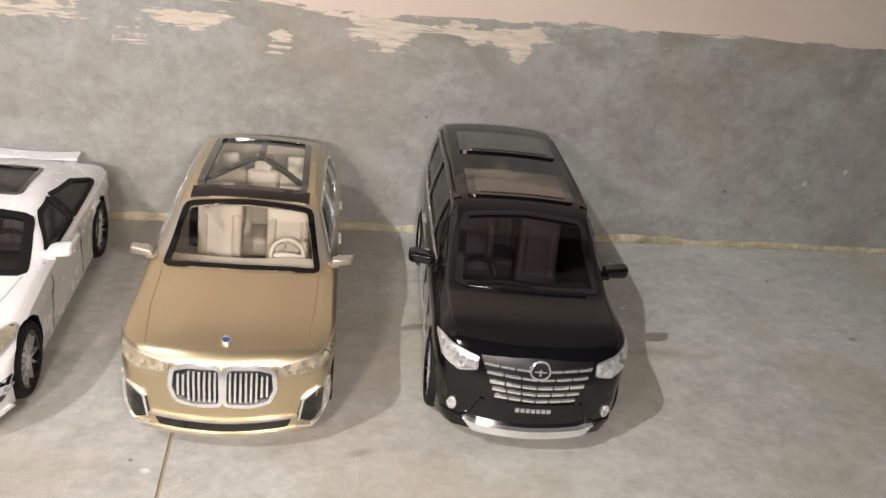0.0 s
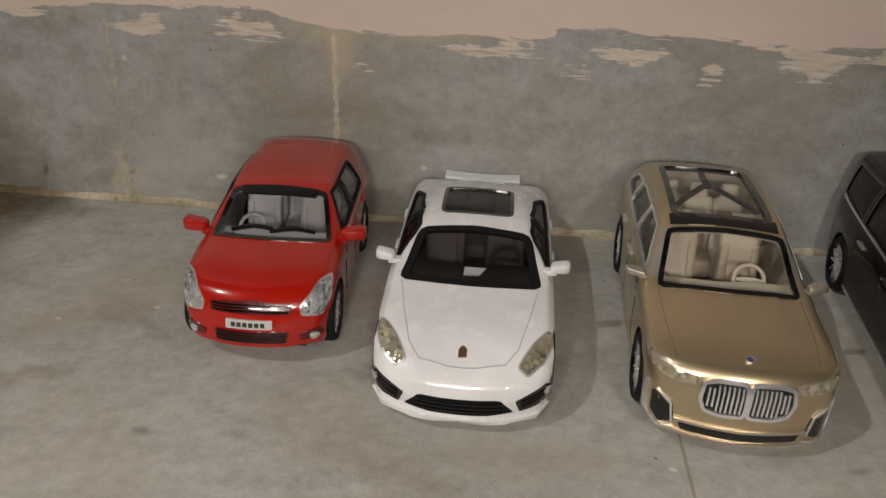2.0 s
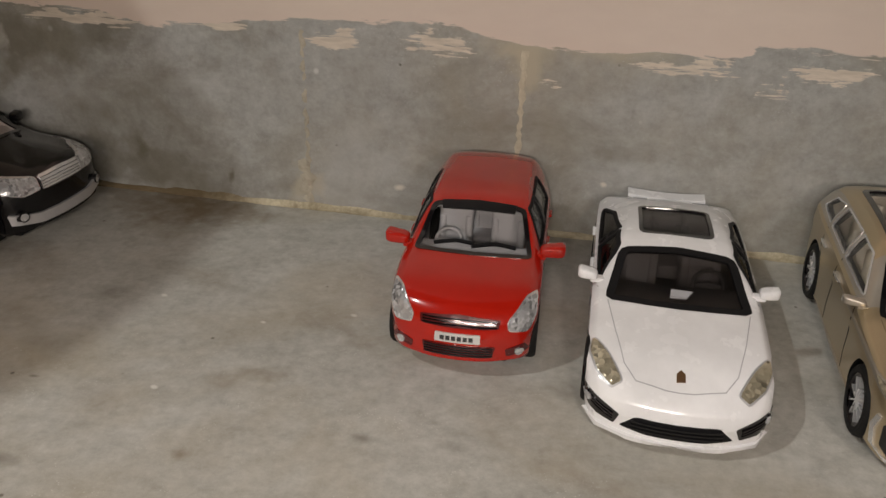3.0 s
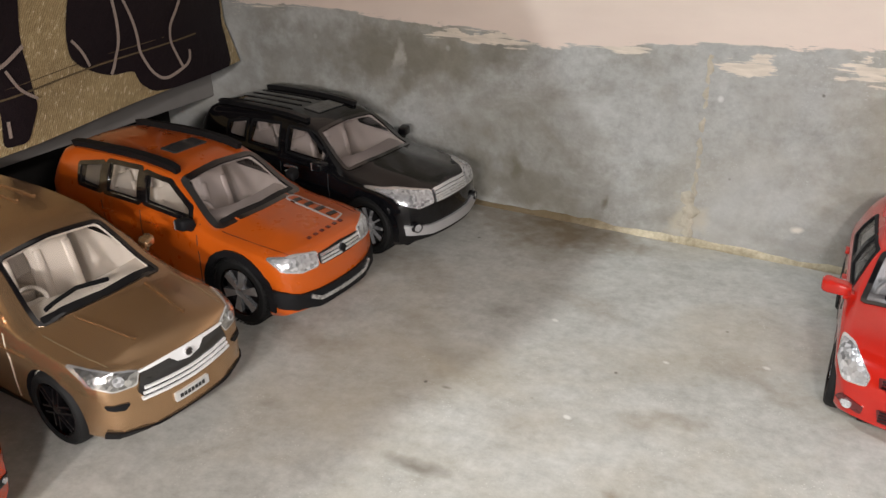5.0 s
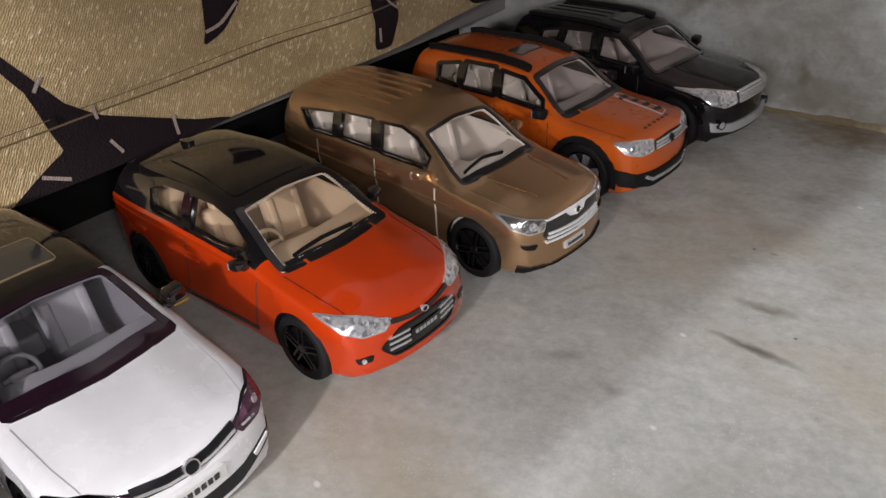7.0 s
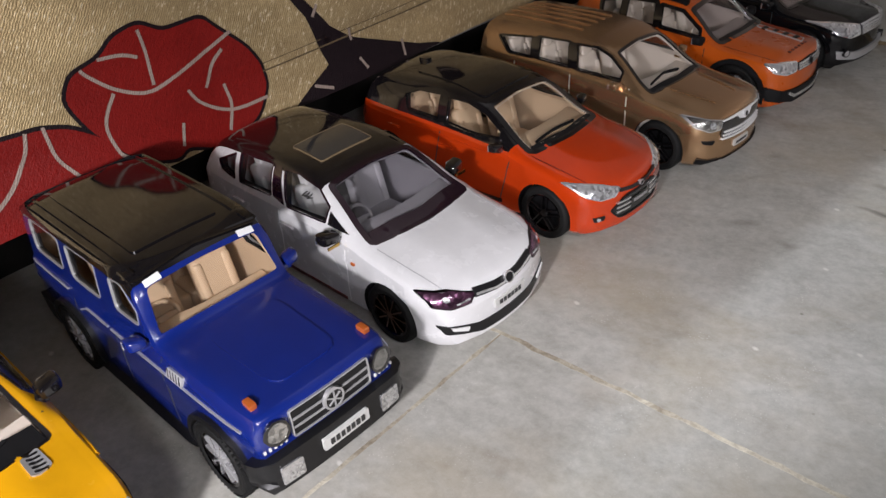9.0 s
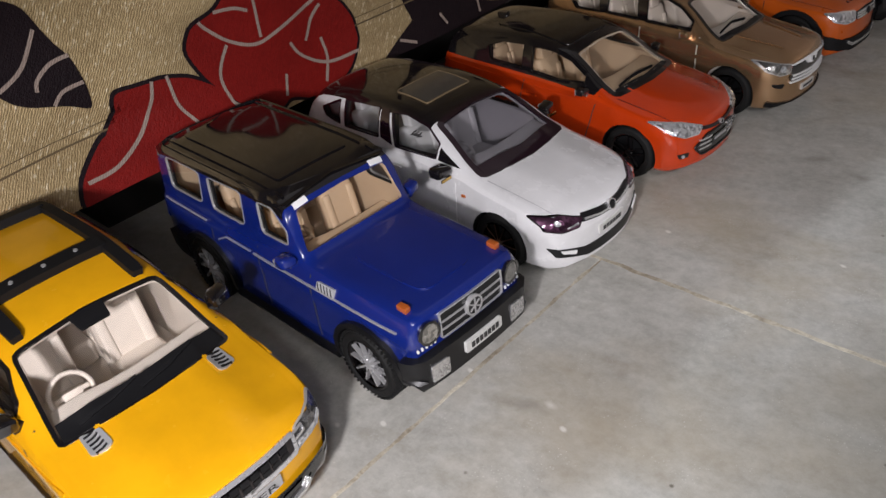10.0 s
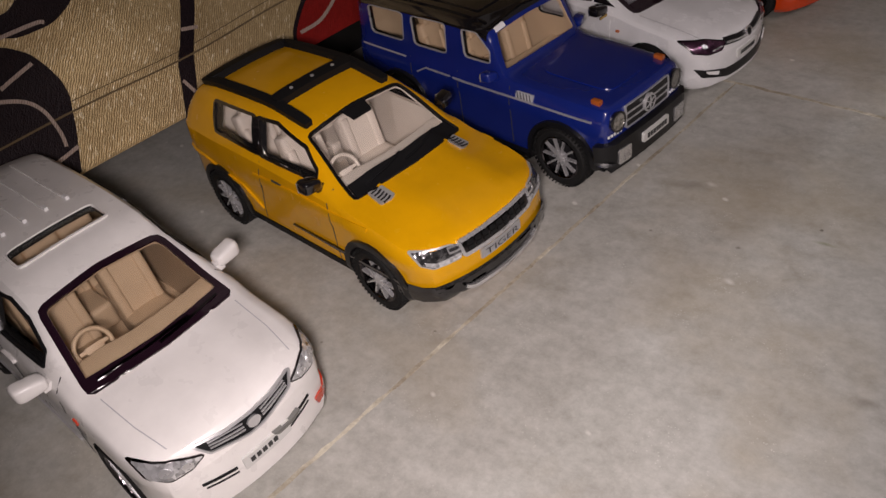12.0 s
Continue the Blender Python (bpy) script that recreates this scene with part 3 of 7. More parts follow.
class Car:
    """One model car: a lofted shell with a hollow cabin, cut windows and wheel arches.

    All outlines are in shares: s from the front bumper (0) to the rear (1), y from the middle (0) to the widest side (+-1; minus is
    the car's right), z from the floor (0) to the roof (1)."""

    def __init__(self, name, m, L, W, H, spec, paint, label, roof_mat=None, pillar_mat=None, cabin=None):
        self.L, self.W, self.H, self.sp = L * 0.001, W * 0.0005, H * 0.001, spec
        self.root = thing(name, m, label, "toy car", "model cars on the floor")
        self.paint, self.cabin = paint, cabin or BEIGE
        self.roof_mat, self.pillar_mat = roof_mat or paint, pillar_mat or paint
        self.top, self.belt = pchip(spec["top"]), pchip(spec["belt"])
        self.plan, self.roofw, self.low = pchip(spec["plan"]), pchip(spec["roofw"]), pchip(spec["low"])
        c, r = spec["cowl"], spec["roof"][0]
        self.line = (c, self.top(c), (r - c) / (self.top(r) - self.top(c)))
        self.slope = math.hypot(1.0, self.line[2] * self.L / self.H)
        self.shell()

    def spans(self, view):
        """Metres to one share across and up, in a view."""
        if view == "screen":
            return self.W, self.H * self.slope
        return (self.L, self.H) if view == "side" else (self.W, self.H) if view in ("front", "rear") else (self.L, self.W)

    # place of a point given in shares
    def at(self, s, y, z):
        return Vector((self.L * (0.5 - s), self.W * y, self.H * z))

    def bow(self, s, y):
        """How far the ends and the windscreen curve back towards the sides, in shares of the length."""
        f = self.sp.get("bow_front", 0.075) * max(0.0, 1 - s / 0.22) ** 1.5
        g = self.sp.get("bow_glass", 0.03) * max(0.0, 1 - abs(s - self.sp["cowl"] - 0.05) / 0.2)
        r = self.sp.get("bow_rear", 0.035) * max(0.0, 1 - (1 - s) / 0.2) ** 1.5
        return (f + g - r) * abs(y) ** self.sp.get("bow_power", 2.2)

    def section(self, s):
        """Half the outline across the car at s: (y, z) from the bottom's middle up to the roof's middle."""
        H, W = self.H, self.W
        w, zt, zb, b, rw = self.plan(s), self.top(s), self.low(s), self.belt(s), self.roofw(s)
        crown = self.sp.get("crown", 0.03)
        b = min(b, zt - 0.055)
        h = min(1.0, max(0.0, (zt - b - 0.055) / 0.16))
        e = self.sp.get("hood_edge", 0.86) * w
        rw = e + (min(rw, 0.93 * w) - e) * h
        fore = (1 - h) * min(1.0, s / 0.07) * (s < 0.5)
        ridge = self.sp.get("ridge", 0.0) * fore
        zedge = zt - crown * (0.6 + 0.4 * h) - ridge
        sh = 0.955 * w
        c, k = self.sp.get("crease", 0.012), b - zb
        key = [(0, zb), (0.55 * w, zb), (0.90 * w, zb + 0.005), (0.965 * w, zb + 0.04), ((0.994 - c) * w, zb + 0.34 * k), ((0.994 - c) * w, zb + 0.64 * k), (w, zb + 0.73 * k), (0.985 * w, b - 0.018), (sh, b + 0.005)]
        for t in (0.25, 0.5, 0.75, 0.92):
            k = t + 0.12 * math.sin(math.pi * t) * h
            key.append((sh + (rw - sh) * t ** 1.15, b + 0.005 + (zedge - b - 0.005) * min(1, k)))
        f = fore if ridge else 0.0
        for (ya, za), (yb, zb2) in (((0.965, 0.30), (0.965, 0.16)), ((0.80, 0.58), (0.66, 0.40)), ((0.55, 0.82), (0.59, 0.90)), ((0.28, 0.95), (0.30, 0.97))):
            key.append((rw * (ya + (yb - ya) * f), zedge + (za + (zb2 - za) * f) * (zt - zedge)))
        key.append((0, zt))
        return key

    BELT_J, ROOF_J = 8, 12

    def loft(self, stations, sect, cap_cols=5):
        bm = bmesh.new()
        rows = []
        for s in stations:
            half = sect(s)
            ring = []
            for y, z in half:
                ring.append(bm.verts.new(self.at(s + self.bow(s, y), -y, z)))
            for y, z in half[-2:0:-1]:
                ring.append(bm.verts.new(self.at(s + self.bow(s, y), y, z)))
            rows.append((ring, half, s))
        n = len(rows[0][0])
        nh = len(rows[0][1])
        tag = {}
        for (a, ha, sa), (b, hb, sb) in zip(rows, rows[1:]):
            for i in range(n):
                j = (i + 1) % n
                f = bm.faces.new((a[i], b[i], b[j], a[j]))
                k = i if i < nh - 1 else n - 1 - i
                tag[f] = (0.5 * (sa + sb), k)
        for (ring, half, s), flip in ((rows[0], False), (rows[-1], True)):
            cols = [[ring[i] for i in range(nh)]]
            for c in range(1, 2 * cap_cols):
                t = 1 - c / cap_cols
                col = [ring[0]]
                for y, z in half[1:-1]:
                    col.append(bm.verts.new(self.at(s + self.bow(s, y * t), -y * t, z)))
                col.append(ring[nh - 1])
                cols.append(col)
            cols.append([ring[0]] + [ring[n - i] for i in range(1, nh - 1)] + [ring[nh - 1]])
            for a, b in zip(cols, cols[1:]):
                for i in range(nh - 1):
                    vs = [a[i], a[i + 1], b[i + 1], b[i]]
                    vs = [v for k, v in enumerate(vs) if v not in vs[:k]]
                    if flip:
                        vs.reverse()
                    try:
                        f = bm.faces.new(vs)
                        tag[f] = (s, i)
                    except ValueError:
                        pass
        bmesh.ops.recalc_face_normals(bm, faces=bm.faces)
        return bm, tag

    def stations(self, a=0.0, b=1.0, n=58):
        ss = {round(a + (b - a) * i / n, 4) for i in range(n + 1)}
        ss |= {round(p[0], 4) for p in self.sp["top"] if a < p[0] < b}
        ss |= {round(a + (b - a) * k, 4) for k in (0.004, 0.01, 0.99, 0.996)}
        return sorted(ss)

    def shell(self):
        sp = self.sp
        bm, tag = self.loft(self.stations(), self.section)
        for f, (s, k) in tag.items():
            cabin = sp["cowl"] < s < sp["tail"]
            if cabin and k >= self.ROOF_J - 1 and sp["roof"][0] < s < sp["roof"][1]:
                f.material_index = 1
            elif cabin and k >= self.BELT_J and self.top(s) - self.belt(s) > 0.07:
                f.material_index = 2
        bm.verts.ensure_lookup_table()
        self.bvh = BVHTree.FromBMesh(bm)
        final = [self.paint, self.roof_mat, self.pillar_mat, self.cabin, MATT]
        slots = [bpy.data.materials.new("slot") for _ in final]
        body = part("body", bm, slots, self.root)
        cut = bmesh.new()
        # the cabin
        c0, c1 = sp["cowl"] + 0.012, sp["tail"] - 0.02

        def inner(s):
            half = self.section(s)
            zf = self.low(s) + 0.10
            zt = max(zf + 0.12, self.top(s) - 0.035)
            wb = half[5][0] - 0.085
            bz = min(self.belt(s), zt - 0.03)
            return [(0, zf), (wb * 0.6, zf), (wb, zf + 0.01), (wb, bz), (half[12][0] - 0.075, zt - 0.03), (half[14][0] * 0.9, zt - 0.01), (0, zt)]

        cav, _ = self.loft([c0 + (c1 - c0) * i / 26 for i in range(27)], inner, 2)
        for f in cav.faces:
            f.material_index = 3
        self.boolean(body, cav, slots)
        c, z0, k = self.line
        up = Vector((-k * self.L, 0, self.H)).normalized()
        inward = Vector((-up.z, 0, up.x))
        reach = 0.16 * self.H
        self.prism(cut, [self.at(c + (z - z0) * k, y, z) - inward * reach for y, z in sp["windscreen"][0]], inward * reach * 2, 3)
        if "rear_window" in sp:
            o, (s0, s1) = sp["rear_window"]
            self.prism(cut, [self.at(s0, y, z) for y, z in o], Vector((self.L * (s0 - s1), 0, 0)))
        for sw in sp["wheels"]:
            r = sp["wheel_r"] * 0.001
            R = r + sp.get("arch_gap", 0.0014)
            for side in (-1, 1):
                n = 28
                pts = [self.at(sw, 0, 0) + Vector((R * math.cos(2 * math.pi * i / n), side * (self.W - 0.0125), r + R * math.sin(2 * math.pi * i / n))) for i in range(n)]
                self.prism(cut, pts, Vector((0, side * 0.02, 0)), 4)
        mats = slots
        self.boolean(body, cut, mats)
        cut = bmesh.new()
        for o in sp.get("windows", []):
            self.prism(cut, [self.at(s, 1.3, z) for s, z in o], Vector((0, -2.6 * self.W, 0)))
        self.boolean(body, cut, mats)
        if sp.get("roof_windows"):
            cut = bmesh.new()
            for o in sp["roof_windows"]:
                self.prism(cut, [self.at(s, y, 1.1) for s, y in o], Vector((0, 0, -0.22 * self.H)))
            self.boolean(body, cut, mats)
        for i, m in enumerate(final):
            body.data.materials[i] = m
        for m in slots:
            bpy.data.materials.remove(m)
        body.data.shade_smooth()
        body.data.set_sharp_from_angle(angle=radians(32))
        self.body = body
        if self.roof_mat is not self.paint:
            self.split(body, 1, "roof")

    def prism(self, bm, pts, way, mi=4):
        a = [bm.verts.new(p) for p in pts]
        b = [bm.verts.new(p + way) for p in pts]
        fs = [bm.faces.new(a), bm.faces.new(b[::-1])]
        for i in range(len(pts)):
            j = (i + 1) % len(pts)
            fs.append(bm.faces.new((a[i], b[i], b[j], a[j])))
        for f in fs:
            f.material_index = mi

    def boolean(self, body, bm, mats):
        me = bpy.data.meshes.new("cutter")
        bmesh.ops.recalc_face_normals(bm, faces=bm.faces)
        bm.to_mesh(me)
        bm.free()
        for m in mats:
            me.materials.append(m)
        cutter = new("cutter", me)
        cutter.parent = body.parent
        old = body.data
        for solver, tolerant in (("MANIFOLD", False), ("EXACT", False), ("EXACT", True)):
            mod = body.modifiers.new("cut", "BOOLEAN")
            mod.operation, mod.object, mod.solver = "DIFFERENCE", cutter, solver
            mod.use_hole_tolerant = tolerant
            mod.material_mode = "INDEX"
            bpy.context.view_layer.update()
            dg = bpy.context.evaluated_depsgraph_get()
            res = bpy.data.meshes.new_from_object(body.evaluated_get(dg))
            body.modifiers.clear()
            xs = [v.co.x for v in res.vertices]
            if xs and max(xs) - min(xs) > 0.97 * self.L and len(res.vertices) != len(old.vertices) and len(res.polygons) > 0.5 * len(old.polygons):
                break
            bpy.data.meshes.remove(res)
        else:
            res = old.copy()
        body.data = res
        bpy.data.meshes.remove(old)
        bpy.data.objects.remove(cutter)
        bpy.data.meshes.remove(me)

    def split(self, body, index, name, label=""):
        """Takes the faces of one material out of the body into a part of their own."""
        a, b = bmesh.new(), bmesh.new()
        a.from_mesh(body.data)
        b.from_mesh(body.data)
        bmesh.ops.delete(a, geom=[f for f in a.faces if f.material_index == index], context="FACES")
        bmesh.ops.delete(b, geom=[f for f in b.faces if f.material_index != index], context="FACES")
        a.to_mesh(body.data)
        a.free()
        if not b.faces:
            b.free()
            return
        for f in b.faces:
            f.material_index = 0
        part(name, b, self.roof_mat, self.root, label, 32)

    # ---- trim laid on the shell
    def cast(self, view, u, v, side=-1):
        if view == "side":
            p, d = self.at(u, 2.0 * side, v), Vector((0, -side, 0))
        elif view == "front":
            p, d = self.at(-0.4, u, v), Vector((-1, 0, 0))
        elif view == "rear":
            p, d = self.at(1.4, u, v), Vector((1, 0, 0))
        elif view == "screen":
            c, z0, k = self.line
            up = Vector((-k * self.L, 0, self.H)).normalized()
            d = Vector((-up.z, 0, up.x))
            p = self.at(c + (v - z0) * k, u, v) - d * 0.5 * self.L
        else:
            p, d = self.at(u, v, 1.6), Vector((0, 0, -1))
        hit = self.bvh.ray_cast(p, d)
        if hit[0] is None:
            q = self.bvh.find_nearest(p + d * ((self.root.matrix_world.translation * 0 - p).dot(d)))
            return q[0], q[1]
        return hit[0], hit[1]

    def wrap(self, name, polys, view, mat, lift=0.0003, sink=0.0006, step=0.0025, side=-1, parent=None, label="", smooth=40):
        """Lays flat outlines on the shell as thin raised pieces of one part."""
        bm = bmesh.new()
        su, sv = self.spans(view)
        for poly in polys:
            vs = [bm.verts.new((u * su, v * sv, 0)) for u, v in poly]
            bm.faces.new(vs)
        bmesh.ops.triangulate(bm, faces=bm.faces)
        for ax in (0, 1):
            lo = min(v.co[ax] for v in bm.verts)
            hi = max(v.co[ax] for v in bm.verts)
            n = min(40, int((hi - lo) / step))
            for i in range(1, n + 1):
                c = lo + (hi - lo) * i / (n + 1)
                co, no = [0, 0, 0], [0, 0, 0]
                co[ax], no[ax] = c, 1
                bmesh.ops.bisect_plane(bm, geom=list(bm.verts) + list(bm.edges) + list(bm.faces), plane_co=co, plane_no=no, dist=1e-7)
        bmesh.ops.remove_doubles(bm, verts=bm.verts, dist=1e-6)
        base = list(bm.faces)
        nrm = {}
        for v in bm.verts:
            p, n = self.cast(view, v.co.x / su, v.co.y / sv, side)
            v.co = p
            nrm[v] = n
        ret = bmesh.ops.duplicate(bm, geom=list(bm.verts) + list(bm.edges) + base)
        vmap = ret["vert_map"]
        for v in list(nrm):
            w = vmap[v]
            w.co = v.co + nrm[v] * lift
            v.co = v.co - nrm[v] * sink
        for e in [e for e in bm.edges if len(e.link_faces) == 1 and e.verts[0] in nrm]:
            a, b = e.verts
            bm.faces.new((a, b, vmap[b], vmap[a]))
        bmesh.ops.recalc_face_normals(bm, faces=bm.faces)
        return part(name, bm, mat, parent or self.root, label, smooth)

    def ring(self, name, poly, width, view, mat, lift=0.0003, side=-1, parent=None, inner=0.0, sink=0.0006):
        """A frame round an outline, width (in metres) wide."""
        su, sv = self.spans(view)
        real = [(u * su, v * sv) for u, v in poly]
        out, inn = offset_poly(real, width), offset_poly(real, inner)
        k = len(poly)
        quads = []
        for i in range(k):
            j = (i + 1) % k
            quads.append([(p[0] / su, p[1] / sv) for p in (inn[i], inn[j], out[j], out[i])])
        quads = [q for q in quads if (Vector(q[0]) - Vector(q[1])).length > 1e-5 or (Vector(q[2]) - Vector(q[3])).length > 1e-5]
        return self.wrap(name, quads, view, mat, lift, sink, 0.004, side, parent)

    def stroke(self, name, pts, width, view, mat, lift=0.0001, side=-1, parent=None, sink=0.0004, closed=False):
        """A thin line along points on the shell, width in metres."""
        su, sv = self.spans(view)
        real = [Vector((u * su, v * sv)) for u, v in pts]
        if closed:
            real.append(real[0])
        quads = []
        for a, b in zip(real, real[1:]):
            d = (b - a)
            if d.length < 1e-6:
                continue
            n = Vector((-d.y, d.x)).normalized() * width / 2
            e = d.normalized() * width * 0.2
            quads.append([(p.x / su, p.y / sv) for p in (a - n - e, b - n + e, b + n + e, a + n - e)])
        return self.wrap(name, quads, view, mat, lift, sink, 0.004, side, parent)

    def both(self, f):
        for side in (-1, 1):
            f(side)

    # ---- standard kit
    def glazing(self, trim=MATT, pane=None, trim_w=0.0008, ws_trim=None, ws_w=0.0018, side_trim=True, side_pane=None):
        sp = self.sp
        pane = pane or GLASS
        o, _ = sp["windscreen"]
        g = self.wrap("windscreen", [o], "screen", pane, -0.0003, 0.0006, 0.004)
        g.visible_shadow = False
        if ws_trim is not None:
            self.ring("windscreen_frame", o, ws_w, "screen", ws_trim, 0.00025, inner=-0.0003)
        if "rear_window" in sp:
            g = self.wrap("rear_window", [sp["rear_window"][0]], "rear", pane, -0.0003, 0.0006, 0.004)
            g.visible_shadow = False
        for side in (-1, 1):
            for o in sp.get("windows", []):
                g = self.wrap("side_window", [o], "side", side_pane or pane, -0.0004, 0.0006, 0.004, side)
                g.visible_shadow = False
                if side_trim:
                    self.ring("window_frame", o, trim_w, "side", trim, 0.0002, side, inner=-0.0002)
        for o in sp.get("roof_windows", []):
            g = self.wrap("roof_window", [o], "top", sp.get("roof_glass", pane), -0.0003, 0.0006, 0.004)
            g.visible_shadow = False

    def pillars(self, mat, lift=0.0002):
        """Dark posts between neighbouring side windows."""
        ws = sorted(self.sp.get("windows", []), key=lambda o: min(p[0] for p in o))
        for a, b in zip(ws, ws[1:]):
            sa, sb = max(p[0] for p in a), min(p[0] for p in b)
            wa, wb = sa - min(p[0] for p in a), max(p[0] for p in b) - sb
            ra = [p for p in a if p[0] > sa - 0.30 * wa]
            rb = [p for p in b if p[0] < sb + 0.30 * wb]
            lo_a, hi_a = min(ra, key=lambda p: p[1]), max(ra, key=lambda p: p[1])
            lo_b, hi_b = min(rb, key=lambda p: p[1]), max(rb, key=lambda p: p[1])
            if lo_b[0] - lo_a[0] < 0.004 or hi_b[0] - hi_a[0] < 0.004:
                continue
            quad = [(lo_a[0] - 0.001, lo_a[1] - 0.008), (lo_b[0] + 0.001, lo_b[1] - 0.008), (hi_b[0] + 0.001, hi_b[1] + 0.006), (hi_a[0] - 0.001, hi_a[1] + 0.006)]
            for side in (-1, 1):
                self.wrap("door_pillar", [quad], "side", mat, lift, 0.0005, 0.004, side)

    def seams(self, mat, door_s, z0, z1, width=0.0004, handle=None, handles=()):
        for side in (-1, 1):
            for s0, s1 in door_s:
                self.stroke("door_seam", [(s0, z1), ((s0 + s1) / 2, (z0 + z1) / 2), (s1, z0)], width, "side", mat, 0.00012, side)
            for s, z in handles:
                self.wrap("door_handle", [rounded([(s, z), (s + 0.055, z), (s + 0.055, z + 0.024), (s, z + 0.024)], 0.3)], "side", handle or self.paint, 0.0011, 0.0005, 0.002, side)

    def wheels(self, style, rim_mat, width=8.5, spokes=5, tuck=0.1, tread=False):
        r = self.sp["wheel_r"] * 0.001
        first = None
        for s in self.sp["wheels"]:
            for side in (-1, 1):
                x = self.L * (0.5 - s)
                y = side * (self.W * self.plan(s) - width * 0.0005 - tuck * 0.001)
                m = Matrix.Translation((x, y, r)) @ Matrix.Rotation(0 if side < 0 else math.pi, 4, "Z") @ Matrix.Rotation(0.4 + 1.7 * s + side, 4, "Y")
                if first is None:
                    first = wheel(self.root, r, width * 0.001, style, rim_mat, spokes, tread)
                    first.matrix_basis = m
                else:
                    copy_thing(first, m)
        for s in self.sp["wheels"]:
            bm = bmesh.new()
            lathe_part = bmesh.ops.create_cone(bm, cap_ends=True, segments=10, radius1=0.0012, radius2=0.0012, depth=2 * self.W * 0.8)
            bmesh.ops.transform(bm, matrix=Matrix.Translation((self.L * (0.5 - s), 0, r)) @ Matrix.Rotation(math.pi / 2, 4, "X"), verts=lathe_part["verts"])
            part("axle", bm, SILVER, self.root)
        bm = bmesh.new()
        z = self.H * self.low(0.5)
        s0, s1 = self.sp["wheels"]
        box(bm, self.L * (0.5 - (s0 + s1) / 2), 0, z - 0.0006, self.L * (s1 - s0 + 0.20), self.W * 1.25, 0.004, 0.0012)
        part("chassis", bm, MATT, self.root)

    def cabin_kit(self, mat, dash=None, wheel_mat=None, rows=2, right_hand=True, seat_w=0.40, rear_s=None, dash_low=0.0):
        """Seats, dashboard and steering wheel."""
        sp = self.sp
        dash, wheel_mat = dash or mat, wheel_mat or dash or mat
        c, b = sp["cowl"], self.belt(0.5)
        floor = self.low(0.5) + 0.10
        roof_z = self.top(0.55)
        fs = sp["roof"][0] + 0.09
        starts = [fs] + ([rear_s or fs + (0.20 if rows < 3 else 0.165)] if rows > 1 else []) + ([fs + 0.31] if rows > 2 else [])
        for k, s in enumerate(starts):
            for y in ((-0.40, 0.40) if k == 0 else (-0.42, 0.0, 0.42)):
                bm = bmesh.new()
                w = self.W * (seat_w * 1.3 if k == 0 else 0.42)
                hgt = self.H * (roof_z - 0.13 - floor)
                p = self.at(s, y, floor)
                lean = Matrix.Rotation(radians(-14), 4, "Y")
                box(bm, p.x + 0.035 * self.L, p.y, p.z + 0.10 * self.H, 0.11 * self.L, w, 0.16 * self.H, 0.0026, 4)
                q = p + Vector((-0.035 * self.L, 0, hgt * 0.46))
                box(bm, q.x, q.y, q.z, 0.045 * self.L, w, hgt * 0.82, 0.0030, 4, lean)
                q2 = p + Vector((-0.058 * self.L, 0, hgt * 0.93))
                box(bm, q2.x, q2.y, q2.z, 0.032 * self.L, w * 0.55, hgt * 0.2, 0.0016, 4, lean)
                for off in (-0.3, 0.3):
                    box(bm, q.x + 0.016 * self.L, q.y + off * 1.25 * w, q.z - 0.001, 0.026 * self.L, w * 0.22, hgt * 0.60, 0.0016, 3, lean)
                part("front_seat" if k == 0 else "rear_seat", bm, mat, self.root, smooth=50)
        bm = bmesh.new()
        zt = min(self.belt(c + 0.04), self.top(c + 0.03) - 0.05) - 0.015 - dash_low
        w0 = self.plan(c + 0.06) - 0.14
        s_end = c + 0.115
        prof = [(c + 0.018, floor + 0.05), (c + 0.018, zt - 0.03), (c + 0.05, zt - 0.008), (s_end - 0.015, zt + 0.0), (s_end, zt - 0.035), (s_end - 0.008, zt - 0.12), (s_end - 0.03, floor + 0.05)]
        rows_v = []
        for y in [w0 * t for t in (-1, -0.7, -0.45, -0.2, 0, 0.2, 0.45, 0.7, 1)]:
            hump = 0.02 * math.exp(-((y + (0.42 if right_hand else -0.42)) / 0.22) ** 2)
            rows_v.append([bm.verts.new(self.at(s + self.bow(s, y) * 0.9, y, z + (hump if 2 <= i <= 4 else 0))) for i, (s, z) in enumerate(prof)])
        for a, b2 in zip(rows_v, rows_v[1:]):
            for i in range(len(prof)):
                j = (i + 1) % len(prof)
                bm.faces.new((a[i], a[j], b2[j], b2[i]))
        bm.faces.new(rows_v[0][::-1])
        bm.faces.new(rows_v[-1])
        bmesh.ops.recalc_face_normals(bm, faces=bm.faces)
        d = part("dashboard", bm, dash, self.root, smooth=40)
        bm = bmesh.new()
        box(bm, *self.at(s_end + 0.012, 0, zt - 0.17), 0.05 * self.L, 0.22 * self.W, 0.16 * self.H, 0.0012)
        part("centre_console", bm, dash, self.root, smooth=50)
        bm = bmesh.new()
        yy = -0.42 if right_hand else 0.42
        torus(bm, 0.185 * self.W, 0.0008, 22, 8)
        box(bm, 0, 0, 0, 0.0014, 0.31 * self.W, 0.0014, 0.0005)
        box(bm, 0, 0, -0.0012, 0.0022, 0.006, 0.0045, 0.0008)
        sw = part("steering_wheel", bm, wheel_mat, self.root, smooth=50)
        sw.matrix_basis = Matrix.Translation(self.at(s_end + 0.03, yy, zt - 0.035)) @ Matrix.Rotation(radians(-28), 4, "Y")

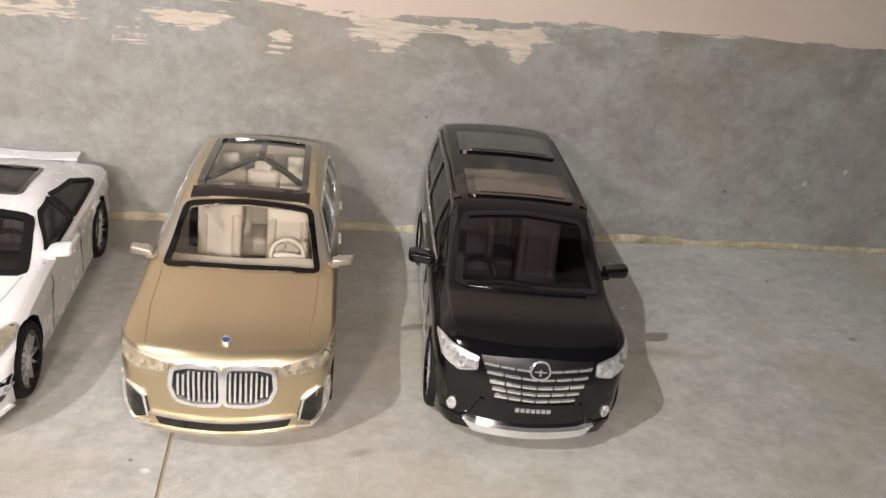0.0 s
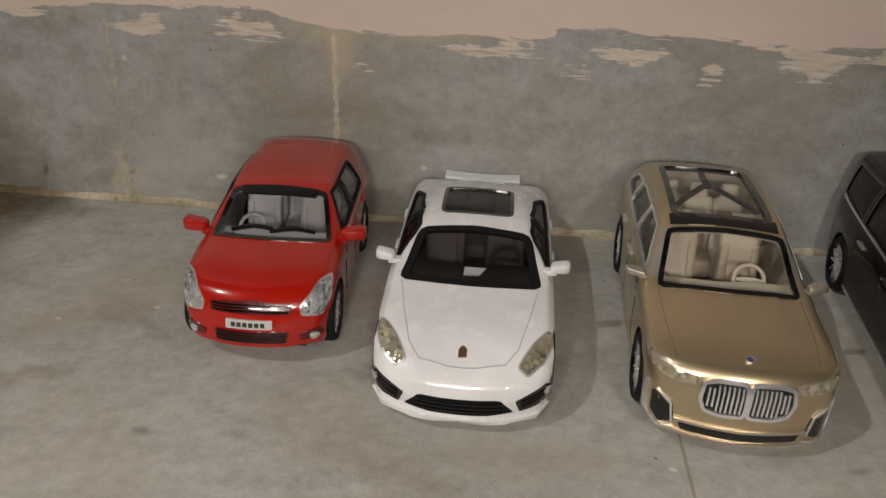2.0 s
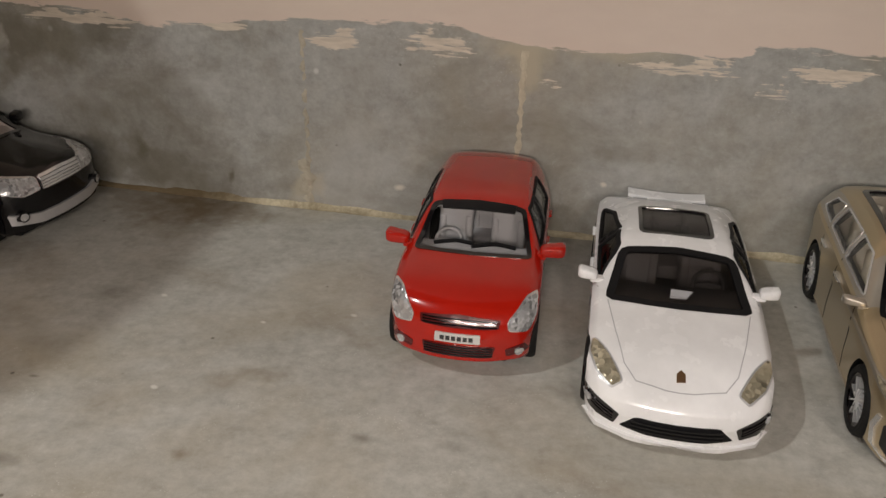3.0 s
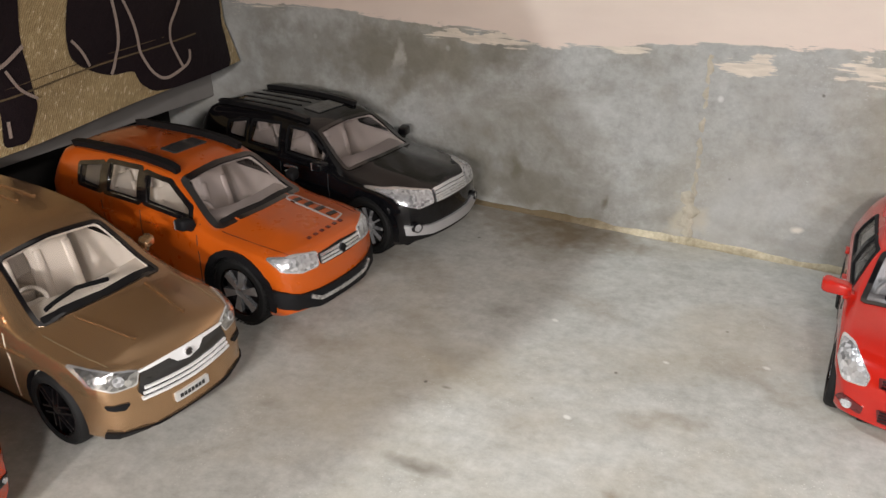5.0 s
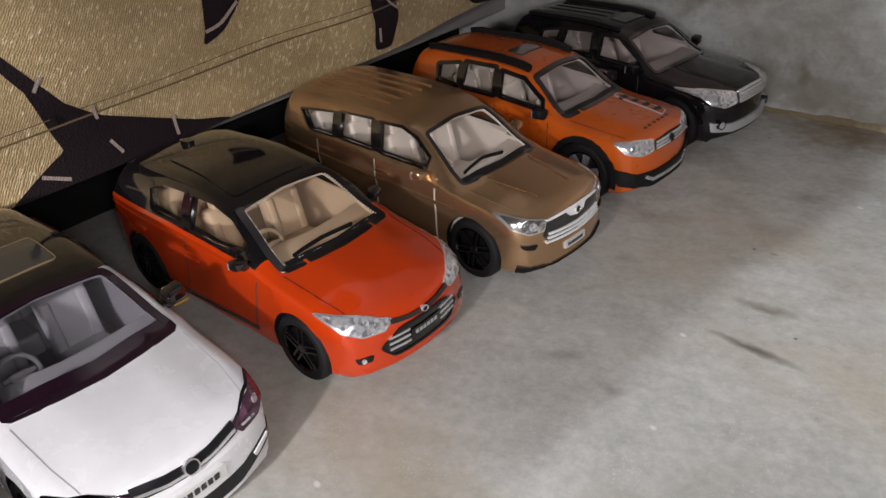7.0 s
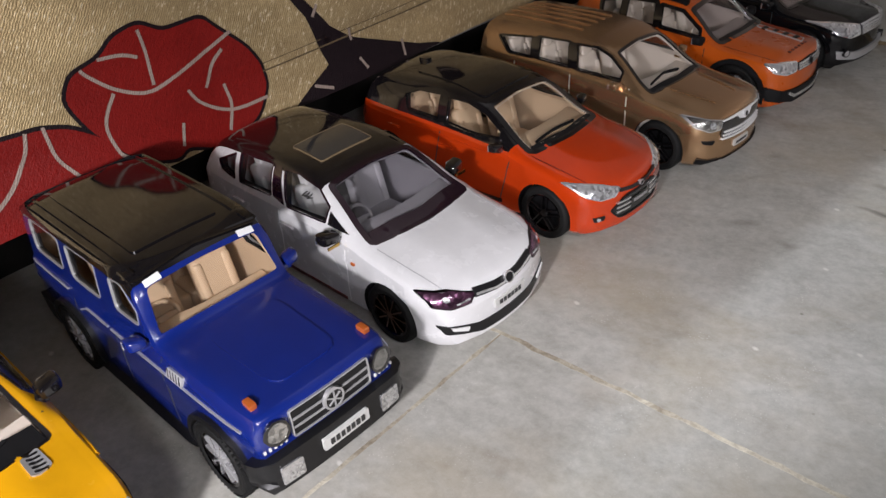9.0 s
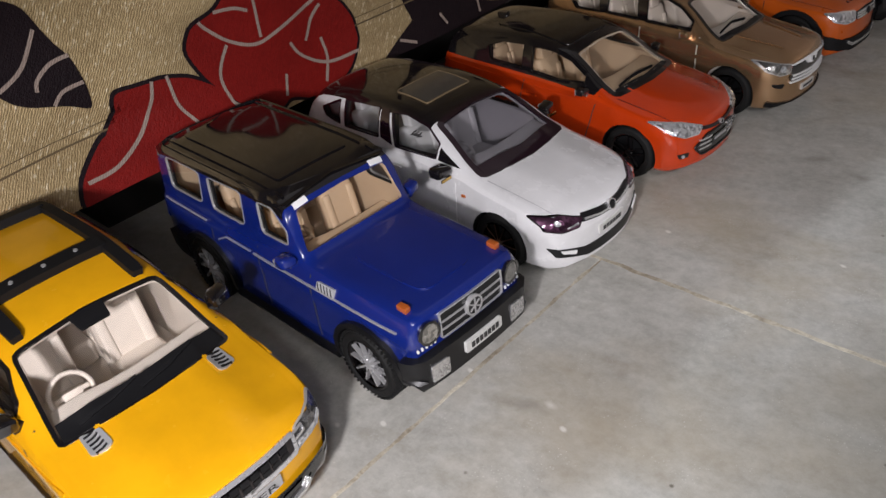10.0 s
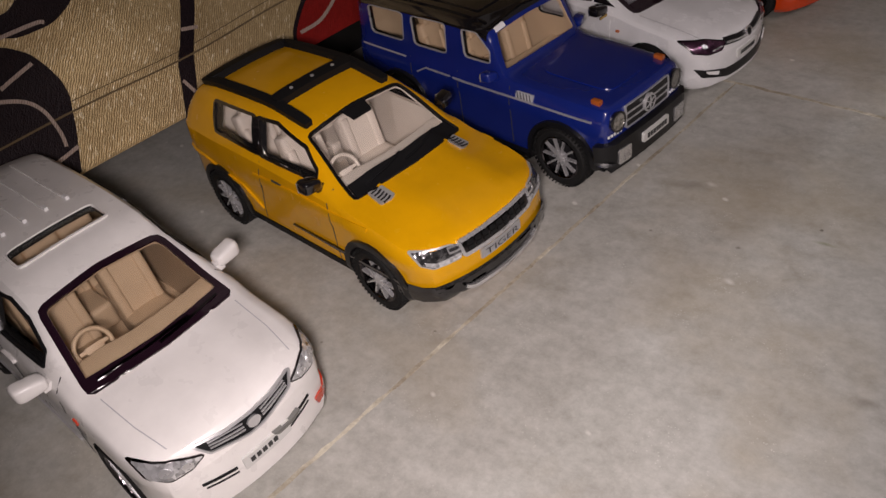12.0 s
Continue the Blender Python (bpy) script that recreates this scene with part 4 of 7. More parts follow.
    def door_mirror(self, s, z, mat, size=(4.0, 9.0, 5.5), stalk=0.35, tilt=0, foot=None, label="", glass=True):
        sx, sy, sz = (k * 0.001 for k in size)
        for side in (-1, 1):
            p, n = self.cast("side", s, z, side)
            bm = bmesh.new()
            pod = bmesh.ops.create_uvsphere(bm, u_segments=20, v_segments=14, radius=1.0)["verts"]
            for v in pod:
                q = [math.copysign(abs(c) ** 0.48, c) for c in v.co]
                k = 0.5 + 0.5 * q[1] * side
                v.co = (max(q[0], -0.55) * sx * 0.62 - 0.0014 * k, side * 0.0008 + (q[1] + side) * sy * 0.5, 0.0008 + q[2] * sz * 0.5 * (0.66 + 0.34 * k) * (1 - 0.18 * k * (q[2] < 0)))
            for f in bm.faces:
                f.smooth = True
            box(bm, -0.0002, side * 0.0006, -sz * 0.22, sx * 0.7, 0.0052, sz * 0.42, 0.0006)
            ob = part("door_mirror", bm, mat, self.root, label, 50)
            ob.matrix_basis = Matrix.Translation((p.x, p.y, p.z + tilt * 0.001))
            if glass:
                g = bmesh.new()
                box(g, -sx * 0.34 - 0.0010, side * (sy * 0.52 + 0.0016), 0.0008, 0.0006, sy * 0.74, sz * 0.68, 0.0002)
                part("mirror_glass", g, CHROME, ob)

    def plate(self, y0, y1, z0, z1, mat, bars=None, view="front", ink=None, parent=None):
        pl = self.wrap("number_plate", [rounded([(y0, z0), (y1, z0), (y1, z1), (y0, z1)], 0.06, 2)], view, mat, 0.0009, 0.0006, 0.003)
        if bars:
            w, h = (y1 - y0), (z1 - z0)
            quads, n = [], bars
            for i in range(n):
                a = y0 + w * (0.12 + 0.76 * i / n)
                quads.append([(a, z0 + 0.3 * h), (a + 0.76 * w / n * 0.72, z0 + 0.3 * h), (a + 0.76 * w / n * 0.72, z0 + 0.72 * h), (a, z0 + 0.72 * h)])
            self.wrap("lettering_bars", quads, view, ink or INK, 0.0011, 0.0004, 0.003, parent=pl)

    def disc(self, name, u, v, r, view, mat, lift=0.0008, side=-1, ratio=1.0, ring_mat=None, parent=None):
        """A round badge or lamp of radius r metres."""
        su, sv = self.spans(view)
        o = [(u + r * math.cos(2 * math.pi * i / 18) / su, v + ratio * r * math.sin(2 * math.pi * i / 18) / sv) for i in range(18)]
        ob = self.wrap(name, [o], view, mat, lift, 0.0006, 0.002, side, parent)
        if ring_mat is not None:
            self.ring(name + "_rim", o, r * 0.22, view, ring_mat, lift + 0.0002, side, parent=ob)
        return ob

    def bars(self, name, y0, y1, z0, z1, n, mat, view="front", fill=0.5, lift=0.0008, shape=None, parent=None, vertical=False):
        """A row of grille bars, each one a piece; shape(t) gives (y0, y1) at the height t."""
        for i in range(n):
            if vertical:
                a = y0 + (y1 - y0) * (i + 0.5 - fill / 2) / n
                b = y0 + (y1 - y0) * (i + 0.5 + fill / 2) / n
                q = [(a, z0), (b, z0), (b, z1), (a, z1)]
            else:
                t0, t1 = (i + 0.5 - fill / 2) / n, (i + 0.5 + fill / 2) / n
                ya, yb = shape((t0 + t1) / 2) if shape else (y0, y1)
                q = [(ya, z0 + (z1 - z0) * t0), (yb, z0 + (z1 - z0) * t0), (yb, z0 + (z1 - z0) * t1), (ya, z0 + (z1 - z0) * t1)]
            self.wrap(name, [q], view, mat, lift, 0.0004, 0.003, parent=parent)

    def bonnet(self, mat, y=0.80, s0=0.05, width=0.0003):
        """The shut lines along both sides of the bonnet."""
        c = self.sp["cowl"]
        for f in (1, -1):
            self.stroke("bonnet_seam", [(s0, y * 0.93 * f), (s0 + 0.4 * (c - s0), y * f), (c - 0.01, y * 1.03 * f)], width, "top", mat)

    def wiper(self, pts, mat=MATT, view="screen"):
        self.stroke("wiper", pts, 0.0009, view, mat, 0.0009)

    def arch_flares(self, mat, width=0.0022, lift=0.0006):
        r = self.sp["wheel_r"] * 0.001 + self.sp.get("arch_gap", 0.0014)
        zc = self.sp["wheel_r"] * 0.001
        for s in self.sp["wheels"]:
            for side in (-1, 1):
                quads = []
                n = 14
                for i in range(n):
                    q = []
                    for rr, k in ((r - 0.0001, i), (r + width, i), (r + width, i + 1), (r - 0.0001, i + 1)):
                        a = math.pi * (-0.08 + 1.16 * k / n)
                        q.append((s + rr * math.cos(a) / self.L, (zc + rr * math.sin(a)) / self.H))
                    quads.append(q)
                self.wrap("arch_flare", quads, "side", mat, lift, 0.0006, 0.004, side)

    def sill(self, mat, z0, z1, s0=None, s1=None, lift=0.0006):
        g = (self.sp["wheel_r"] * 0.001 + 0.0015) / self.L
        s0, s1 = s0 or self.sp["wheels"][0] + g, s1 or self.sp["wheels"][1] - g
        for side in (-1, 1):
            self.wrap("side_sill", [[(s0, z0), (s1, z0), (s1, z1), (s0, z1)]], "side", mat, lift, 0.0006, 0.005, side)


def letters(car, text, y0, y1, z0, z1, mat, parent=None, view="front", lift=0.0013):
    """Raised lettering fitted into a box on the shell."""
    cu = bpy.data.curves.new("lettering", "FONT")
    cu.body, cu.align_x = text, "LEFT"
    ob = new("lettering", cu)
    bpy.context.view_layer.update()
    me = bpy.data.meshes.new_from_object(ob.evaluated_get(bpy.context.evaluated_depsgraph_get()))
    bpy.data.objects.remove(ob)
    bpy.data.curves.remove(cu)
    bm = bmesh.new()
    bm.from_mesh(me)
    bpy.data.meshes.remove(me)
    xs, ys = [v.co.x for v in bm.verts], [v.co.y for v in bm.verts]
    lx, hx, ly, hy = min(xs), max(xs), min(ys), max(ys)
    for v in bm.verts:
        p, n = car.cast(view, y0 + (y1 - y0) * (v.co.x - lx) / (hx - lx), z0 + (z1 - z0) * (v.co.y - ly) / (hy - ly))
        v.co = p + n * lift
    return part("lettering", bm, mat, parent or car.root)


def dashes(poly, n, share=0.5):
    """n short pieces of the closed outline, as pairs of points."""
    pts = [Vector(p) for p in poly] + [Vector(poly[0])]
    cum = [0.0]
    for a, b in zip(pts, pts[1:]):
        cum.append(cum[-1] + (b - a).length)

    def at(d):
        d = min(max(d, 0), cum[-1] - 1e-9)
        i = max(k for k in range(len(cum) - 1) if cum[k] <= d)
        return pts[i].lerp(pts[i + 1], (d - cum[i]) / max(1e-9, cum[i + 1] - cum[i]))

    return [(at(cum[-1] * i / n), at(cum[-1] * (i + share) / n)) for i in range(n)]


def torus(bm, R, r, n, k):
    rings = []
    for i in range(n):
        a = 2 * math.pi * i / n
        rings.append([bm.verts.new((r * math.sin(2 * math.pi * j / k), (R + r * math.cos(2 * math.pi * j / k)) * math.cos(a), (R + r * math.cos(2 * math.pi * j / k)) * math.sin(a))) for j in range(k)])
    for i in range(n):
        a, b = rings[i], rings[(i + 1) % n]
        for j in range(k):
            bm.faces.new((a[j], a[(j + 1) % k], b[(j + 1) % k], b[j]))


def wheel(root, r, w, style, rim_mat, spokes, tread):
    """Tyre, dished rim and spokes; the outer face looks along -y."""
    h = w / 2
    bm = bmesh.new()
    ri = r * 0.70
    rings = lathe(bm, [(ri, h * 0.9), (r * 0.90, h), (r * 0.97, h * 0.82), (r, h * 0.5), (r, 0), (r, -h * 0.5), (r * 0.97, -h * 0.82), (r * 0.90, -h), (r * 0.76, -h * 1.0), (ri, -h * 0.86), (ri, h * 0.9)], 36)
    bmesh.ops.remove_doubles(bm, verts=bm.verts, dist=1e-6)
    if tread:
        for i in range(48):
            a = 2 * math.pi * i / 48
            for k, y in enumerate((-h * 0.55, h * 0.55)):
                m = Matrix.Rotation(a + k * 0.09, 4, "Y") @ Matrix.Translation((0, 0, 0))
                box(bm, *(Matrix.Rotation(-a - k * 0.09, 4, "Y") @ Vector((r * 0.992, y, 0))), r * 0.045, h * 0.8, r * 0.075, 0, rot=m)
    bmesh.ops.recalc_face_normals(bm, faces=bm.faces)
    hub = bmesh.new()
    lathe(hub, [(0.0001, -h * 0.3), (ri * 0.98, -h * 0.3), (ri * 0.98, h * 0.6), (0.0001, h * 0.6)], 24)
    bmesh.ops.recalc_face_normals(hub, faces=hub.faces)
    root_w = part("wheel", hub, MATT, root, smooth=40)
    part("tyre", bm, TYRE, root_w, smooth=35)
    lip = bmesh.new()
    lathe(lip, [(ri * 1.03, -h * 0.60), (ri * 1.05, -h * 0.92), (ri * 0.99, -h * 0.95), (ri * 0.93, -h * 0.84), (ri * 0.90, -h * 0.35)], 36)
    bmesh.ops.recalc_face_normals(lip, faces=lip.faces)
    part("rim_lip", lip, DARK_CHROME, root_w, smooth=35)
    bm = bmesh.new()
    lathe(bm, [(ri * 0.24, -h * 0.3), (ri * 0.24, -h * 0.80), (ri * 0.18, -h * 0.90), (0.00005, -h * 0.92)], 16)
    n = spokes
    for i in range(n):
        for dv in ((-0.22, 0.22) if style == "split" else (-0.09, 0.09) if style == "twin" else (0.0,)):
            a0 = 2 * math.pi * i / n
            w0 = ri * (0.036 if style in ("split", "twin") else 0.10 if style == "star" else 0.06)
            w1 = ri * (0.040 if style in ("split", "twin") else 0.20 if style == "star" else 0.09)
            pts = []
            for t, ww in ((0.18, w0), (0.95, w1)):
                for sg in (-1, 1):
                    sp = dv * (t if style == "split" else 1.0) * ri * 1.4
                    pts.append((t * ri, sg * ww + sp))
            for (ya, yb) in ((-h * 0.86, -h * 0.5),):
                vs = []
                for (x, z), dy in zip(pts, (-0.06, -0.06, 0.02, 0.02)):
                    for yy in (ya + dy * h, yb):
                        vs.append(bm.verts.new((x * math.cos(a0) - z * math.sin(a0), yy, x * math.sin(a0) + z * math.cos(a0))))
                a, b, c, d = vs[0:2], vs[2:4], vs[4:6], vs[6:8]
                for q in ((a[0], b[0], d[0], c[0]), (a[1], c[1], d[1], b[1]), (a[0], c[0], c[1], a[1]), (b[0], b[1], d[1], d[0]), (a[0], a[1], b[1], b[0]), (c[0], d[0], d[1], c[1])):
                    bm.faces.new(q)
    bmesh.ops.recalc_face_normals(bm, faces=bm.faces)
    part("rim", bm, rim_mat, root_w, smooth=35)
    return root_w


# ---------------------------------------------------------------- the room's shell
WALL_Y = WALL_AT


def slab(name, x0, x1, y0, y1, z0, z1, mat, label, category="", kind="structure", bev=0.0006):
    bm = bmesh.new()
    box(bm, (x0 + x1) / 2, (y0 + y1) / 2, (z0 + z1) / 2, x1 - x0, y1 - y0, z1 - z0, bev, 2)
    return tagged(part(name, bm, mat, None, label), label, category, "", kind)


slab("ground", -2.6, 3.0, -2.6, 0.6, -0.06, -0.0006, JOINT, "dirt-filled bed under the stone floor", "floor", bev=0)
floor = tagged(new("floor"), "worn grey-green marble floor slabs with dirty joints", "floor", "", "structure")
for xs, ys in (((-0.9, 0.0355, 0.62, 1.2, 1.8, 2.4, 3.0), (0.029, 0.43)), ((-0.9, -0.3235, 0.27, 0.87, 1.47, 2.07, 3.0), (-1.78, -1.18, -0.575, 0.029)), ((-0.9, 0.3, 0.9, 1.5, 2.1, 3.0), (-2.6, -1.78))):
    for x0, x1 in zip(xs, xs[1:]):
        for y0, y1 in zip(ys, ys[1:]):
            bm = bmesh.new()
            g = 0.00045
            box(bm, (x0 + x1) / 2, (y0 + y1) / 2, -0.02, x1 - x0 - 2 * g, y1 - y0 - 2 * g, 0.04, 0.0004, 2)
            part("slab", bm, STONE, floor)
slab("wall_back", -2.6, 3.0, WALL_Y + 0.0012, WALL_Y + 0.15, -0.05, 2.6, PLASTER, "cream-pink painted plaster wall", "wall", bev=0)
skirting = tagged(new("baseboard"), "grey marble skirting slabs smeared with wall paint", "skirting", "", "structure")
SX = [-2.6, -1.2, -0.498, -0.202, -0.1015, 0.47, 0.9, 1.5, 2.2, 3.0]
for a, b in zip(SX, SX[1:]):
    bm = bmesh.new()
    box(bm, (a + b) / 2, WALL_Y + 0.0005, 0.065, b - a, 0.001, 0.130, 0)
    part("skirting_slab", bm, SKIRT, skirting)
# an added, unseen low block in the bed's place behind the curtain: the lamp shines over it
slab("bed_block", -0.85, -0.575, -2.6, WALL_Y - 0.0005, -0.05, 0.47, PLASTER, "low painted wall behind the curtain", "wall", bev=0.004)
slab("wall_left", -2.75, -2.6, -2.75, 0.6, -0.05, 2.6, FAR_WALL, "plain painted wall", "wall", bev=0)
# under the cloth: a pale board, and set back below it a panel whose near-black colour paints the gap's shade
slab("trim", -0.574, -0.489, 0.120, WALL_Y - 0.0005, 0.0375, 0.068, BOARD, "pale grey board behind the curtain's hem", "board")
slab("trim", -0.574, -0.510, -2.6, 0.1195, 0.0375, 0.075, BOARD, "pale grey board behind the curtain", "board")
slab("baseboard", -0.574, -0.530, -0.08, WALL_Y - 0.0005, 0.0, 0.0372, GAP_SHADE, "dark recessed plinth behind the curtain", "plinth")
slab("wall_right", 3.0, 3.15, -2.75, 0.6, -0.05, 2.6, FAR_WALL, "plain painted wall", "wall", bev=0)
slab("wall_front", -2.6, 3.0, -2.75, -2.6, -0.05, 2.6, FAR_WALL, "plain painted wall", "wall", bev=0)
slab("ceiling", -2.75, 3.15, -2.75, 0.6, 2.6, 2.7, FAR_WALL, "plain painted ceiling", "ceiling", bev=0)


# grout beads: along the floor's edge and in the skirting's upright joints
def bead(name, pts, r, mat, label, seed, flat=0.6, rough=0.3):
    rnd = random.Random(seed)
    bm = bmesh.new()
    rings = []
    n = 7
    for i, p in enumerate(pts):
        a, b = pts[max(0, i - 1)], pts[min(len(pts) - 1, i + 1)]
        d = (Vector(b) - Vector(a)).normalized()
        u = Vector((0, -1, 0))
        v = d.cross(u).normalized()
        k = r * (1 + rough * (2 * rnd.random() - 1))
        rings.append([bm.verts.new(Vector(p) + u * k * flat * math.cos(2 * math.pi * j / n) + v * k * math.sin(2 * math.pi * j / n)) for j in range(n)])
    for a, b in zip(rings, rings[1:]):
        for j in range(n):
            bm.faces.new((a[j], a[(j + 1) % n], b[(j + 1) % n], b[j]))
    bm.faces.new(rings[0][::-1])
    bm.faces.new(rings[-1])
    bmesh.ops.recalc_face_normals(bm, faces=bm.faces)
    return tagged(part(name, bm, mat, None, label, 60), label, "grout", "", "structure")


bead("trim", [(x, WALL_Y, 0.0005 + 0.0004 * math.sin(x * 90)) for x in [-0.49 + 0.006 * i for i in range(240)]], 0.0026, GROUT, "rough yellowish grout bead along the floor's edge", 1)
bead("trim", [(-0.1015 + 0.0003 * math.sin(i * 1.3), WALL_Y + 0.0004, 0.002 + 0.084 * i / 40) for i in range(41)], 0.0019, MORTAR, "beige mortar in an upright skirting joint", 5, 0.30, 0.14)
bead("trim", [(-0.202 + 0.0006 * math.sin(i * 1.9), WALL_Y + 0.0002, 0.002 + 0.086 * i / 40) for i in range(41)], 0.0010, DULL_MORTAR, "crumbling mortar in an upright skirting joint", 6, 0.35, 0.8)
bead("trim", [(-0.2035 + 0.0011 * math.sin(i * 1.3), WALL_Y + 0.0002, 0.004 + 0.022 * i / 10) for i in range(11)], 0.0034, DULL_MORTAR, "lump of crumbled mortar at a joint's foot", 9, 0.3, 0.6)


def floor_joint(pts, w, mat, seed, label):
    """Filler in a joint of the floor, ragged along both sides, a hair above the slabs."""
    rnd = random.Random(seed)
    bm = bmesh.new()
    rows = []
    for i, p in enumerate(pts):
        d = (Vector(pts[min(i + 1, len(pts) - 1)]) - Vector(pts[max(0, i - 1)])).normalized()
        nrm = Vector((-d.y, d.x, 0))
        a, c = w * (0.3 + 0.5 * rnd.random()), w * (0.3 + 0.5 * rnd.random())
        q = Vector(p)
        rows.append([bm.verts.new(q - nrm * a + Vector((0, 0, -0.0005))), bm.verts.new(q - nrm * a * 0.8 + Vector((0, 0, 0.00008))), bm.verts.new(q + nrm * c * 0.8 + Vector((0, 0, 0.00008))), bm.verts.new(q + nrm * c + Vector((0, 0, -0.0005)))])
    for a, b in zip(rows, rows[1:]):
        for j in range(3):
            bm.faces.new((a[j], b[j], b[j + 1], a[j + 1]))
    bmesh.ops.recalc_face_normals(bm, faces=bm.faces)
    for f in bm.faces:
        if f.normal.z < 0:
            f.normal_flip()
    tagged(part("trim", bm, mat, None, label), label, "grout", "", "structure")


floor_joint([(-0.50 + 0.004 * i, 0.029 + 0.0002 * math.sin(i), 0) for i in range(240)], 0.0022, FLOOR_MORTAR, 3, "pale mortar filling a joint of the floor")
floor_joint([(-0.3235, -0.56 + 0.004 * i, 0) for i in range(146)], 0.0016, FLOOR_MORTAR, 4, "pale mortar filling a narrow joint of the floor")

# ---- curtain: hangs before the low block, its hem clear of the floor
CY0, CY1 = -1.3, WALL_Y - 0.002


HEM = ((-9.0, 0.0385), (-0.15, 0.0385), (0.05, 0.042), (0.18, 0.047), (0.24, 0.050), (0.355, 0.058), (0.41, 0.0615))


def curtain_bottom(y):
    for (a, p), (b, q) in zip(HEM, HEM[1:]):
        if y <= b:
            return p + (q - p) * (y - a) / (b - a)
    return HEM[-1][1]


# the unseen top edge slopes to set the lamp's shadow line on the floor
def curtain_top(y):
    return max(0.447, min(0.545, 0.4845 + 0.137 * (y + 0.089)))


def curtain_x(y, z):
    """The cloth's front, with slack folds, leaning back a little as it rises."""
    t = max(0.0, z - 0.04)
    fold = 0.0035 * math.sin(y * 21 + 0.6) + 0.002 * math.sin(y * 47 + 1.9 + 6 * z)
    return -0.488 + 0.024 * max(0.0, min(1.0, (y - 0.03) / 0.24)) + 0.006 * math.exp(-t / 0.02) - 0.16 * t + fold * min(1.0, 0.4 + t / 0.1) - 0.0010 * math.exp(-((z - curtain_bottom(y) - 0.022) / 0.0045) ** 2) + (0.0011 * math.sin(58 * y + 70 * z) + 0.0008 * math.sin(31 * y - 120 * z + 2)) * min(1.0, t / 0.03)


curtain = thing("curtain", pose(0, 0, 0), "gold brocade curtain with dark red and black flowers", "curtain")
bm = bmesh.new()
ny, nz = 300, 66
front, back = [], []
for i in range(ny + 1):
    y = CY0 + (CY1 - CY0) * i / ny
    ca, cb = [], []
    for j in range(nz + 1):
        z0 = curtain_bottom(y)
        z = z0 + (curtain_top(y) - z0) * (j / nz) ** 1.5
        x = curtain_x(y, z)
        ca.append(bm.verts.new((x, y, z)))
        cb.append(bm.verts.new((x - 0.0012, y, z)))
    front.append(ca)
    back.append(cb)
for i in range(ny):
    for j in range(nz):
        bm.faces.new((front[i][j], front[i + 1][j], front[i + 1][j + 1], front[i][j + 1]))
        bm.faces.new((back[i][j], back[i][j + 1], back[i + 1][j + 1], back[i + 1][j]))
    bm.faces.new((front[i][0], back[i][0], back[i + 1][0], front[i + 1][0]))
bmesh.ops.recalc_face_normals(bm, faces=bm.faces)
part("cloth", bm, CLOTH, curtain, smooth=60)


def print_on(name, poly, mat, lift):
    """A printed or stitched shape lying on the cloth: outline in (y, height)."""
    bm = bmesh.new()
    bm.faces.new([bm.verts.new((0, y, z)) for y, z in poly])
    bmesh.ops.triangulate(bm, faces=bm.faces)
    for ax in (1, 2):
        lo, hi = min(v.co[ax] for v in bm.verts), max(v.co[ax] for v in bm.verts)
        n = min(60, int((hi - lo) / 0.004))
        for i in range(1, n + 1):
            no, co = [0, 0, 0], [0, 0, 0]
            no[ax], co[ax] = 1, lo + (hi - lo) * i / (n + 1)
            bmesh.ops.bisect_plane(bm, geom=list(bm.verts) + list(bm.edges) + list(bm.faces), plane_co=co, plane_no=no, dist=1e-7)
    for v in bm.verts:
        v.co.z = max(v.co.z, curtain_bottom(v.co.y))
        v.co.x = curtain_x(v.co.y, v.co.z) + lift
    bmesh.ops.recalc_face_normals(bm, faces=bm.faces)
    for f in bm.faces:
        if f.normal.x < 0:
            f.normal_flip()
    return part(name, bm, mat, curtain, smooth=60)


def ribbon(name, pts, w, mat, lift):
    """A line of even width through the points, smoothed."""
    ps = [Vector(p) for p in pts]
    fine = []
    for i in range(len(ps) - 1):
        p0, p1, p2, p3 = ps[max(0, i - 1)], ps[i], ps[i + 1], ps[min(len(ps) - 1, i + 2)]
        for k in range(6):
            t = k / 6
            fine.append(0.5 * ((2 * p1) + (p2 - p0) * t + (2 * p0 - 5 * p1 + 4 * p2 - p3) * t * t + (3 * p1 - p0 - 3 * p2 + p3) * t**3))
    fine.append(ps[-1])
    bm = bmesh.new()
    rows = []
    for i, p in enumerate(fine):
        d = (fine[min(i + 1, len(fine) - 1)] - fine[max(i - 1, 0)]).normalized()
        n = Vector((-d.y, d.x)) * w / 2
        rows.append([bm.verts.new((curtain_x(q.x, q.y) + lift, q.x, max(q.y, curtain_bottom(q.x)))) for q in (p - n, p + n)])
    for a, b in zip(rows, rows[1:]):
        bm.faces.new((a[0], a[1], b[1], b[0]))
    bmesh.ops.recalc_face_normals(bm, faces=bm.faces)
    return part(name, bm, mat, curtain)


ribbon("hem_stitch", [(CY0 + 0.02 * i, curtain_bottom(CY0 + 0.02 * i) + 0.022) for i in range(int((CY1 - CY0) / 0.02))], 0.0008, SEAM, 0.0010)
ribbon("hem_stitch", [(CY0 + 0.02 * i, curtain_bottom(CY0 + 0.02 * i) + 0.0255) for i in range(int((CY1 - CY0) / 0.02))], 0.0004, SEAM, 0.0006)


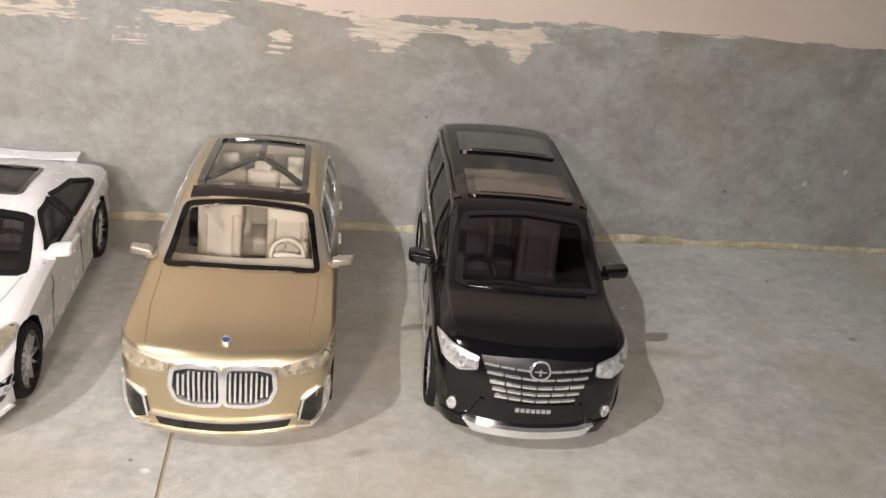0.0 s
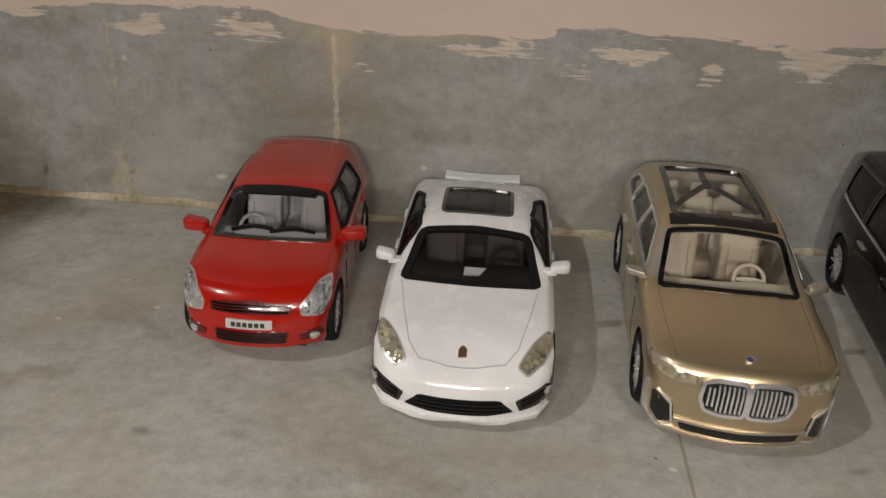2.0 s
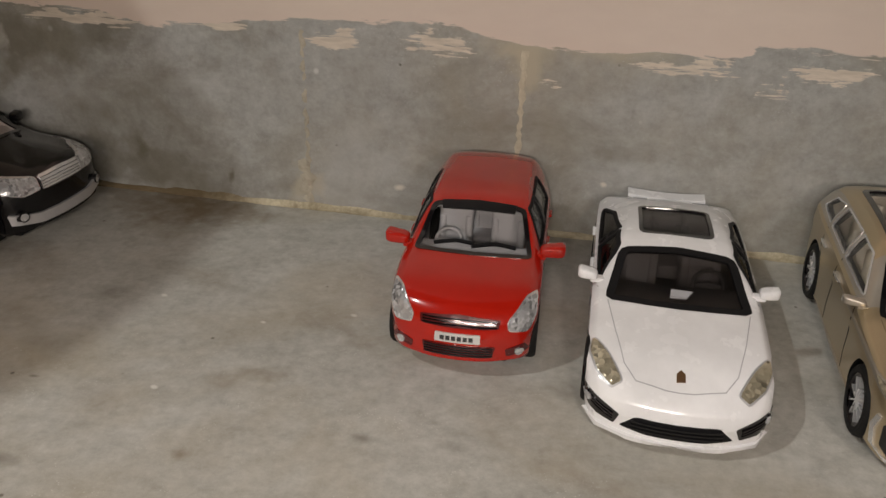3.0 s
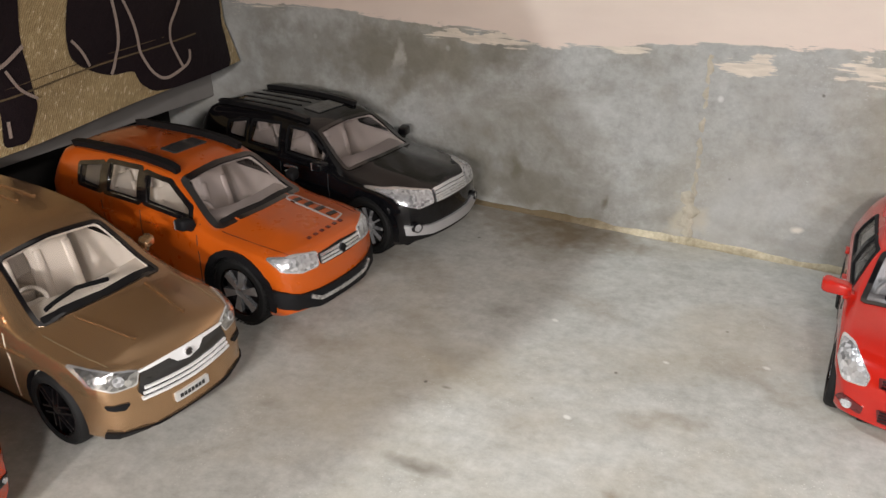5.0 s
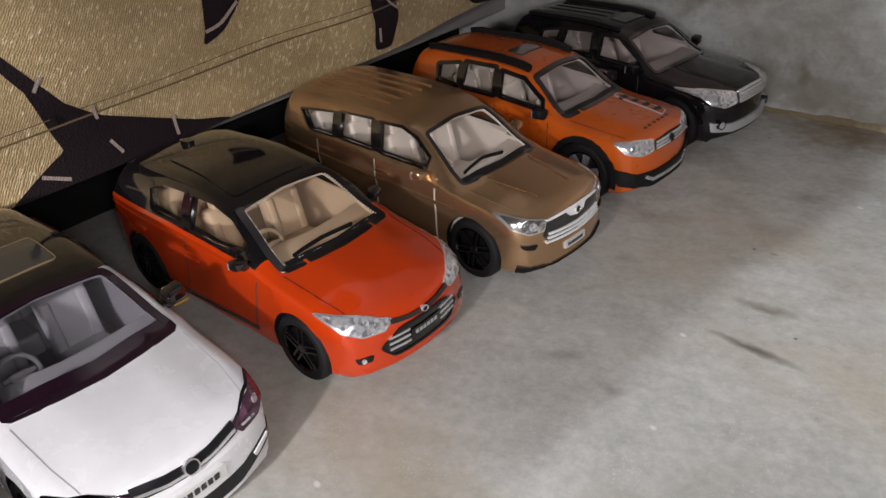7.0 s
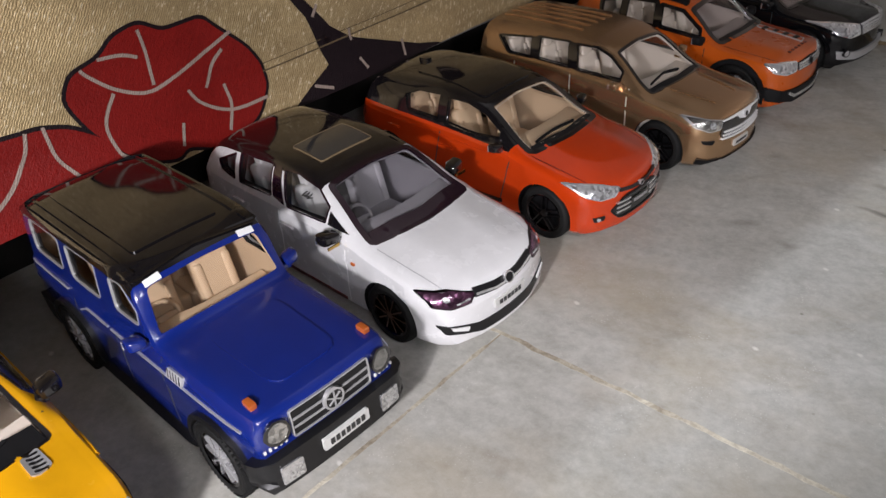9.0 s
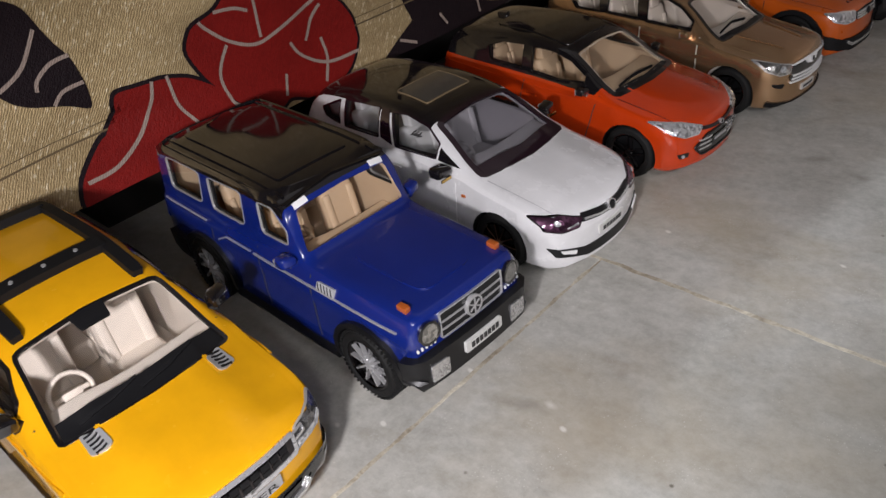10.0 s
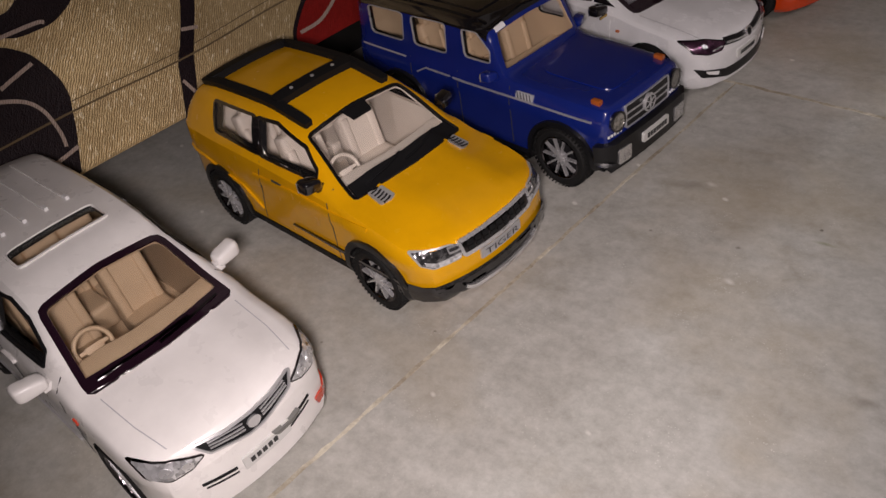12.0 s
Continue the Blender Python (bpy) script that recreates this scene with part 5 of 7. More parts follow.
# ---- the cloth's print: crimson flowers, black leaves and stems, pale veins
FLOWER = [(.055, .058), (.047, .047), (.032, .040), (.020, .040), (.006, .046), (0, .043), (-.008, .045), (-.020, .051), (-.031, .066), (-.036, .080), (-.030, .089), (-.017, .092), (-.009, .099), (.003, .1015), (.013, .095), (.023, .095), (.034, .095), (.040, .088), (.050, .078), (.055, .067)]
PETAL = [(-.020, .048), (-.026, .061), (-.038, .070), (-.050, .0735), (-.060, .0735), (-.071, .0745), (-.0735, .070), (-.073, .060), (-.082, .060), (-.090, .055), (-.099, .048), (-.103, .040), (-.098, .034), (-.05, .034), (-.015, .036)]
LEAF_STEM = [(.080, .104), (.083, .097), (.087, .087), (.092, .079), (.101, .072), (.109, .066), (.121, .060), (.136, .056), (.149, .051), (.168, .047), (.166, .040), (.072, .036), (.060, .040), (.078, .050), (.090, .056), (.104, .0585), (.113, .0595), (.104, .0635), (.096, .0685), (.088, .078), (.081, .090), (.0765, .104), (.076, .125), (.081, .125)]
BLACK_FLOWER = [(.312, .110), (.305, .094), (.303, .084), (.307, .079), (.315, .074), (.323, .071), (.336, .071), (.337, .064), (.344, .058), (.398, .058), (.403, .075), (.406, .090), (.405, .128), (.36, .137), (.325, .128)]
LONG_LEAF = [(.288, .111), (.282, .093), (.280, .082), (.279, .074), (.278, .068), (.274, .062), (.268, .054), (.257, .054), (.260, .065), (.261, .073), (.261, .083), (.264, .091), (.270, .102), (.277, .113), (.289, .125)]
TIP_LEAF = [(.167, .078), (.171, .085), (.174, .096), (.178, .120), (.205, .118), (.193, .092), (.181, .082)]
ROUND_LEAF = [(-.122, .115), (-.120, .103), (-.117, .094), (-.109, .0835), (-.103, .080), (-.090, .076), (-.081, .071), (-.080, .081), (-.0815, .093), (-.086, .101), (-.090, .115), (-.105, .123)]
STEM = [(-.123, .118), (-.141, .079), (-.148, .069), (-.153, .059), (-.158, .048), (-.164, .036), (-.171, .036), (-.165, .049), (-.162, .058), (-.155, .070), (-.147, .082), (-.131, .119)]
CORNER_LEAF = [(-.223, .0935), (-.214, .0865), (-.2105, .080), (-.208, .073), (-.208, .066), (-.211, .058), (-.215, .050), (-.222, .036), (-.30, .036), (-.30, .085), (-.26, .10)]
TOP_LEAF = [(-.221, .0955), (-.215, .093), (-.201, .093), (-.190, .098), (-.180, .112), (-.195, .118), (-.213, .103), (-.222, .103)]
for name, poly, rim in (("crimson_flower", FLOWER, 0.0016), ("crimson_petal", PETAL, 0.0016)):
    print_on("flower_outline", rounded(offset_poly(poly, rim), 0.35, 3), CLOTH_DARK, 0.0009 if name == "crimson_flower" else 0.0007)
    print_on(name, rounded(poly, 0.35, 3), CLOTH_RED, 0.0013)
for k, poly in enumerate((LEAF_STEM, BLACK_FLOWER, LONG_LEAF, TIP_LEAF, ROUND_LEAF, STEM, CORNER_LEAF, TOP_LEAF)):
    print_on("black_leaf", rounded(poly, 0.3, 3), CLOTH_DARK, 0.0006 + 0.00002 * k)
RED_VEINS = [[(.002, .099), (.003, .089), (.002, .075)], [(.045, .086), (.030, .081), (.011, .075), (-.002, .073), (-.014, .078), (-.023, .086), (-.026, .090)], [(.038, .080), (.031, .075), (.025, .066)], [(.016, .068), (.021, .060), (.034, .053), (.053, .053)], [(.034, .065), (.034, .055), (.029, .045)], [(-.016, .077), (-.024, .067), (-.024, .055), (-.020, .051)], [(-.018, .092), (-.008, .091), (-.001, .088)], [(.008, .056), (.004, .047)], [(-.055, .074), (-.059, .065), (-.069, .055), (-.083, .048), (-.097, .047)], [(-.048, .074), (-.048, .065), (-.047, .059), (-.043, .052)]]
BLACK_FLOWER_VEINS = [[(.262, .085), (.271, .088), (.282, .093)], [(.269, .085), (.272, .077), (.279, .071)], [(.262, .065), (.261, .058)], [(.333, .112), (.332, .101), (.330, .088), (.326, .077), (.322, .072)], [(.336, .118), (.339, .100), (.340, .092), (.341, .080), (.345, .069), (.352, .064), (.364, .067), (.369, .070), (.371, .075)], [(.380, .108), (.368, .096), (.361, .088), (.361, .078), (.364, .067)], [(.306, .091), (.309, .086), (.312, .078)]]
STEM_VEINS = [[(.170, .084), (.180, .086), (.191, .093)], [(.093, .086), (.089, .081)], [(.109, .070), (.109, .064)], [(.140, .056), (.139, .048)], [(.110, .055), (.113, .049)], [(.079, .050), (.089, .046)]]
LEAF_VEINS = [[(-.090, .106), (-.100, .095), (-.110, .090), (-.116, .089)], [(-.082, .094), (-.090, .093), (-.097, .089), (-.099, .085)], [(-.081, .083), (-.090, .082), (-.095, .078)], [(-.154, .072), (-.146, .070)], [(-.163, .053), (-.160, .046)], [(-.230, .079), (-.215, .083)], [(-.240, .077), (-.232, .075), (-.224, .071), (-.220, .065), (-.219, .057), (-.220, .051)], [(-.229, .047), (-.216, .049)], [(-.222, .096), (-.207, .096), (-.204, .095)]]
for veins in (RED_VEINS, BLACK_FLOWER_VEINS, STEM_VEINS, LEAF_VEINS):
    for pts in veins:
        ribbon("pale_vein", pts, 0.0015, CLOTH_WHITE, 0.0017)


# ---------------------------------------------------------------- the model cars
def facing_right(xf, yf, L, yaw=0.0):
    """Pose of a car whose nose is at (xf, yf) and which looks along +x, turned by yaw degrees."""
    a = radians(yaw)
    return pose(xf - 0.0005 * L * math.cos(a), yf - 0.0005 * L * math.sin(a), 0, 0, 0, yaw)


def facing_out(xf, yf, L, yaw=0.0):
    """The same for a car with its back to the wall, looking along -y."""
    return facing_right(xf, yf, L, yaw - 90)


PLAN = [(0, 0.80), (0.014, 0.885), (0.045, 0.95), (0.10, 0.985), (0.22, 1.0), (0.75, 1.0), (0.92, 0.96), (0.98, 0.88), (1, 0.80)]
FULL = [(0, 0.84), (0.015, 0.91), (0.05, 0.97), (0.12, 1.0), (0.22, 1.0), (0.75, 1.0), (0.92, 0.97), (0.98, 0.90), (1, 0.82)]
LOW = [(0, 0.165), (0.05, 0.12), (0.15, 0.10), (0.85, 0.10), (0.94, 0.13), (1, 0.18)]
DEEP = [(0, 0.105), (0.05, 0.095), (0.15, 0.10), (0.85, 0.10), (0.94, 0.13), (1, 0.18)]


def base(top, belt, roofw, cowl, roof, tail, wheels, r, **more):
    d = dict(top=top, belt=belt, roofw=roofw, cowl=cowl, roof=roof, tail=tail, wheels=wheels, wheel_r=r, plan=PLAN, low=LOW)
    d.update(more)
    return d


def screen(y0, y1, z0, z1, sag=0.02, r=0.07):
    """A windscreen's outline seen from the front: half-widths at its foot and head."""
    return rounded([(-y0, z0), (-y0 * 0.5, z0 - sag * 0.7), (0, z0 - sag), (y0 * 0.5, z0 - sag * 0.7), (y0, z0), (y1, z1), (0, z1 + 0.012), (-y1, z1)], r, 2)


def rect(u0, u1, v0, v1, r=0.0):
    p = [(u0, v0), (u1, v0), (u1, v1), (u0, v1)]
    return rounded(p, r, 3) if r else p


def lamps(car, name, poly, view, mat, lift=0.0007, rim=None):
    """A lamp on each side of the nose: the outline is that of the car's right."""
    for flip in (1, -1):
        o = [(u, v * flip) for u, v in poly] if view == "top" else [(u * flip, v) for u, v in poly]
        ob = car.wrap(name, [o], view, mat, lift, 0.0008, 0.0018)
        if rim:
            car.ring("lamp_rim", o, 0.0005, view, rim, lift * 0.7, parent=ob)


def pair(car, name, poly, view, mat, lift=0.0005):
    lamps(car, name, poly, view, mat, lift)


# ---- champagne luxury SUV
sp = base([(0, .47), (.008, .55), (.03, .615), (.10, .655), (.27, .695), (.30, .72), (.44, .945), (.50, .985), (.60, 1.0), (.78, .985), (.88, .94), (.93, .86), (.97, .70), (1, .58)],
          [(0, .60), (.3, .66), (.7, .69), (1, .70)], [(0, .8), (.3, .82), (.45, .72), (.8, .70), (.95, .72)], .30, (.44, .89), .95, (.185, .79), 11.8, plan=FULL, bow_front=.045, ridge=.012, low=DEEP)
sp["windscreen"] = (screen(.755, .64, .718, .928, .012), None)
sp["windows"] = [rounded([(.37, .715), (.56, .725), (.56, .915), (.47, .90)], .05), rounded([(.575, .725), (.74, .735), (.73, .90), (.575, .915)], .05), rounded([(.755, .735), (.87, .75), (.83, .86), (.755, .895)], .05)]
sp["roof_windows"] = [rounded([(.495, -.54), (.495, .54), (.81, .52), (.81, -.52)], .06)]
car_gold = Car("luxury_suv_model", facing_out(.0500, .2660, 143.5, -1.9), 143.5, 57.8, 49.5, sp, P_GOLD, "champagne gold model SUV with a tall chrome grille", pillar_mat=P_SILVER, cabin=IVORY)
car_gold.glazing(ws_trim=P_BLACK, ws_w=.0015, trim=CHROME, trim_w=.0004)
car_gold.wheels("split", RIM)
car_gold.cabin_kit(IVORY, right_hand=False, dash_low=.055)
car_gold.wrap("roof_band", [rect(.452, .492, -.64, .64)], "top", P_BLACK, .0003)
car_gold.ring("roof_window_frame", sp["roof_windows"][0], .0022, "top", GLOSS_BLACK, .0003)
for pts in ([(.56, -.52), (.70, -.06), (.70, .06), (.56, .52)], [(.70, 0), (.81, 0)]):
    car_gold.stroke("roof_brace", pts, .0022, "top", BLACK, -.0016, sink=.0026)
for f in (1, -1):
    o = rounded([(.025 * f, .335), (.03 * f, .540), (.30 * f, .540), (.43 * f, .520), (.45 * f, .43), (.40 * f, .352), (.25 * f, .328)], .18)
    g = car_gold.wrap("grille", [o], "front", BLACK, .0002)
    car_gold.ring("grille_frame", o, .0009, "front", CHROME, .0011, parent=g, inner=-.0002)
    for k in range(8):
        y = f * (.065 + .046 * k)
        z0, z1 = (.355, .525) if k < 6 else (.385, .505)
        car_gold.wrap("grille_bar", [rect(y - .010, y + .010, z0, z1)], "front", CHROME, .0013, .0004, .003, parent=g)
lamps(car_gold, "headlamp", rounded([(-.50, .545), (-.50, .50), (-.75, .495), (-.96, .535), (-.985, .585), (-.80, .567)], .15), "front", LENS_WARM, .0004, P_SILVER)
car_gold.disc("badge", .050, 0, .0010, "top", BLUE_ENAMEL, .0006, ring_mat=CHROME)
for f in (1, -1):
    v = car_gold.wrap("corner_vent", [rounded([(.66 * f, .20), (.70 * f, .33), (.86 * f, .385), (.90 * f, .36), (.89 * f, .22), (.80 * f, .17)], .15)], "front", MESH, .0003)
    car_gold.stroke("vent_frame", [(.93 * f, .40), (.945 * f, .30), (.925 * f, .19), (.80 * f, .145), (.66 * f, .155)], .0006, "front", CHROME, .0008, parent=v)
    car_gold.stroke("vent_frame", [(.68 * f, .20), (.715 * f, .33), (.86 * f, .392)], .0006, "front", CHROME, .0008, parent=v)
car_gold.wrap("bumper_mesh", [rounded([(-.62, .205), (-.58, .155), (0, .140), (.58, .155), (.62, .205), (0, .190)], .1)], "front", MESH, .0003)
car_gold.stroke("bumper_trim", [(-.66, .225), (0, .212), (.66, .225)], .0008, "front", P_SILVER, .0009)
car_gold.stroke("bumper_lip", [(-.80, .150), (-.5, .128), (0, .118), (.5, .128), (.80, .150)], .0008, "front", P_SILVER, .0008)
car_gold.seams(DARK_SEAM, [(.36, .35), (.565, .575), (.75, .72)], .17, .70, handle=CHROME, handles=((.50, .585), (.68, .60)))
for y in (-.78, .78):
    car_gold.stroke("bonnet_seam", [(.05, y * .92), (.16, y), (.29, y * 1.02)], .0002, "top", GOLD_SEAM)
car_gold.door_mirror(.335, .695, P_SILVER, (3.2, 7.0, 3.2))
car_gold.sill(P_SILVER, .11, .16)

# ---- black people carrier
sp = base([(0, .44), (.01, .53), (.04, .60), (.10, .645), (.19, .67), (.215, .69), (.40, .945), (.46, .98), (.60, 1.0), (.85, 1.012), (.95, 1.0), (.98, .93), (1, .76)],
          [(0, .58), (.2, .60), (.7, .62), (1, .62)], [(0, .8), (.2, .84), (.4, .78), (.9, .76), (1, .76)], .215, (.41, .97), .985, (.16, .80), 11.6, plan=FULL, bow_front=.05, low=DEEP)
sp["windscreen"] = (screen(.72, .64, .703, .912, .012), None)
sp["windows"] = [rounded([(.33, .66), (.47, .66), (.47, .92), (.42, .91)], .05), rounded([(.49, .66), (.70, .66), (.70, .93), (.49, .93)], .05), rounded([(.72, .66), (.93, .67), (.92, .91), (.72, .93)], .05)]
car_black_van = Car("van_model", facing_out(.1350, .2655, 141, -4.5), 141, 57.5, 55, sp, P_BLACK, "glossy black model people carrier with a chrome grille", cabin=DARK_CABIN)
car_black_van.glazing(pane=GLASS_TINT, ws_trim=GLOSS_BLACK, ws_w=.0018, trim=GLOSS_BLACK)
car_black_van.wheels("split", RIM)
car_black_van.cabin_kit(DIM_CABIN, DARK_CABIN, rows=3)
for (a, b, m) in ((.455, .565, SUN_PANE), (.715, .835, GREY_PANE)):
    fr = car_black_van.wrap("sunroof", [rect(a - .012, b + .018, -.62, .62, .06)], "top", GLOSS_BLACK, .0008)
    car_black_van.wrap("sunroof_pane", [rect(a, b, -.52, .52, .04)], "top", m, .0011, parent=fr)
trap = [(-.56, .548), (-.46, .42), (-.40, .335), (.40, .335), (.46, .42), (.56, .548), (0, .560)]
g = car_black_van.wrap("grille", [trap], "front", BLACK, .0004)
for k in range(5):
    z, w = .350 + .041 * k, .40 + .033 * k
    n = 6 if k < 4 else 7
    for i in range(n):
        a, b = -w + 2 * w * i / n + .008, -w + 2 * w * (i + 1) / n - .008
        dip = lambda y: z - .012 * (1 - abs(y) / w)
        car_black_van.wrap("grille_block", [[(a, dip(a)), (b, dip(b)), (b, dip(b) + .011), (a, dip(a) + .010)]], "front", CHROME, .0012, .0004, .003, parent=g)
bd = car_black_van.disc("badge", 0, .512, .0024, "front", BLACK, .0020, ratio=.7, ring_mat=CHROME)
car_black_van.stroke("badge_bar", [(-.055, .513), (.055, .513)], .0004, "front", CHROME, .0022, parent=bd)
car_black_van.stroke("badge_bar", [(0, .494), (0, .524)], .0004, "front", CHROME, .0022, parent=bd)
pl = car_black_van.wrap("plate_recess", [rect(-.42, .42, .245, .315)], "front", BLACK, .0004)
car_black_van.wrap("lettering_bars", [rect(-.17 + .052 * k, -.132 + .052 * k, .268, .288) for k in range(7)], "front", SILVER, .0009, .0003, parent=pl)
lamps(car_black_van, "headlamp", rounded([(-.60, .530), (-.60, .482), (-.76, .462), (-.90, .495), (-.955, .565), (-.88, .562), (-.76, .545)], .12), "front", LENS, .0006, CHROME)
lamps(car_black_van, "fog_lamp", [(-.78 + .028 * math.cos(.35 * i), .245 + .028 * math.sin(.35 * i)) for i in range(18)], "front", LENS, .0008, CHROME)
car_black_van.wrap("chrome_lip", [rounded([(-.66, .190), (-.55, .122), (0, .112), (.55, .122), (.66, .190), (.52, .166), (0, .158), (-.52, .166)], .1)], "front", CHROME, .0018)
for f in (1, -1):
    car_black_van.stroke("bumper_crease", [(.50 * f, .31), (.60 * f, .20), (.70 * f, .17), (.95 * f, .19)], .0011, "front", BLACK, .0006)
car_black_van.wiper([(-.66, .690), (-.30, .700), (.05, .688)])
car_black_van.wiper([(-.30, .680), (.2, .676), (.62, .682)])
car_black_van.seams(DARK_SEAM, [(.32, .33), (.48, .48), (.71, .71)], .17, .64, handle=CHROME, handles=((.41, .545), (.62, .545)))
for side in (-1, 1):
    car_black_van.stroke("window_chrome", [(.345, .645), (.70, .650), (.92, .66)], .0008, "side", CHROME, .0006, side)
    car_black_van.stroke("roof_gutter", [(.44, .945), (.65, .955), (.93, .94)], .0009, "side", DARK_CHROME, .0007, side)
car_black_van.door_mirror(.335, .655, P_BLACK, (4.6, 8.6, 4.6))
car_black_van.sill(CHROME, .125, .150)
car_black_van.stroke("bonnet_seam", [(.03, -.72), (.10, -.83), (.20, -.86)], .0004, "top", DARK_CHROME)
car_black_van.stroke("bonnet_seam", [(.03, .72), (.10, .83), (.20, .86)], .0004, "top", DARK_CHROME)

# ---- white sports saloon
sp = base([(0, .30), (.012, .40), (.05, .52), (.14, .65), (.28, .735), (.32, .755), (.48, .94), (.55, .99), (.62, 1.0), (.72, .975), (.82, .90), (.92, .77), (.97, .70), (1, .60)],
          [(0, .60), (.3, .70), (.7, .72), (1, .70)], [(0, .8), (.3, .80), (.5, .66), (.75, .60), (.95, .66)], .32, (.49, .86), .93, (.18, .78), 11.2, bow_front=.055, plan=FULL, hood_edge=.90, low=DEEP)
sp["windscreen"] = (screen(.745, .615, .753, .926, .012), None)
sp["windows"] = [rounded([(.39, .745), (.575, .755), (.575, .925), (.51, .905)], .05), rounded([(.59, .755), (.80, .765), (.72, .87), (.59, .93)], .05)]
sp["roof_windows"] = [rect(.56, .725, -.42, .42, .08)]
sp["roof_glass"] = GLASS_DARK
car_white_saloon = Car("sports_saloon_model", facing_out(-.0345, .2665, 141, 0), 141, 58.6, 38.8, sp, P_WHITE, "white model sports saloon with a rear spoiler", cabin=DARK_CABIN)
car_white_saloon.glazing(pane=GLASS_DARK, ws_trim=MATT, ws_w=.0026, trim=MATT)
car_white_saloon.pillars(BLACK)
car_white_saloon.wrap("screen_sticker", [[(-.09, .768), (.10, .770), (.17, .795), (-.08, .795)]], "screen", GREY_CABIN, .0004)
car_white_saloon.wheels("split", RIM)
car_white_saloon.cabin_kit(GREY_CABIN, DARK_CABIN, right_hand=False)
car_white_saloon.ring("roof_window_frame", sp["roof_windows"][0], .0014, "top", GLOSS_BLACK, .0003)
car_white_saloon.stroke("bonnet_seam", [(.30, -.80), (.19, -.70), (.10, -.59), (.062, -.46), (.047, -.15), (.045, 0), (.047, .15), (.062, .46), (.10, .59), (.19, .70), (.30, .80)], .0003, "top", GREY_CABIN)
lamps(car_white_saloon, "headlamp", rounded([(.165, -.93), (.12, -.76), (.062, -.60), (.052, -.70), (.085, -.86), (.135, -.95)], .2), "top", LENS_WARM, .0004, SILVER)
car_white_saloon.wrap("badge", [[(.066, -.045), (.068, .045), (.085, .045), (.094, 0), (.085, -.045)][::-1]], "top", CREST, .0006)
m1 = car_white_saloon.wrap("bumper_mouth", [rounded([(-.58, .205), (-.43, .315), (.43, .315), (.58, .205), (.30, .175), (-.30, .175)], .08)], "front", MATT, .0003)
for z in (.215, .25, .285):
    car_white_saloon.stroke("mouth_slat", [(-.46, z), (.46, z)], .0006, "front", BLACK, .0010, parent=m1)
for f in (1, -1):
    v = car_white_saloon.wrap("side_intake", [rounded([(.59 * f, .300), (.64 * f, .205), (.92 * f, .255), (.975 * f, .405), (.80 * f, .365)], .10)], "front", GLOSS_BLACK, .0003)
    for k in range(3):
        car_white_saloon.stroke("intake_slat", [(.66 * f, .245 + .022 * k), (.93 * f, .315 + .024 * k)], .0004, "front", DARK_CHROME, .0007, parent=v)
    car_white_saloon.disc("day_lamp", .92 * f, .335, .0011, "front", LENS, .0009)
car_white_saloon.stroke("front_lip", [(-.93, .165), (-.5, .125), (0, .118), (.5, .125), (.93, .165)], .0012, "front", P_WHITE, .0012)
car_white_saloon.door_mirror(.385, .748, P_WHITE, (4.6, 7.0, 4.4), tilt=1.2)
car_white_saloon.seams(DARK_SEAM, [(.36, .345), (.58, .60), (.80, .74)], .17, .73, handle=P_WHITE, handles=((.51, .61), (.70, .62)))
bm = bmesh.new()
wing = []
for k in range(13):
    y = -.56 + 1.12 * k / 12
    p = car_white_saloon.at(.940 + .02 * (abs(y) / .63) ** 2, y, .762)
    wing.append([bm.verts.new(p + Vector(q)) for q in ((.0036, 0, -.0004), (.0026, 0, .0006), (-.0036, 0, .0010), (-.0038, 0, .0002))])
for a, b in zip(wing, wing[1:]):
    for j in range(4):
        bm.faces.new((a[j], a[(j + 1) % 4], b[(j + 1) % 4], b[j]))
bm.faces.new(wing[0][::-1])
bm.faces.new(wing[-1])
bmesh.ops.recalc_face_normals(bm, faces=bm.faces)
sw = part("rear_spoiler", bm, P_WHITE, car_white_saloon.root, smooth=30)
for y in (-.3, .3):
    bm = bmesh.new()
    box(bm, *car_white_saloon.at(.942, y, .742), .003, .0012, .0030, .0004)
    part("spoiler_strut", bm, P_WHITE, sw)

# ---- red hatchback
sp = base([(0, .36), (.012, .46), (.05, .56), (.13, .635), (.27, .695), (.30, .715), (.46, .945), (.53, .985), (.62, 1.0), (.85, .985), (.94, .95), (.965, .84), (.985, .66), (1, .52)],
          [(0, .6), (.3, .64), (.7, .68), (1, .69)], [(0, .8), (.3, .80), (.48, .70), (.9, .66), (1, .7)], .30, (.465, .95), .965, (.19, .80), 11.0)
sp["windscreen"] = (screen(.77, .62, .712, .925, .015), None)
sp["windows"] = [rounded([(.38, .69), (.56, .70), (.56, .93), (.47, .91)], .05), rounded([(.575, .70), (.77, .72), (.75, .92), (.575, .93)], .05)]
car_red = Car("red_hatchback_model", facing_out(-.1065, .2905, 111, 2), 111, 53, 47, sp, P_RED, "red model hatchback with clear headlamps", cabin=GREY_CABIN)
car_red.glazing(ws_trim=GLOSS_BLACK, ws_w=.0014)
car_red.pillars(BLACK)
car_red.wheels("split", RIM)
car_red.cabin_kit(GREY_CABIN, wheel_mat=GREY_CABIN)
car_red.wrap("visor_band", [[(-.52, .905), (.52, .905), (.54, .945), (0, .953), (-.54, .945)]], "screen", BLACK, .0005)
lamps(car_red, "headlamp", rounded([(-.62, .475), (-.64, .42), (-.86, .40), (-.94, .50), (-.93, .595), (-.82, .595)], .2), "front", LENS, .0006, CHROME)
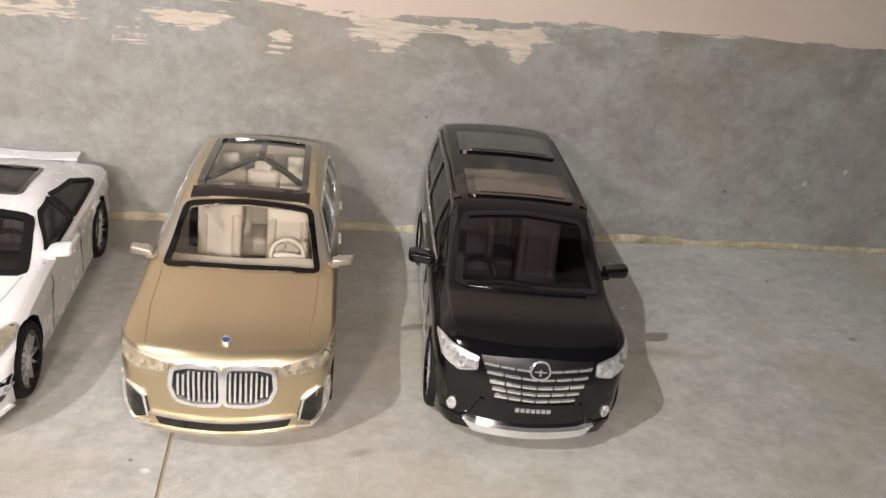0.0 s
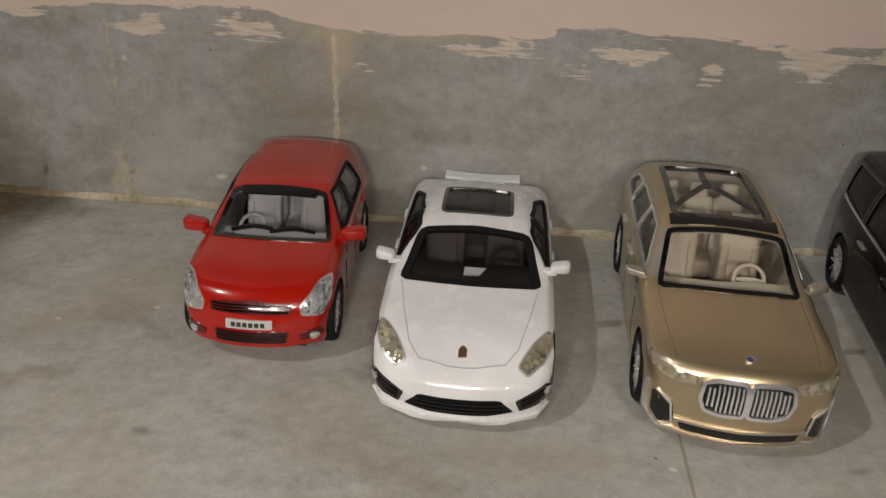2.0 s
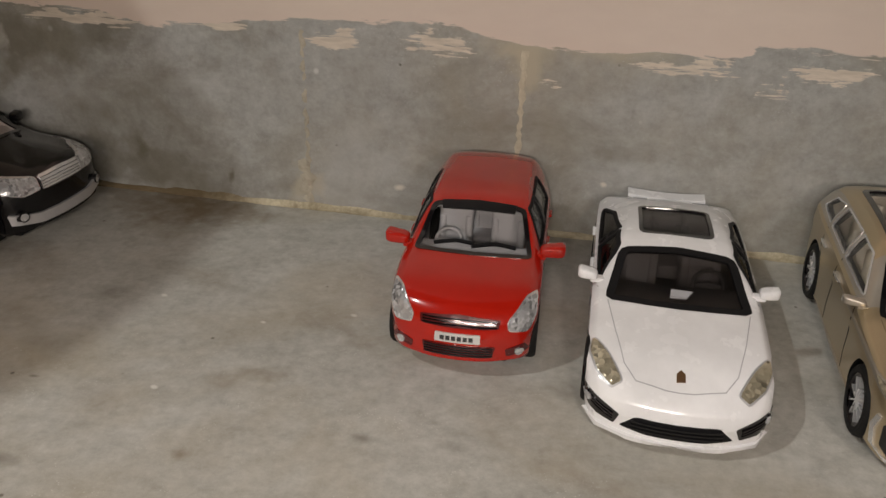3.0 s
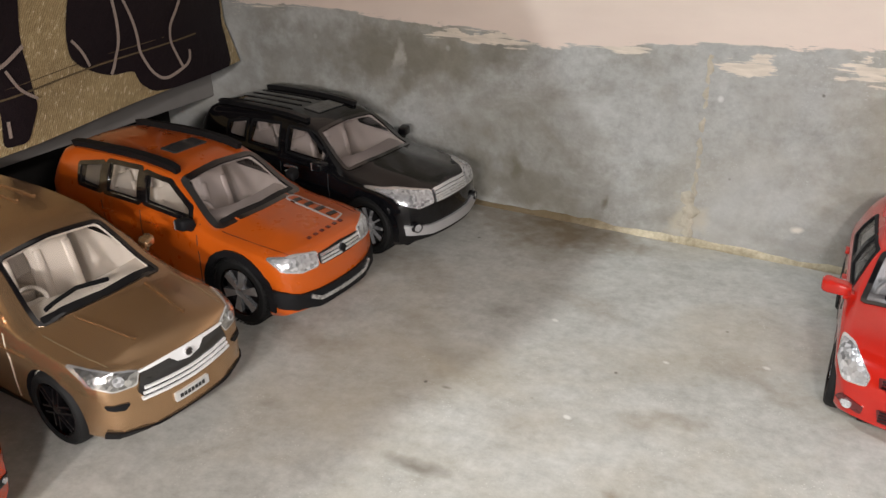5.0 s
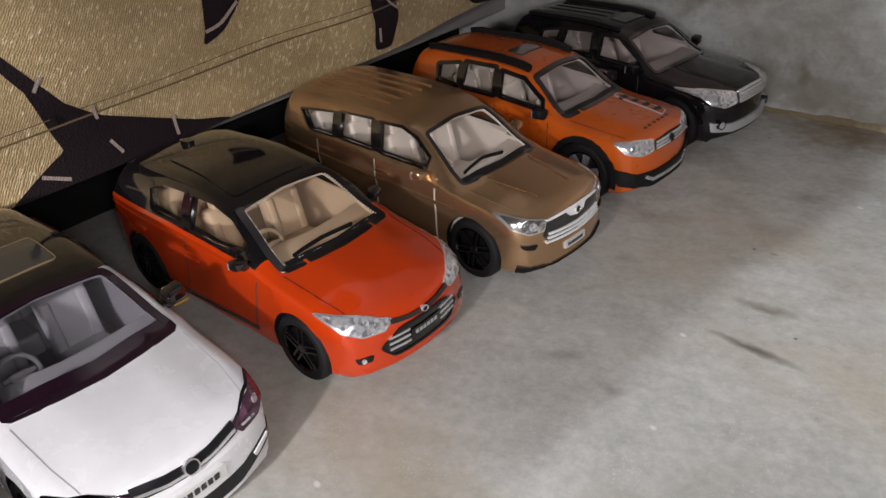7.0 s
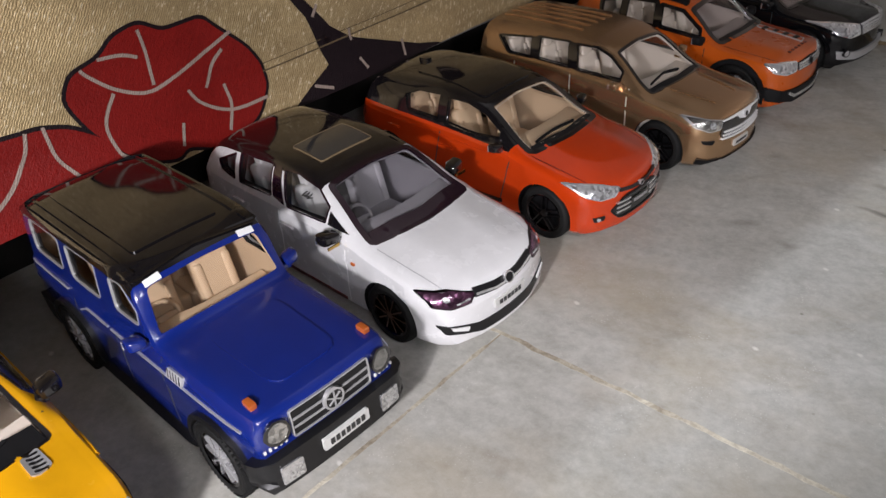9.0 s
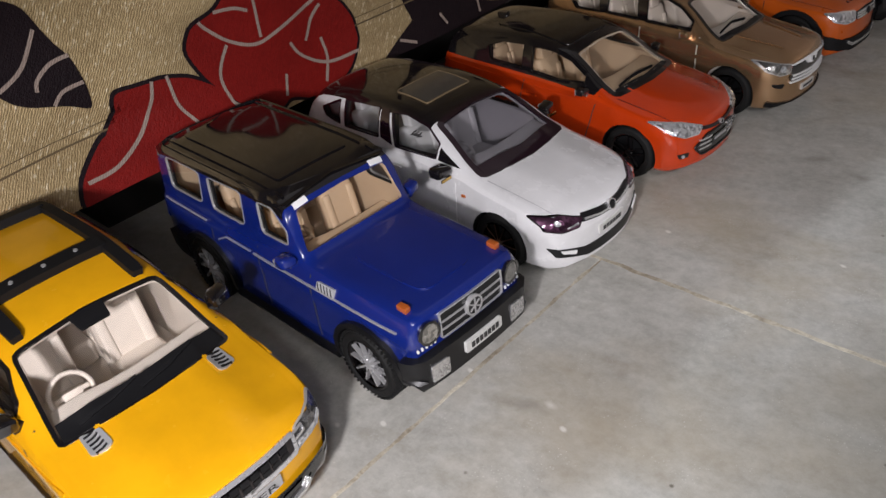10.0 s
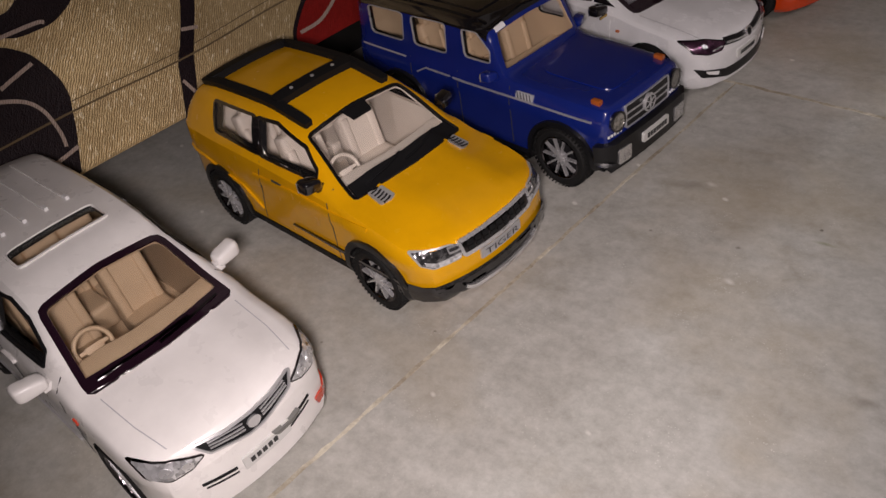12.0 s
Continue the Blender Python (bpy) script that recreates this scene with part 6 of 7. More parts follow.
g = car_red.wrap("grille", [rounded([(-.52, .49), (-.50, .432), (.50, .432), (.52, .49), (0, .515)], .1)], "front", DARK_RED, .0006)
for z in (.446, .462, .478):
    car_red.stroke("grille_bar", [(-.47, z), (0, z + .008), (.47, z)], .0004, "front", DARK_CHROME, .0011, parent=g)
car_red.plate(-.30, .28, .325, .390, PLATE, 6)
mo = car_red.wrap("bumper_mouth", [rounded([(-.48, .295), (-.44, .20), (.44, .20), (.48, .295)], .1)], "front", DARK_RED, .0004)
for k in range(4):
    car_red.stroke("mouth_slat", [(-.44, .215 + .022 * k), (.44, .215 + .022 * k)], .0004, "front", BLACK, .0009, parent=mo)
for f in (1, -1):
    fg = car_red.wrap("fog_recess", [rounded([(.62 * f, .205), (.60 * f, .265), (.84 * f, .30), (.90 * f, .235)], .2)], "front", DARK_RED, .0004)
    car_red.disc("fog_lamp", .77 * f, .245, .0014, "front", LENS, .0009, parent=fg)
car_red.wiper([(-.55, .735), (-.25, .752), (.0, .742)])
car_red.wiper([(-.02, .728), (.3, .752), (.58, .742)])
car_red.door_mirror(.345, .695, P_RED, (5.0, 9.4, 5.8))
car_red.seams(DARK_SEAM, [(.36, .37), (.568, .575), (.77, .72)], .17, .68, handle=P_RED, handles=((.50, .575), (.70, .60)))

# ---- black off-roader, next to the wall
sp = base([(0, .46), (.006, .54), (.02, .578), (.05, .60), (.13, .627), (.245, .658), (.272, .675), (.43, .925), (.50, .97), (.62, .99), (.85, .98), (.93, .95), (.96, .86), (.985, .66), (1, .55)],
          [(0, .58), (.3, .65), (.7, .70), (1, .71)], [(0, .8), (.3, .82), (.44, .72), (.9, .70), (1, .7)], .272, (.43, .94), .96, (.18, .79), 13.5, plan=FULL, bow_front=.045, ridge=.012)
sp["windscreen"] = (screen(.75, .615, .688, .905, .014), None)
sp["windows"] = [rounded([(.515, .725), (.526, .915), (.455, .905), (.36, .755), (.36, .70)], .05), rounded([(.55, .725), (.565, .925), (.69, .91), (.69, .73)], .05), rounded([(.71, .735), (.715, .90), (.80, .86), (.80, .75)], .05)]
car_black_suv = Car("black_suv_model", facing_right(-.3005, .361, 147.5, -6.5), 147.5, 60, 55, sp, P_BLACK, "glossy black model off-roader parked near the wall", cabin=CREAM)
car_black_suv.glazing(pane=GLASS_MID, ws_trim=GLOSS_BLACK, ws_w=.0016)
car_black_suv.wheels("split", RIM, tread=True)
car_black_suv.cabin_kit(CREAM, rows=3)
g = car_black_suv.wrap("grille", [rounded([(-.42, .565), (-.40, .45), (.40, .45), (.42, .565), (0, .585)], .08)], "front", DARK_CHROME, .0006)
for k in range(5):
    car_black_suv.stroke("grille_bar", [(-.38, .468 + .021 * k), (0, .472 + .022 * k), (.38, .468 + .021 * k)], .0009, "front", CHROME, .0012, parent=g)
lamps(car_black_suv, "headlamp", rounded([(-.44, .56), (-.43, .465), (-.70, .455), (-.90, .50), (-.95, .585), (-.75, .585)], .14), "front", LENS, .0006, CHROME)
bp = car_black_suv.wrap("bumper_guard", [rounded([(-.90, .325), (-.88, .24), (-.5, .198), (.5, .198), (.88, .24), (.90, .325), (.5, .280), (-.5, .280)], .06)], "front", SILVER, .0012)
for f in (1, -1):
    car_black_suv.disc("fog_lamp", .76 * f, .295, .0018, "front", LENS, .0018, ring_mat=BLACK, parent=bp)
car_black_suv.wrap("sunroof_pane", [rect(.50, .57, -.20, .42, .05)], "top", GREY_PANE, .0005)
for y in (-.56, .56):
    car_black_suv.wrap("roof_rail", [rounded([(.48, y - .05), (.90, y - .05), (.90, y + .05), (.48, y + .05)], .1)], "top", BLACK, .0022)
for k in range(4):
    car_black_suv.stroke("roof_rib", [(.60, -.33 + .22 * k), (.88, -.33 + .22 * k)], .0006, "top", BLACK, .0004)
car_black_suv.door_mirror(.345, .685, P_BLACK, (5, 6.5, 5.4))
car_black_suv.arch_flares(P_BLACK, .0022, .0007)
car_black_suv.sill(CHROME, .115, .135)
car_black_suv.seams(DARK_SEAM, [(.33, .33), (.535, .54), (.70, .68)], .17, .69, handle=CHROME, handles=((.46, .60), (.64, .60)))

# ---- orange SUV
shape_orange = dict(sp, wheel_r=14.0, wheels=(.195, .79))
shape_orange["windows"] = [rounded([(.532, .732), (.548, .915), (.455, .885), (.37, .75), (.36, .695)], .05), rounded([(.553, .725), (.568, .93), (.705, .925), (.697, .735)], .05), rounded([(.715, .735), (.725, .91), (.82, .87), (.81, .75)], .05)]
car_orange = Car("orange_suv_model", facing_right(-.3095, .2865, 146, -2.8), 146, 58.5, 56.5, shape_orange, P_ORANGE, "orange model SUV with black window pillars and roof rails", cabin=CREAM)
car_orange.glazing(pane=GLASS_MID, side_pane=GLASS, ws_trim=GLOSS_BLACK, ws_w=.0026, trim=GLOSS_BLACK, trim_w=.0014)
car_orange.pillars(GLOSS_BLACK)
car_orange.wheels("star", CHROME, spokes=6, tread=True)
car_orange.cabin_kit(CREAM)
g = car_orange.wrap("grille", [rounded([(-.42, .535), (-.40, .455), (.40, .455), (.42, .535), (0, .55)], .08)], "front", MATT, .0005)
for k in range(3):
    car_orange.stroke("grille_bar", [(-.39, .472 + .025 * k), (0, .476 + .026 * k), (.39, .472 + .025 * k)], .0010, "front", CHROME, .0012, parent=g)
car_orange.wrap("badge", [[(-.06, .50), (0, .465), (.06, .50), (0, .535)]], "front", MATT, .0018)
lamps(car_orange, "headlamp", rounded([(-.43, .545), (-.45, .46), (-.70, .455), (-.90, .49), (-.93, .555), (-.70, .56)], .15), "front", LENS, .0006, CHROME)
for k in range(6):
    y = -.33 + .13 * k
    car_orange.wrap("bonnet_letter_bar", [rect(.050, .060, y, y + .055)], "top", DARK_RED, .0004, .0003)
sc = car_orange.wrap("bonnet_decal", [rounded([(.255, .38), (.255, .60), (.075, .52), (.065, .30)], .1)], "top", P_ORANGE, .0003)
car_orange.stroke("decal_edge", rounded([(.255, .38), (.255, .60), (.075, .52), (.065, .30)], .1), .0005, "top", SILVER, .0006, parent=sc, closed=True)
for k in range(4):
    a = .09 + .042 * k
    car_orange.wrap("decal_louvre", [[(a, .35), (a + .017, .36), (a + .015, .52), (a - .002, .50)]], "top", DARK_CHROME, .0006, parent=sc)
car_orange.wrap("bumper_guard", [rounded([(-.97, .350), (-.93, .21), (-.5, .165), (.5, .165), (.93, .21), (.97, .350), (.74, .298), (.45, .286), (-.45, .286), (-.74, .298)], .06)], "front", MATT, .0011)
car_orange.stroke("skid_bar", [(-.60, .262), (-.46, .222), (.46, .222), (.60, .262)], .0016, "front", SILVER_MESH, .0017)
car_orange.arch_flares(MATT, .0026, .0010)
car_orange.sill(MATT, .10, .22)
for side in (-1, 1):
    car_orange.stroke("side_stripe", [(.32, .245), (.66, .245)], .0006, "side", CHROME, .0010, side)
for y in (-.575, .575):
    car_orange.wrap("roof_rail", [rounded([(.455, y - .075), (.90, y - .05), (.90, y + .05), (.455, y + .045)], .15)], "top", MATT, .0026)
car_orange.wrap("sunroof", [rect(.545, .605, -.22, .36, .05)], "top", GREY_PANE, .0004)
car_orange.ring("sunroof_frame", rect(.545, .605, -.22, .36, .05), .0004, "top", DARK_SEAM, .0004)
car_orange.wrap("scuttle", [[(-0.72, 0.686), (-0.36, 0.674), (0, 0.670), (0.36, 0.674), (0.72, 0.686), (0.70, 0.706), (0, 0.692), (-0.70, 0.706)]], "screen", BLACK, .0003)
car_orange.door_mirror(.345, .675, MATT, (5, 6.0, 5.6))
car_orange.seams(DARK_SEAM, [(.325, .335), (.545, .555), (.71, .69)], .20, .67, handle=P_ORANGE, handles=((.475, .575), (.65, .585)))

car_orange.bonnet(DARK_RED)

# ---- bronze people carrier
shape_van = base([(0, .44), (.006, .515), (.02, .56), (.055, .588), (.11, .612), (.20, .642), (.228, .66), (.40, .92), (.48, .975), (.62, 1.0), (.85, .99), (.93, .96), (.965, .86), (.985, .66), (1, .55)],
           [(0, .56), (.25, .63), (.7, .70), (1, .71)], [(0, .8), (.25, .82), (.42, .72), (.9, .72), (1, .7)], .228, (.41, .95), .965, (.185, .79), 13.0, plan=FULL, bow_front=.045, ridge=.016)
shape_van["windscreen"] = (screen(.745, .61, .672, .895, .014), None)
shape_van["windows"] = [rounded([(.514, .720), (.534, .912), (.455, .915), (.40, .865), (.345, .77), (.345, .71)], .05), rounded([(.536, .725), (.556, .92), (.69, .905), (.678, .73)], .05), rounded([(.700, .728), (.712, .890), (.86, .845), (.805, .72)], .05)]
car_bronze = Car("bronze_van_model", facing_right(-.3095, .204, 157.5, -3.8), 157.5, 59, 58, shape_van, P_BRONZE, "bronze model people carrier with black wheels", cabin=CREAM)
car_bronze.glazing(ws_trim=GLOSS_BLACK, ws_w=.0012, trim=GLOSS_BLACK)
car_bronze.pillars(GLOSS_BLACK)
car_bronze.wheels("twin", GLOSS_BLACK, spokes=6)
car_bronze.cabin_kit(CREAM, rows=3)
o = rounded([(-.52, .505), (-.60, .40), (-.52, .335), (.50, .335), (.58, .40), (.52, .505), (.20, .512), (0, .512), (-.20, .512)], .06)
g = car_bronze.wrap("grille", [o], "front", GLOSS_BLACK, .0006)
car_bronze.wrap("grille_crown", [[(-.54, .508), (-.20, .518), (0, .518), (.20, .518), (.54, .508), (.54, .498), (.22, .503), (.14, .466), (0, .452), (-.14, .466), (-.22, .503), (-.54, .498)]], "front", STICKER, .0012, parent=g)
for k in range(3):
    car_bronze.stroke("grille_bar", [(-.57 + .02 * k, .352 + .030 * k), (0, .342 + .030 * k), (.57 - .02 * k, .352 + .030 * k)], .0008, "front", STICKER, .0013, parent=g)
bd = car_bronze.disc("badge", 0, .486, .0012, "front", DARK_CHROME, .0018, ratio=.8, ring_mat=CHROME)
car_bronze.plate(-.24, .20, .232, .286, PLATE, 7)
lamps(car_bronze, "headlamp", rounded([(-.55, .505), (-.60, .445), (-.80, .445), (-.93, .485), (-.94, .555), (-.75, .530)], .12), "front", LENS_SMOKE, .0006, CHROME)
lamps(car_bronze, "lamp_bulb", [(-.74 + .05 * math.cos(.7 * i), .488 + .026 * math.sin(.7 * i)) for i in range(9)], "front", LENS, .0009)
pair(car_bronze, "fog_recess", rounded([(-.68, .352), (-.74, .318), (-.87, .340), (-.89, .368)], .2), "front", MATT, .0005)
car_bronze.wrap("front_lip", [rounded([(-.90, .16), (-.5, .12), (.5, .12), (.90, .16), (.90, .20), (.5, .165), (-.5, .165), (-.90, .20)], .06)], "front", MATT, .0009)
for k in range(5):
    car_bronze.stroke("roof_rib", [(.56, -.44 + .22 * k), (.90, -.42 + .21 * k)], .0011, "top", P_BRONZE, .0007)
for y in (-.36, .36):
    car_bronze.stroke("bonnet_crease", [(.07, y * .9), (.21, y * 1.25)], .0009, "top", P_BRONZE, .0005)
car_bronze.seams(WORN_SEAM, [(.305, .31), (.53, .533), (.772, .776)], .19, .66, .0007, handle=P_BRONZE, handles=((.47, .575), (.70, .595)))
car_bronze.door_mirror(.34, .675, P_BRONZE, (4.6, 5.6, 4.6))
car_bronze.sill(MATT, .10, .155)
car_bronze.wrap("scuttle", [[(-0.72, 0.670), (-0.36, 0.658), (0, 0.654), (0.36, 0.658), (0.72, 0.670), (0.70, 0.692), (0, 0.676), (-0.70, 0.692)]], "screen", BLACK, .0003)
car_bronze.wiper([(-.60, .705), (-.2, .718), (.15, .700)])
for side in (-1, 1):
    car_bronze.stroke("body_crease", [(.25, .50), (.55, .52), (.92, .56)], .0008, "side", P_BRONZE, .0004, side)

car_bronze.bonnet(GOLD_SEAM)

# ---- vermilion hatchback with a black roof
hat = base([(0, .40), (.006, .47), (.02, .525), (.055, .565), (.12, .612), (.235, .668), (.262, .688), (.44, .93), (.52, .975), (.62, 1.0), (.82, .975), (.90, .94), (.94, .85), (.975, .66), (1, .55)],
           [(0, .58), (.3, .66), (.7, .71), (1, .72)], [(0, .8), (.28, .82), (.46, .72), (.85, .68), (1, .7)], .262, (.445, .94), .95, (.19, .815), 12.8, plan=FULL, bow_front=.050, ridge=.010)
hat["windscreen"] = (screen(.735, .61, .690, .914, .022), None)
hat["windows"] = [rounded([(.566, .735), (.582, .927), (.50, .92), (.43, .872), (.365, .78), (.36, .728), (.46, .715)], .05), rounded([(.588, .742), (.604, .930), (.70, .915), (.752, .865), (.730, .750)], .05)]
car_vermilion = Car("vermilion_hatchback_model", facing_right(-.3195, .123, 154, -1.5), 154, 62.5, 55.5, hat, P_VERMILION, "vermilion model hatchback with a glossy black roof", roof_mat=GLOSS_BLACK, pillar_mat=GLOSS_BLACK, cabin=BEIGE)
car_vermilion.glazing(ws_trim=GLOSS_BLACK, ws_w=.0026, trim=GLOSS_BLACK)
car_vermilion.pillars(GLOSS_BLACK)
car_vermilion.wheels("twin", GLOSS_BLACK)
car_vermilion.cabin_kit(BEIGE)
for a, b in dashes([(u * car_vermilion.W, v * car_vermilion.H * car_vermilion.slope) for u, v in offset_poly(hat["windscreen"][0], -.012)], 110, .38):
    k = car_vermilion.H * car_vermilion.slope
    car_vermilion.stroke("pane_stitch", [(a.x / car_vermilion.W, a.y / k), (b.x / car_vermilion.W, b.y / k)], .00035, "screen", WORN_SEAM, .0003)
car_vermilion.wrap("roof_pane", [rounded([(.47, -.56), (.47, .56), (.78, .44), (.78, -.44)], .1)], "top", GLOSS_BLACK, .0006)
lamps(car_vermilion, "headlamp", rounded([(-.42, .478), (-.52, .432), (-.76, .440), (-.90, .478), (-.955, .552), (-.66, .525)], .12), "front", LENS, .0006, CHROME)
car_vermilion.stroke("bonnet_trim", [(-.42, .462), (-.2, .442), (0, .434), (.2, .442), (.42, .462)], .0015, "front", DARK_CHROME, .0010)
car_vermilion.disc("badge", 0, .437, .0011, "front", DARK_CHROME, .0016, ratio=.7, ring_mat=SILVER)
g = car_vermilion.wrap("grille", [rounded([(-.34, .395), (-.58, .315), (-.44, .235), (.44, .235), (.58, .315), (.34, .395)], .14)], "front", MESH, .0004)
car_vermilion.ring("grille_frame", rounded([(-.34, .395), (-.58, .315), (-.44, .235), (.44, .235), (.58, .315), (.34, .395)], .14), .0007, "front", BLACK, .0008, parent=g)
for z in (.285, .325, .365):
    for f in (1, -1):
        car_vermilion.stroke("grille_bar", [(.24 * f, z), (.50 * f, z + .003)], .0008, "front", CHROME, .0010, parent=g)
car_vermilion.plate(-.22, .24, .290, .350, MESH, 6, ink=SILVER)
for f in (1, -1):
    fg = car_vermilion.wrap("fog_recess", [rounded([(.68 * f, .295), (.70 * f, .255), (.84 * f, .26), (.86 * f, .30)], .15)], "front", BLACK, .0004)
    car_vermilion.disc("fog_lamp", .79 * f, .277, .0008, "front", LENS, .0008, parent=fg)
car_vermilion.seams(DARK_SEAM, [(.302, .355), (.58, .63)], .18, .66, .0005, handle=P_VERMILION, handles=((.53, .525), (.76, .56)))
car_vermilion.door_mirror(.345, .685, GLOSS_BLACK, (4.2, 5.6, 4.2))
for side in (-1, 1):
    car_vermilion.stroke("side_moulding", [(.345, .205), (.55, .19), (.74, .175)], .0016, "side", GLOSS_BLACK, .0007, side)
    car_vermilion.stroke("body_crease", [(.33, .60), (.60, .63), (.95, .66)], .0008, "side", P_VERMILION, .0004, side)
car_vermilion.wrap("roof_fin", [rounded([(.80, -.05), (.80, .05), (.84, .06), (.84, -.06)], .2)], "top", GLOSS_BLACK, .0018)
car_vermilion.wrap("scuttle", [[(-0.70, 0.688), (-0.350, 0.672), (0, 0.666), (0.350, 0.672), (0.70, 0.688), (0.690, 0.705), (0, 0.688), (-0.690, 0.705)]], "screen", BLACK, .0003)
car_vermilion.wiper([(-.55, .708), (-.15, .712), (.3, .703)])

car_vermilion.bonnet(DARK_RED)

# ---- white hatchback with a dark roof
shape_white = dict(hat, wheel_r=12.6, wheels=(.20, .81))
shape_white["windows"] = [rounded([(.555, .715), (.590, .935), (.54, .94), (.46, .90), (.41, .82), (.41, .725)], .05), rounded([(.622, .742), (.640, .94), (.780, .912), (.758, .735)], .05), rounded([(.782, .742), (.802, .898), (.868, .815), (.845, .765)], .05)]
shape_white["windscreen"] = (screen(.775, .625, .700, .922, .026), None)
shape_white["ridge"] = .006
shape_white["low"] = [(0, .135), (.05, .105), (.15, .10), (.85, .10), (.94, .13), (1, .18)]
car_white_hatch = Car("white_hatchback_model", facing_right(-.3215, .0315, 159, -1.5), 159, 64.5, 55.5, shape_white, P_WHITE_DULL, "white model hatchback with a dark roof and smoked headlamps", roof_mat=GLOSS_BLACK, cabin=GREY_CABIN)
car_white_hatch.glazing(pane=GLASS_MID, ws_trim=PLUM_BLACK, ws_w=.0022, trim=PLUM_BLACK, trim_w=.0004, side_pane=GLASS)
car_white_hatch.wheels("split", BRONZE_CHROME)
car_white_hatch.cabin_kit(PALE_CABIN)
for side in (-1, 1):
    car_white_hatch.wrap("door_pillar", [[(.567, .715), (.613, .745), (.633, .942), (.602, .942)]], "side", PLUM_BLACK, .0003, side=side)
    car_white_hatch.wrap("mirror_corner", [[(.33, .70), (.40, .72), (.402, .80)]], "side", GLOSS_BLACK, .0003, side=side)
sr = car_white_hatch.wrap("sunroof", [rect(.525, .640, -.42, .42, .06)], "top", GREY_PANE, .0004)
car_white_hatch.ring("sunroof_frame", rect(.525, .640, -.42, .42, .06), .0003, "top", GOLD_SEAM, .0006, parent=sr)
lamps(car_white_hatch, "headlamp", rounded([(-.48, .482), (-.56, .432), (-.78, .432), (-.92, .458), (-.945, .535), (-.72, .525)], .05), "front", LENS_DARK, .0006, DARK_CHROME)
lamps(car_white_hatch, "lamp_bulb", rounded([(-.56, .452), (-.72, .446), (-.72, .456), (-.56, .464)], .1), "front", LENS, .0009)
lamps(car_white_hatch, "lamp_bulb", [(-.80 + .034 * math.cos(.7 * i), .492 + .016 * math.sin(.7 * i)) for i in range(9)], "front", LENS, .0009)
g = car_white_hatch.stroke("bonnet_trim", [(-.47, .480), (-.2, .462), (0, .456), (.2, .462), (.47, .480)], .0032, "front", BLACK, .0008)
car_white_hatch.stroke("trim_chrome", [(-.47, .470), (-.2, .450), (0, .444), (.2, .450), (.47, .470)], .0007, "front", CHROME, .0013, parent=g)
car_white_hatch.disc("badge", 0, .462, .0019, "front", BLACK, .0018, ratio=.75, ring_mat=CHROME)
car_white_hatch.plate(-.24, .28, .285, .365, PLATE, 6)
lo = car_white_hatch.wrap("bumper_intake", [rounded([(-.92, .315), (-.86, .24), (-.42, .165), (.42, .165), (.86, .24), (.92, .315), (.46, .245), (-.46, .245)], .06)], "front", BLACK, .0004)
for f in (1, -1):
    car_white_hatch.wrap("fog_lamp", [rounded([(.60 * f, .255), (.82 * f, .290), (.80 * f, .265), (.62 * f, .225)], .15)], "front", STICKER, .0009, parent=lo)
car_white_hatch.seams(STICKER, [(.332, .344), (.586, .60)], .17, .67, .0005, handle=P_WHITE_DULL, handles=((.53, .555), (.74, .575)))
for side in (-1, 1):
    car_white_hatch.stroke("side_sticker", [(.36, .16), (.60, .17), (.72, .18)], .0014, "side", DARK_RED, .0004, side)
    car_white_hatch.wrap("indicator", [rect(.30, .312, .515, .535)], "side", AMBER, .0006, .0004, .002, side)
car_white_hatch.wrap("scuttle", [[(-0.77, 0.694), (-0.385, 0.678), (0, 0.672), (0.385, 0.678), (0.77, 0.694), (0.735, 0.735), (0, 0.712), (-0.735, 0.735)]], "screen", PLUM_BLACK, .0003)
car_white_hatch.door_mirror(.36, .685, GLOSS_BLACK, (5.6, 8.0, 5.8))
for side in (-1, 1):
    p, n = car_white_hatch.cast("side", .36, .680, side)
    bm = bmesh.new()
    box(bm, p.x + .0030, p.y + side * .0052, p.z - .0012, .0006, .0056, .0013, .0002)
    part("mirror_stripe", bm, GOLD_FOIL, car_white_hatch.root)
for k, (u, v) in enumerate(((.475, .86), (.485, .865), (.495, .865))):
    car_white_hatch.stroke("window_scribble", [(u, v), (u + .012, v - .035), (u - .004, v - .02)], .0004, "side", INK, .0001)

car_white_hatch.bonnet(GREY_CABIN)

# ---- blue boxy off-roader
gsp = base([(0, .56), (.006, .60), (.02, .615), (.2, .635), (.33, .65), (.355, .665), (.41, .925), (.45, .965), (.6, .985), (.9, .985), (.965, .97), (.985, .93), (1, .60)],
           [(0, .55), (.3, .58), (.7, .60), (1, .60)], [(0, .9), (.3, .9), (.42, .84), (.9, .84), (1, .84)], .355, (.415, .975), .99, (.155, .80), 13.5, bow_front=.012, bow_glass=.004, bow_rear=.008, crown=.02,
           plan=[(0, .86), (.01, .90), (.04, .93), (.12, .95), (.3, .96), (.95, .96), (1, .93)], low=[(0, .20), (.06, .17), (.12, .12), (.85, .12), (.94, .16), (1, .2)], hood_edge=.90)
gsp["windscreen"] = (screen(.78, .70, .685, .895, .0, .1), None)
gsp["windows"] = [rounded([(.505, .72), (.515, .90), (.455, .905), (.405, .80), (.405, .72)], .15), rounded([(.58, .70), (.58, .91), (.73, .90), (.72, .70)], .14), rounded([(.77, .70), (.765, .905), (.93, .90), (.92, .70)], .14)]
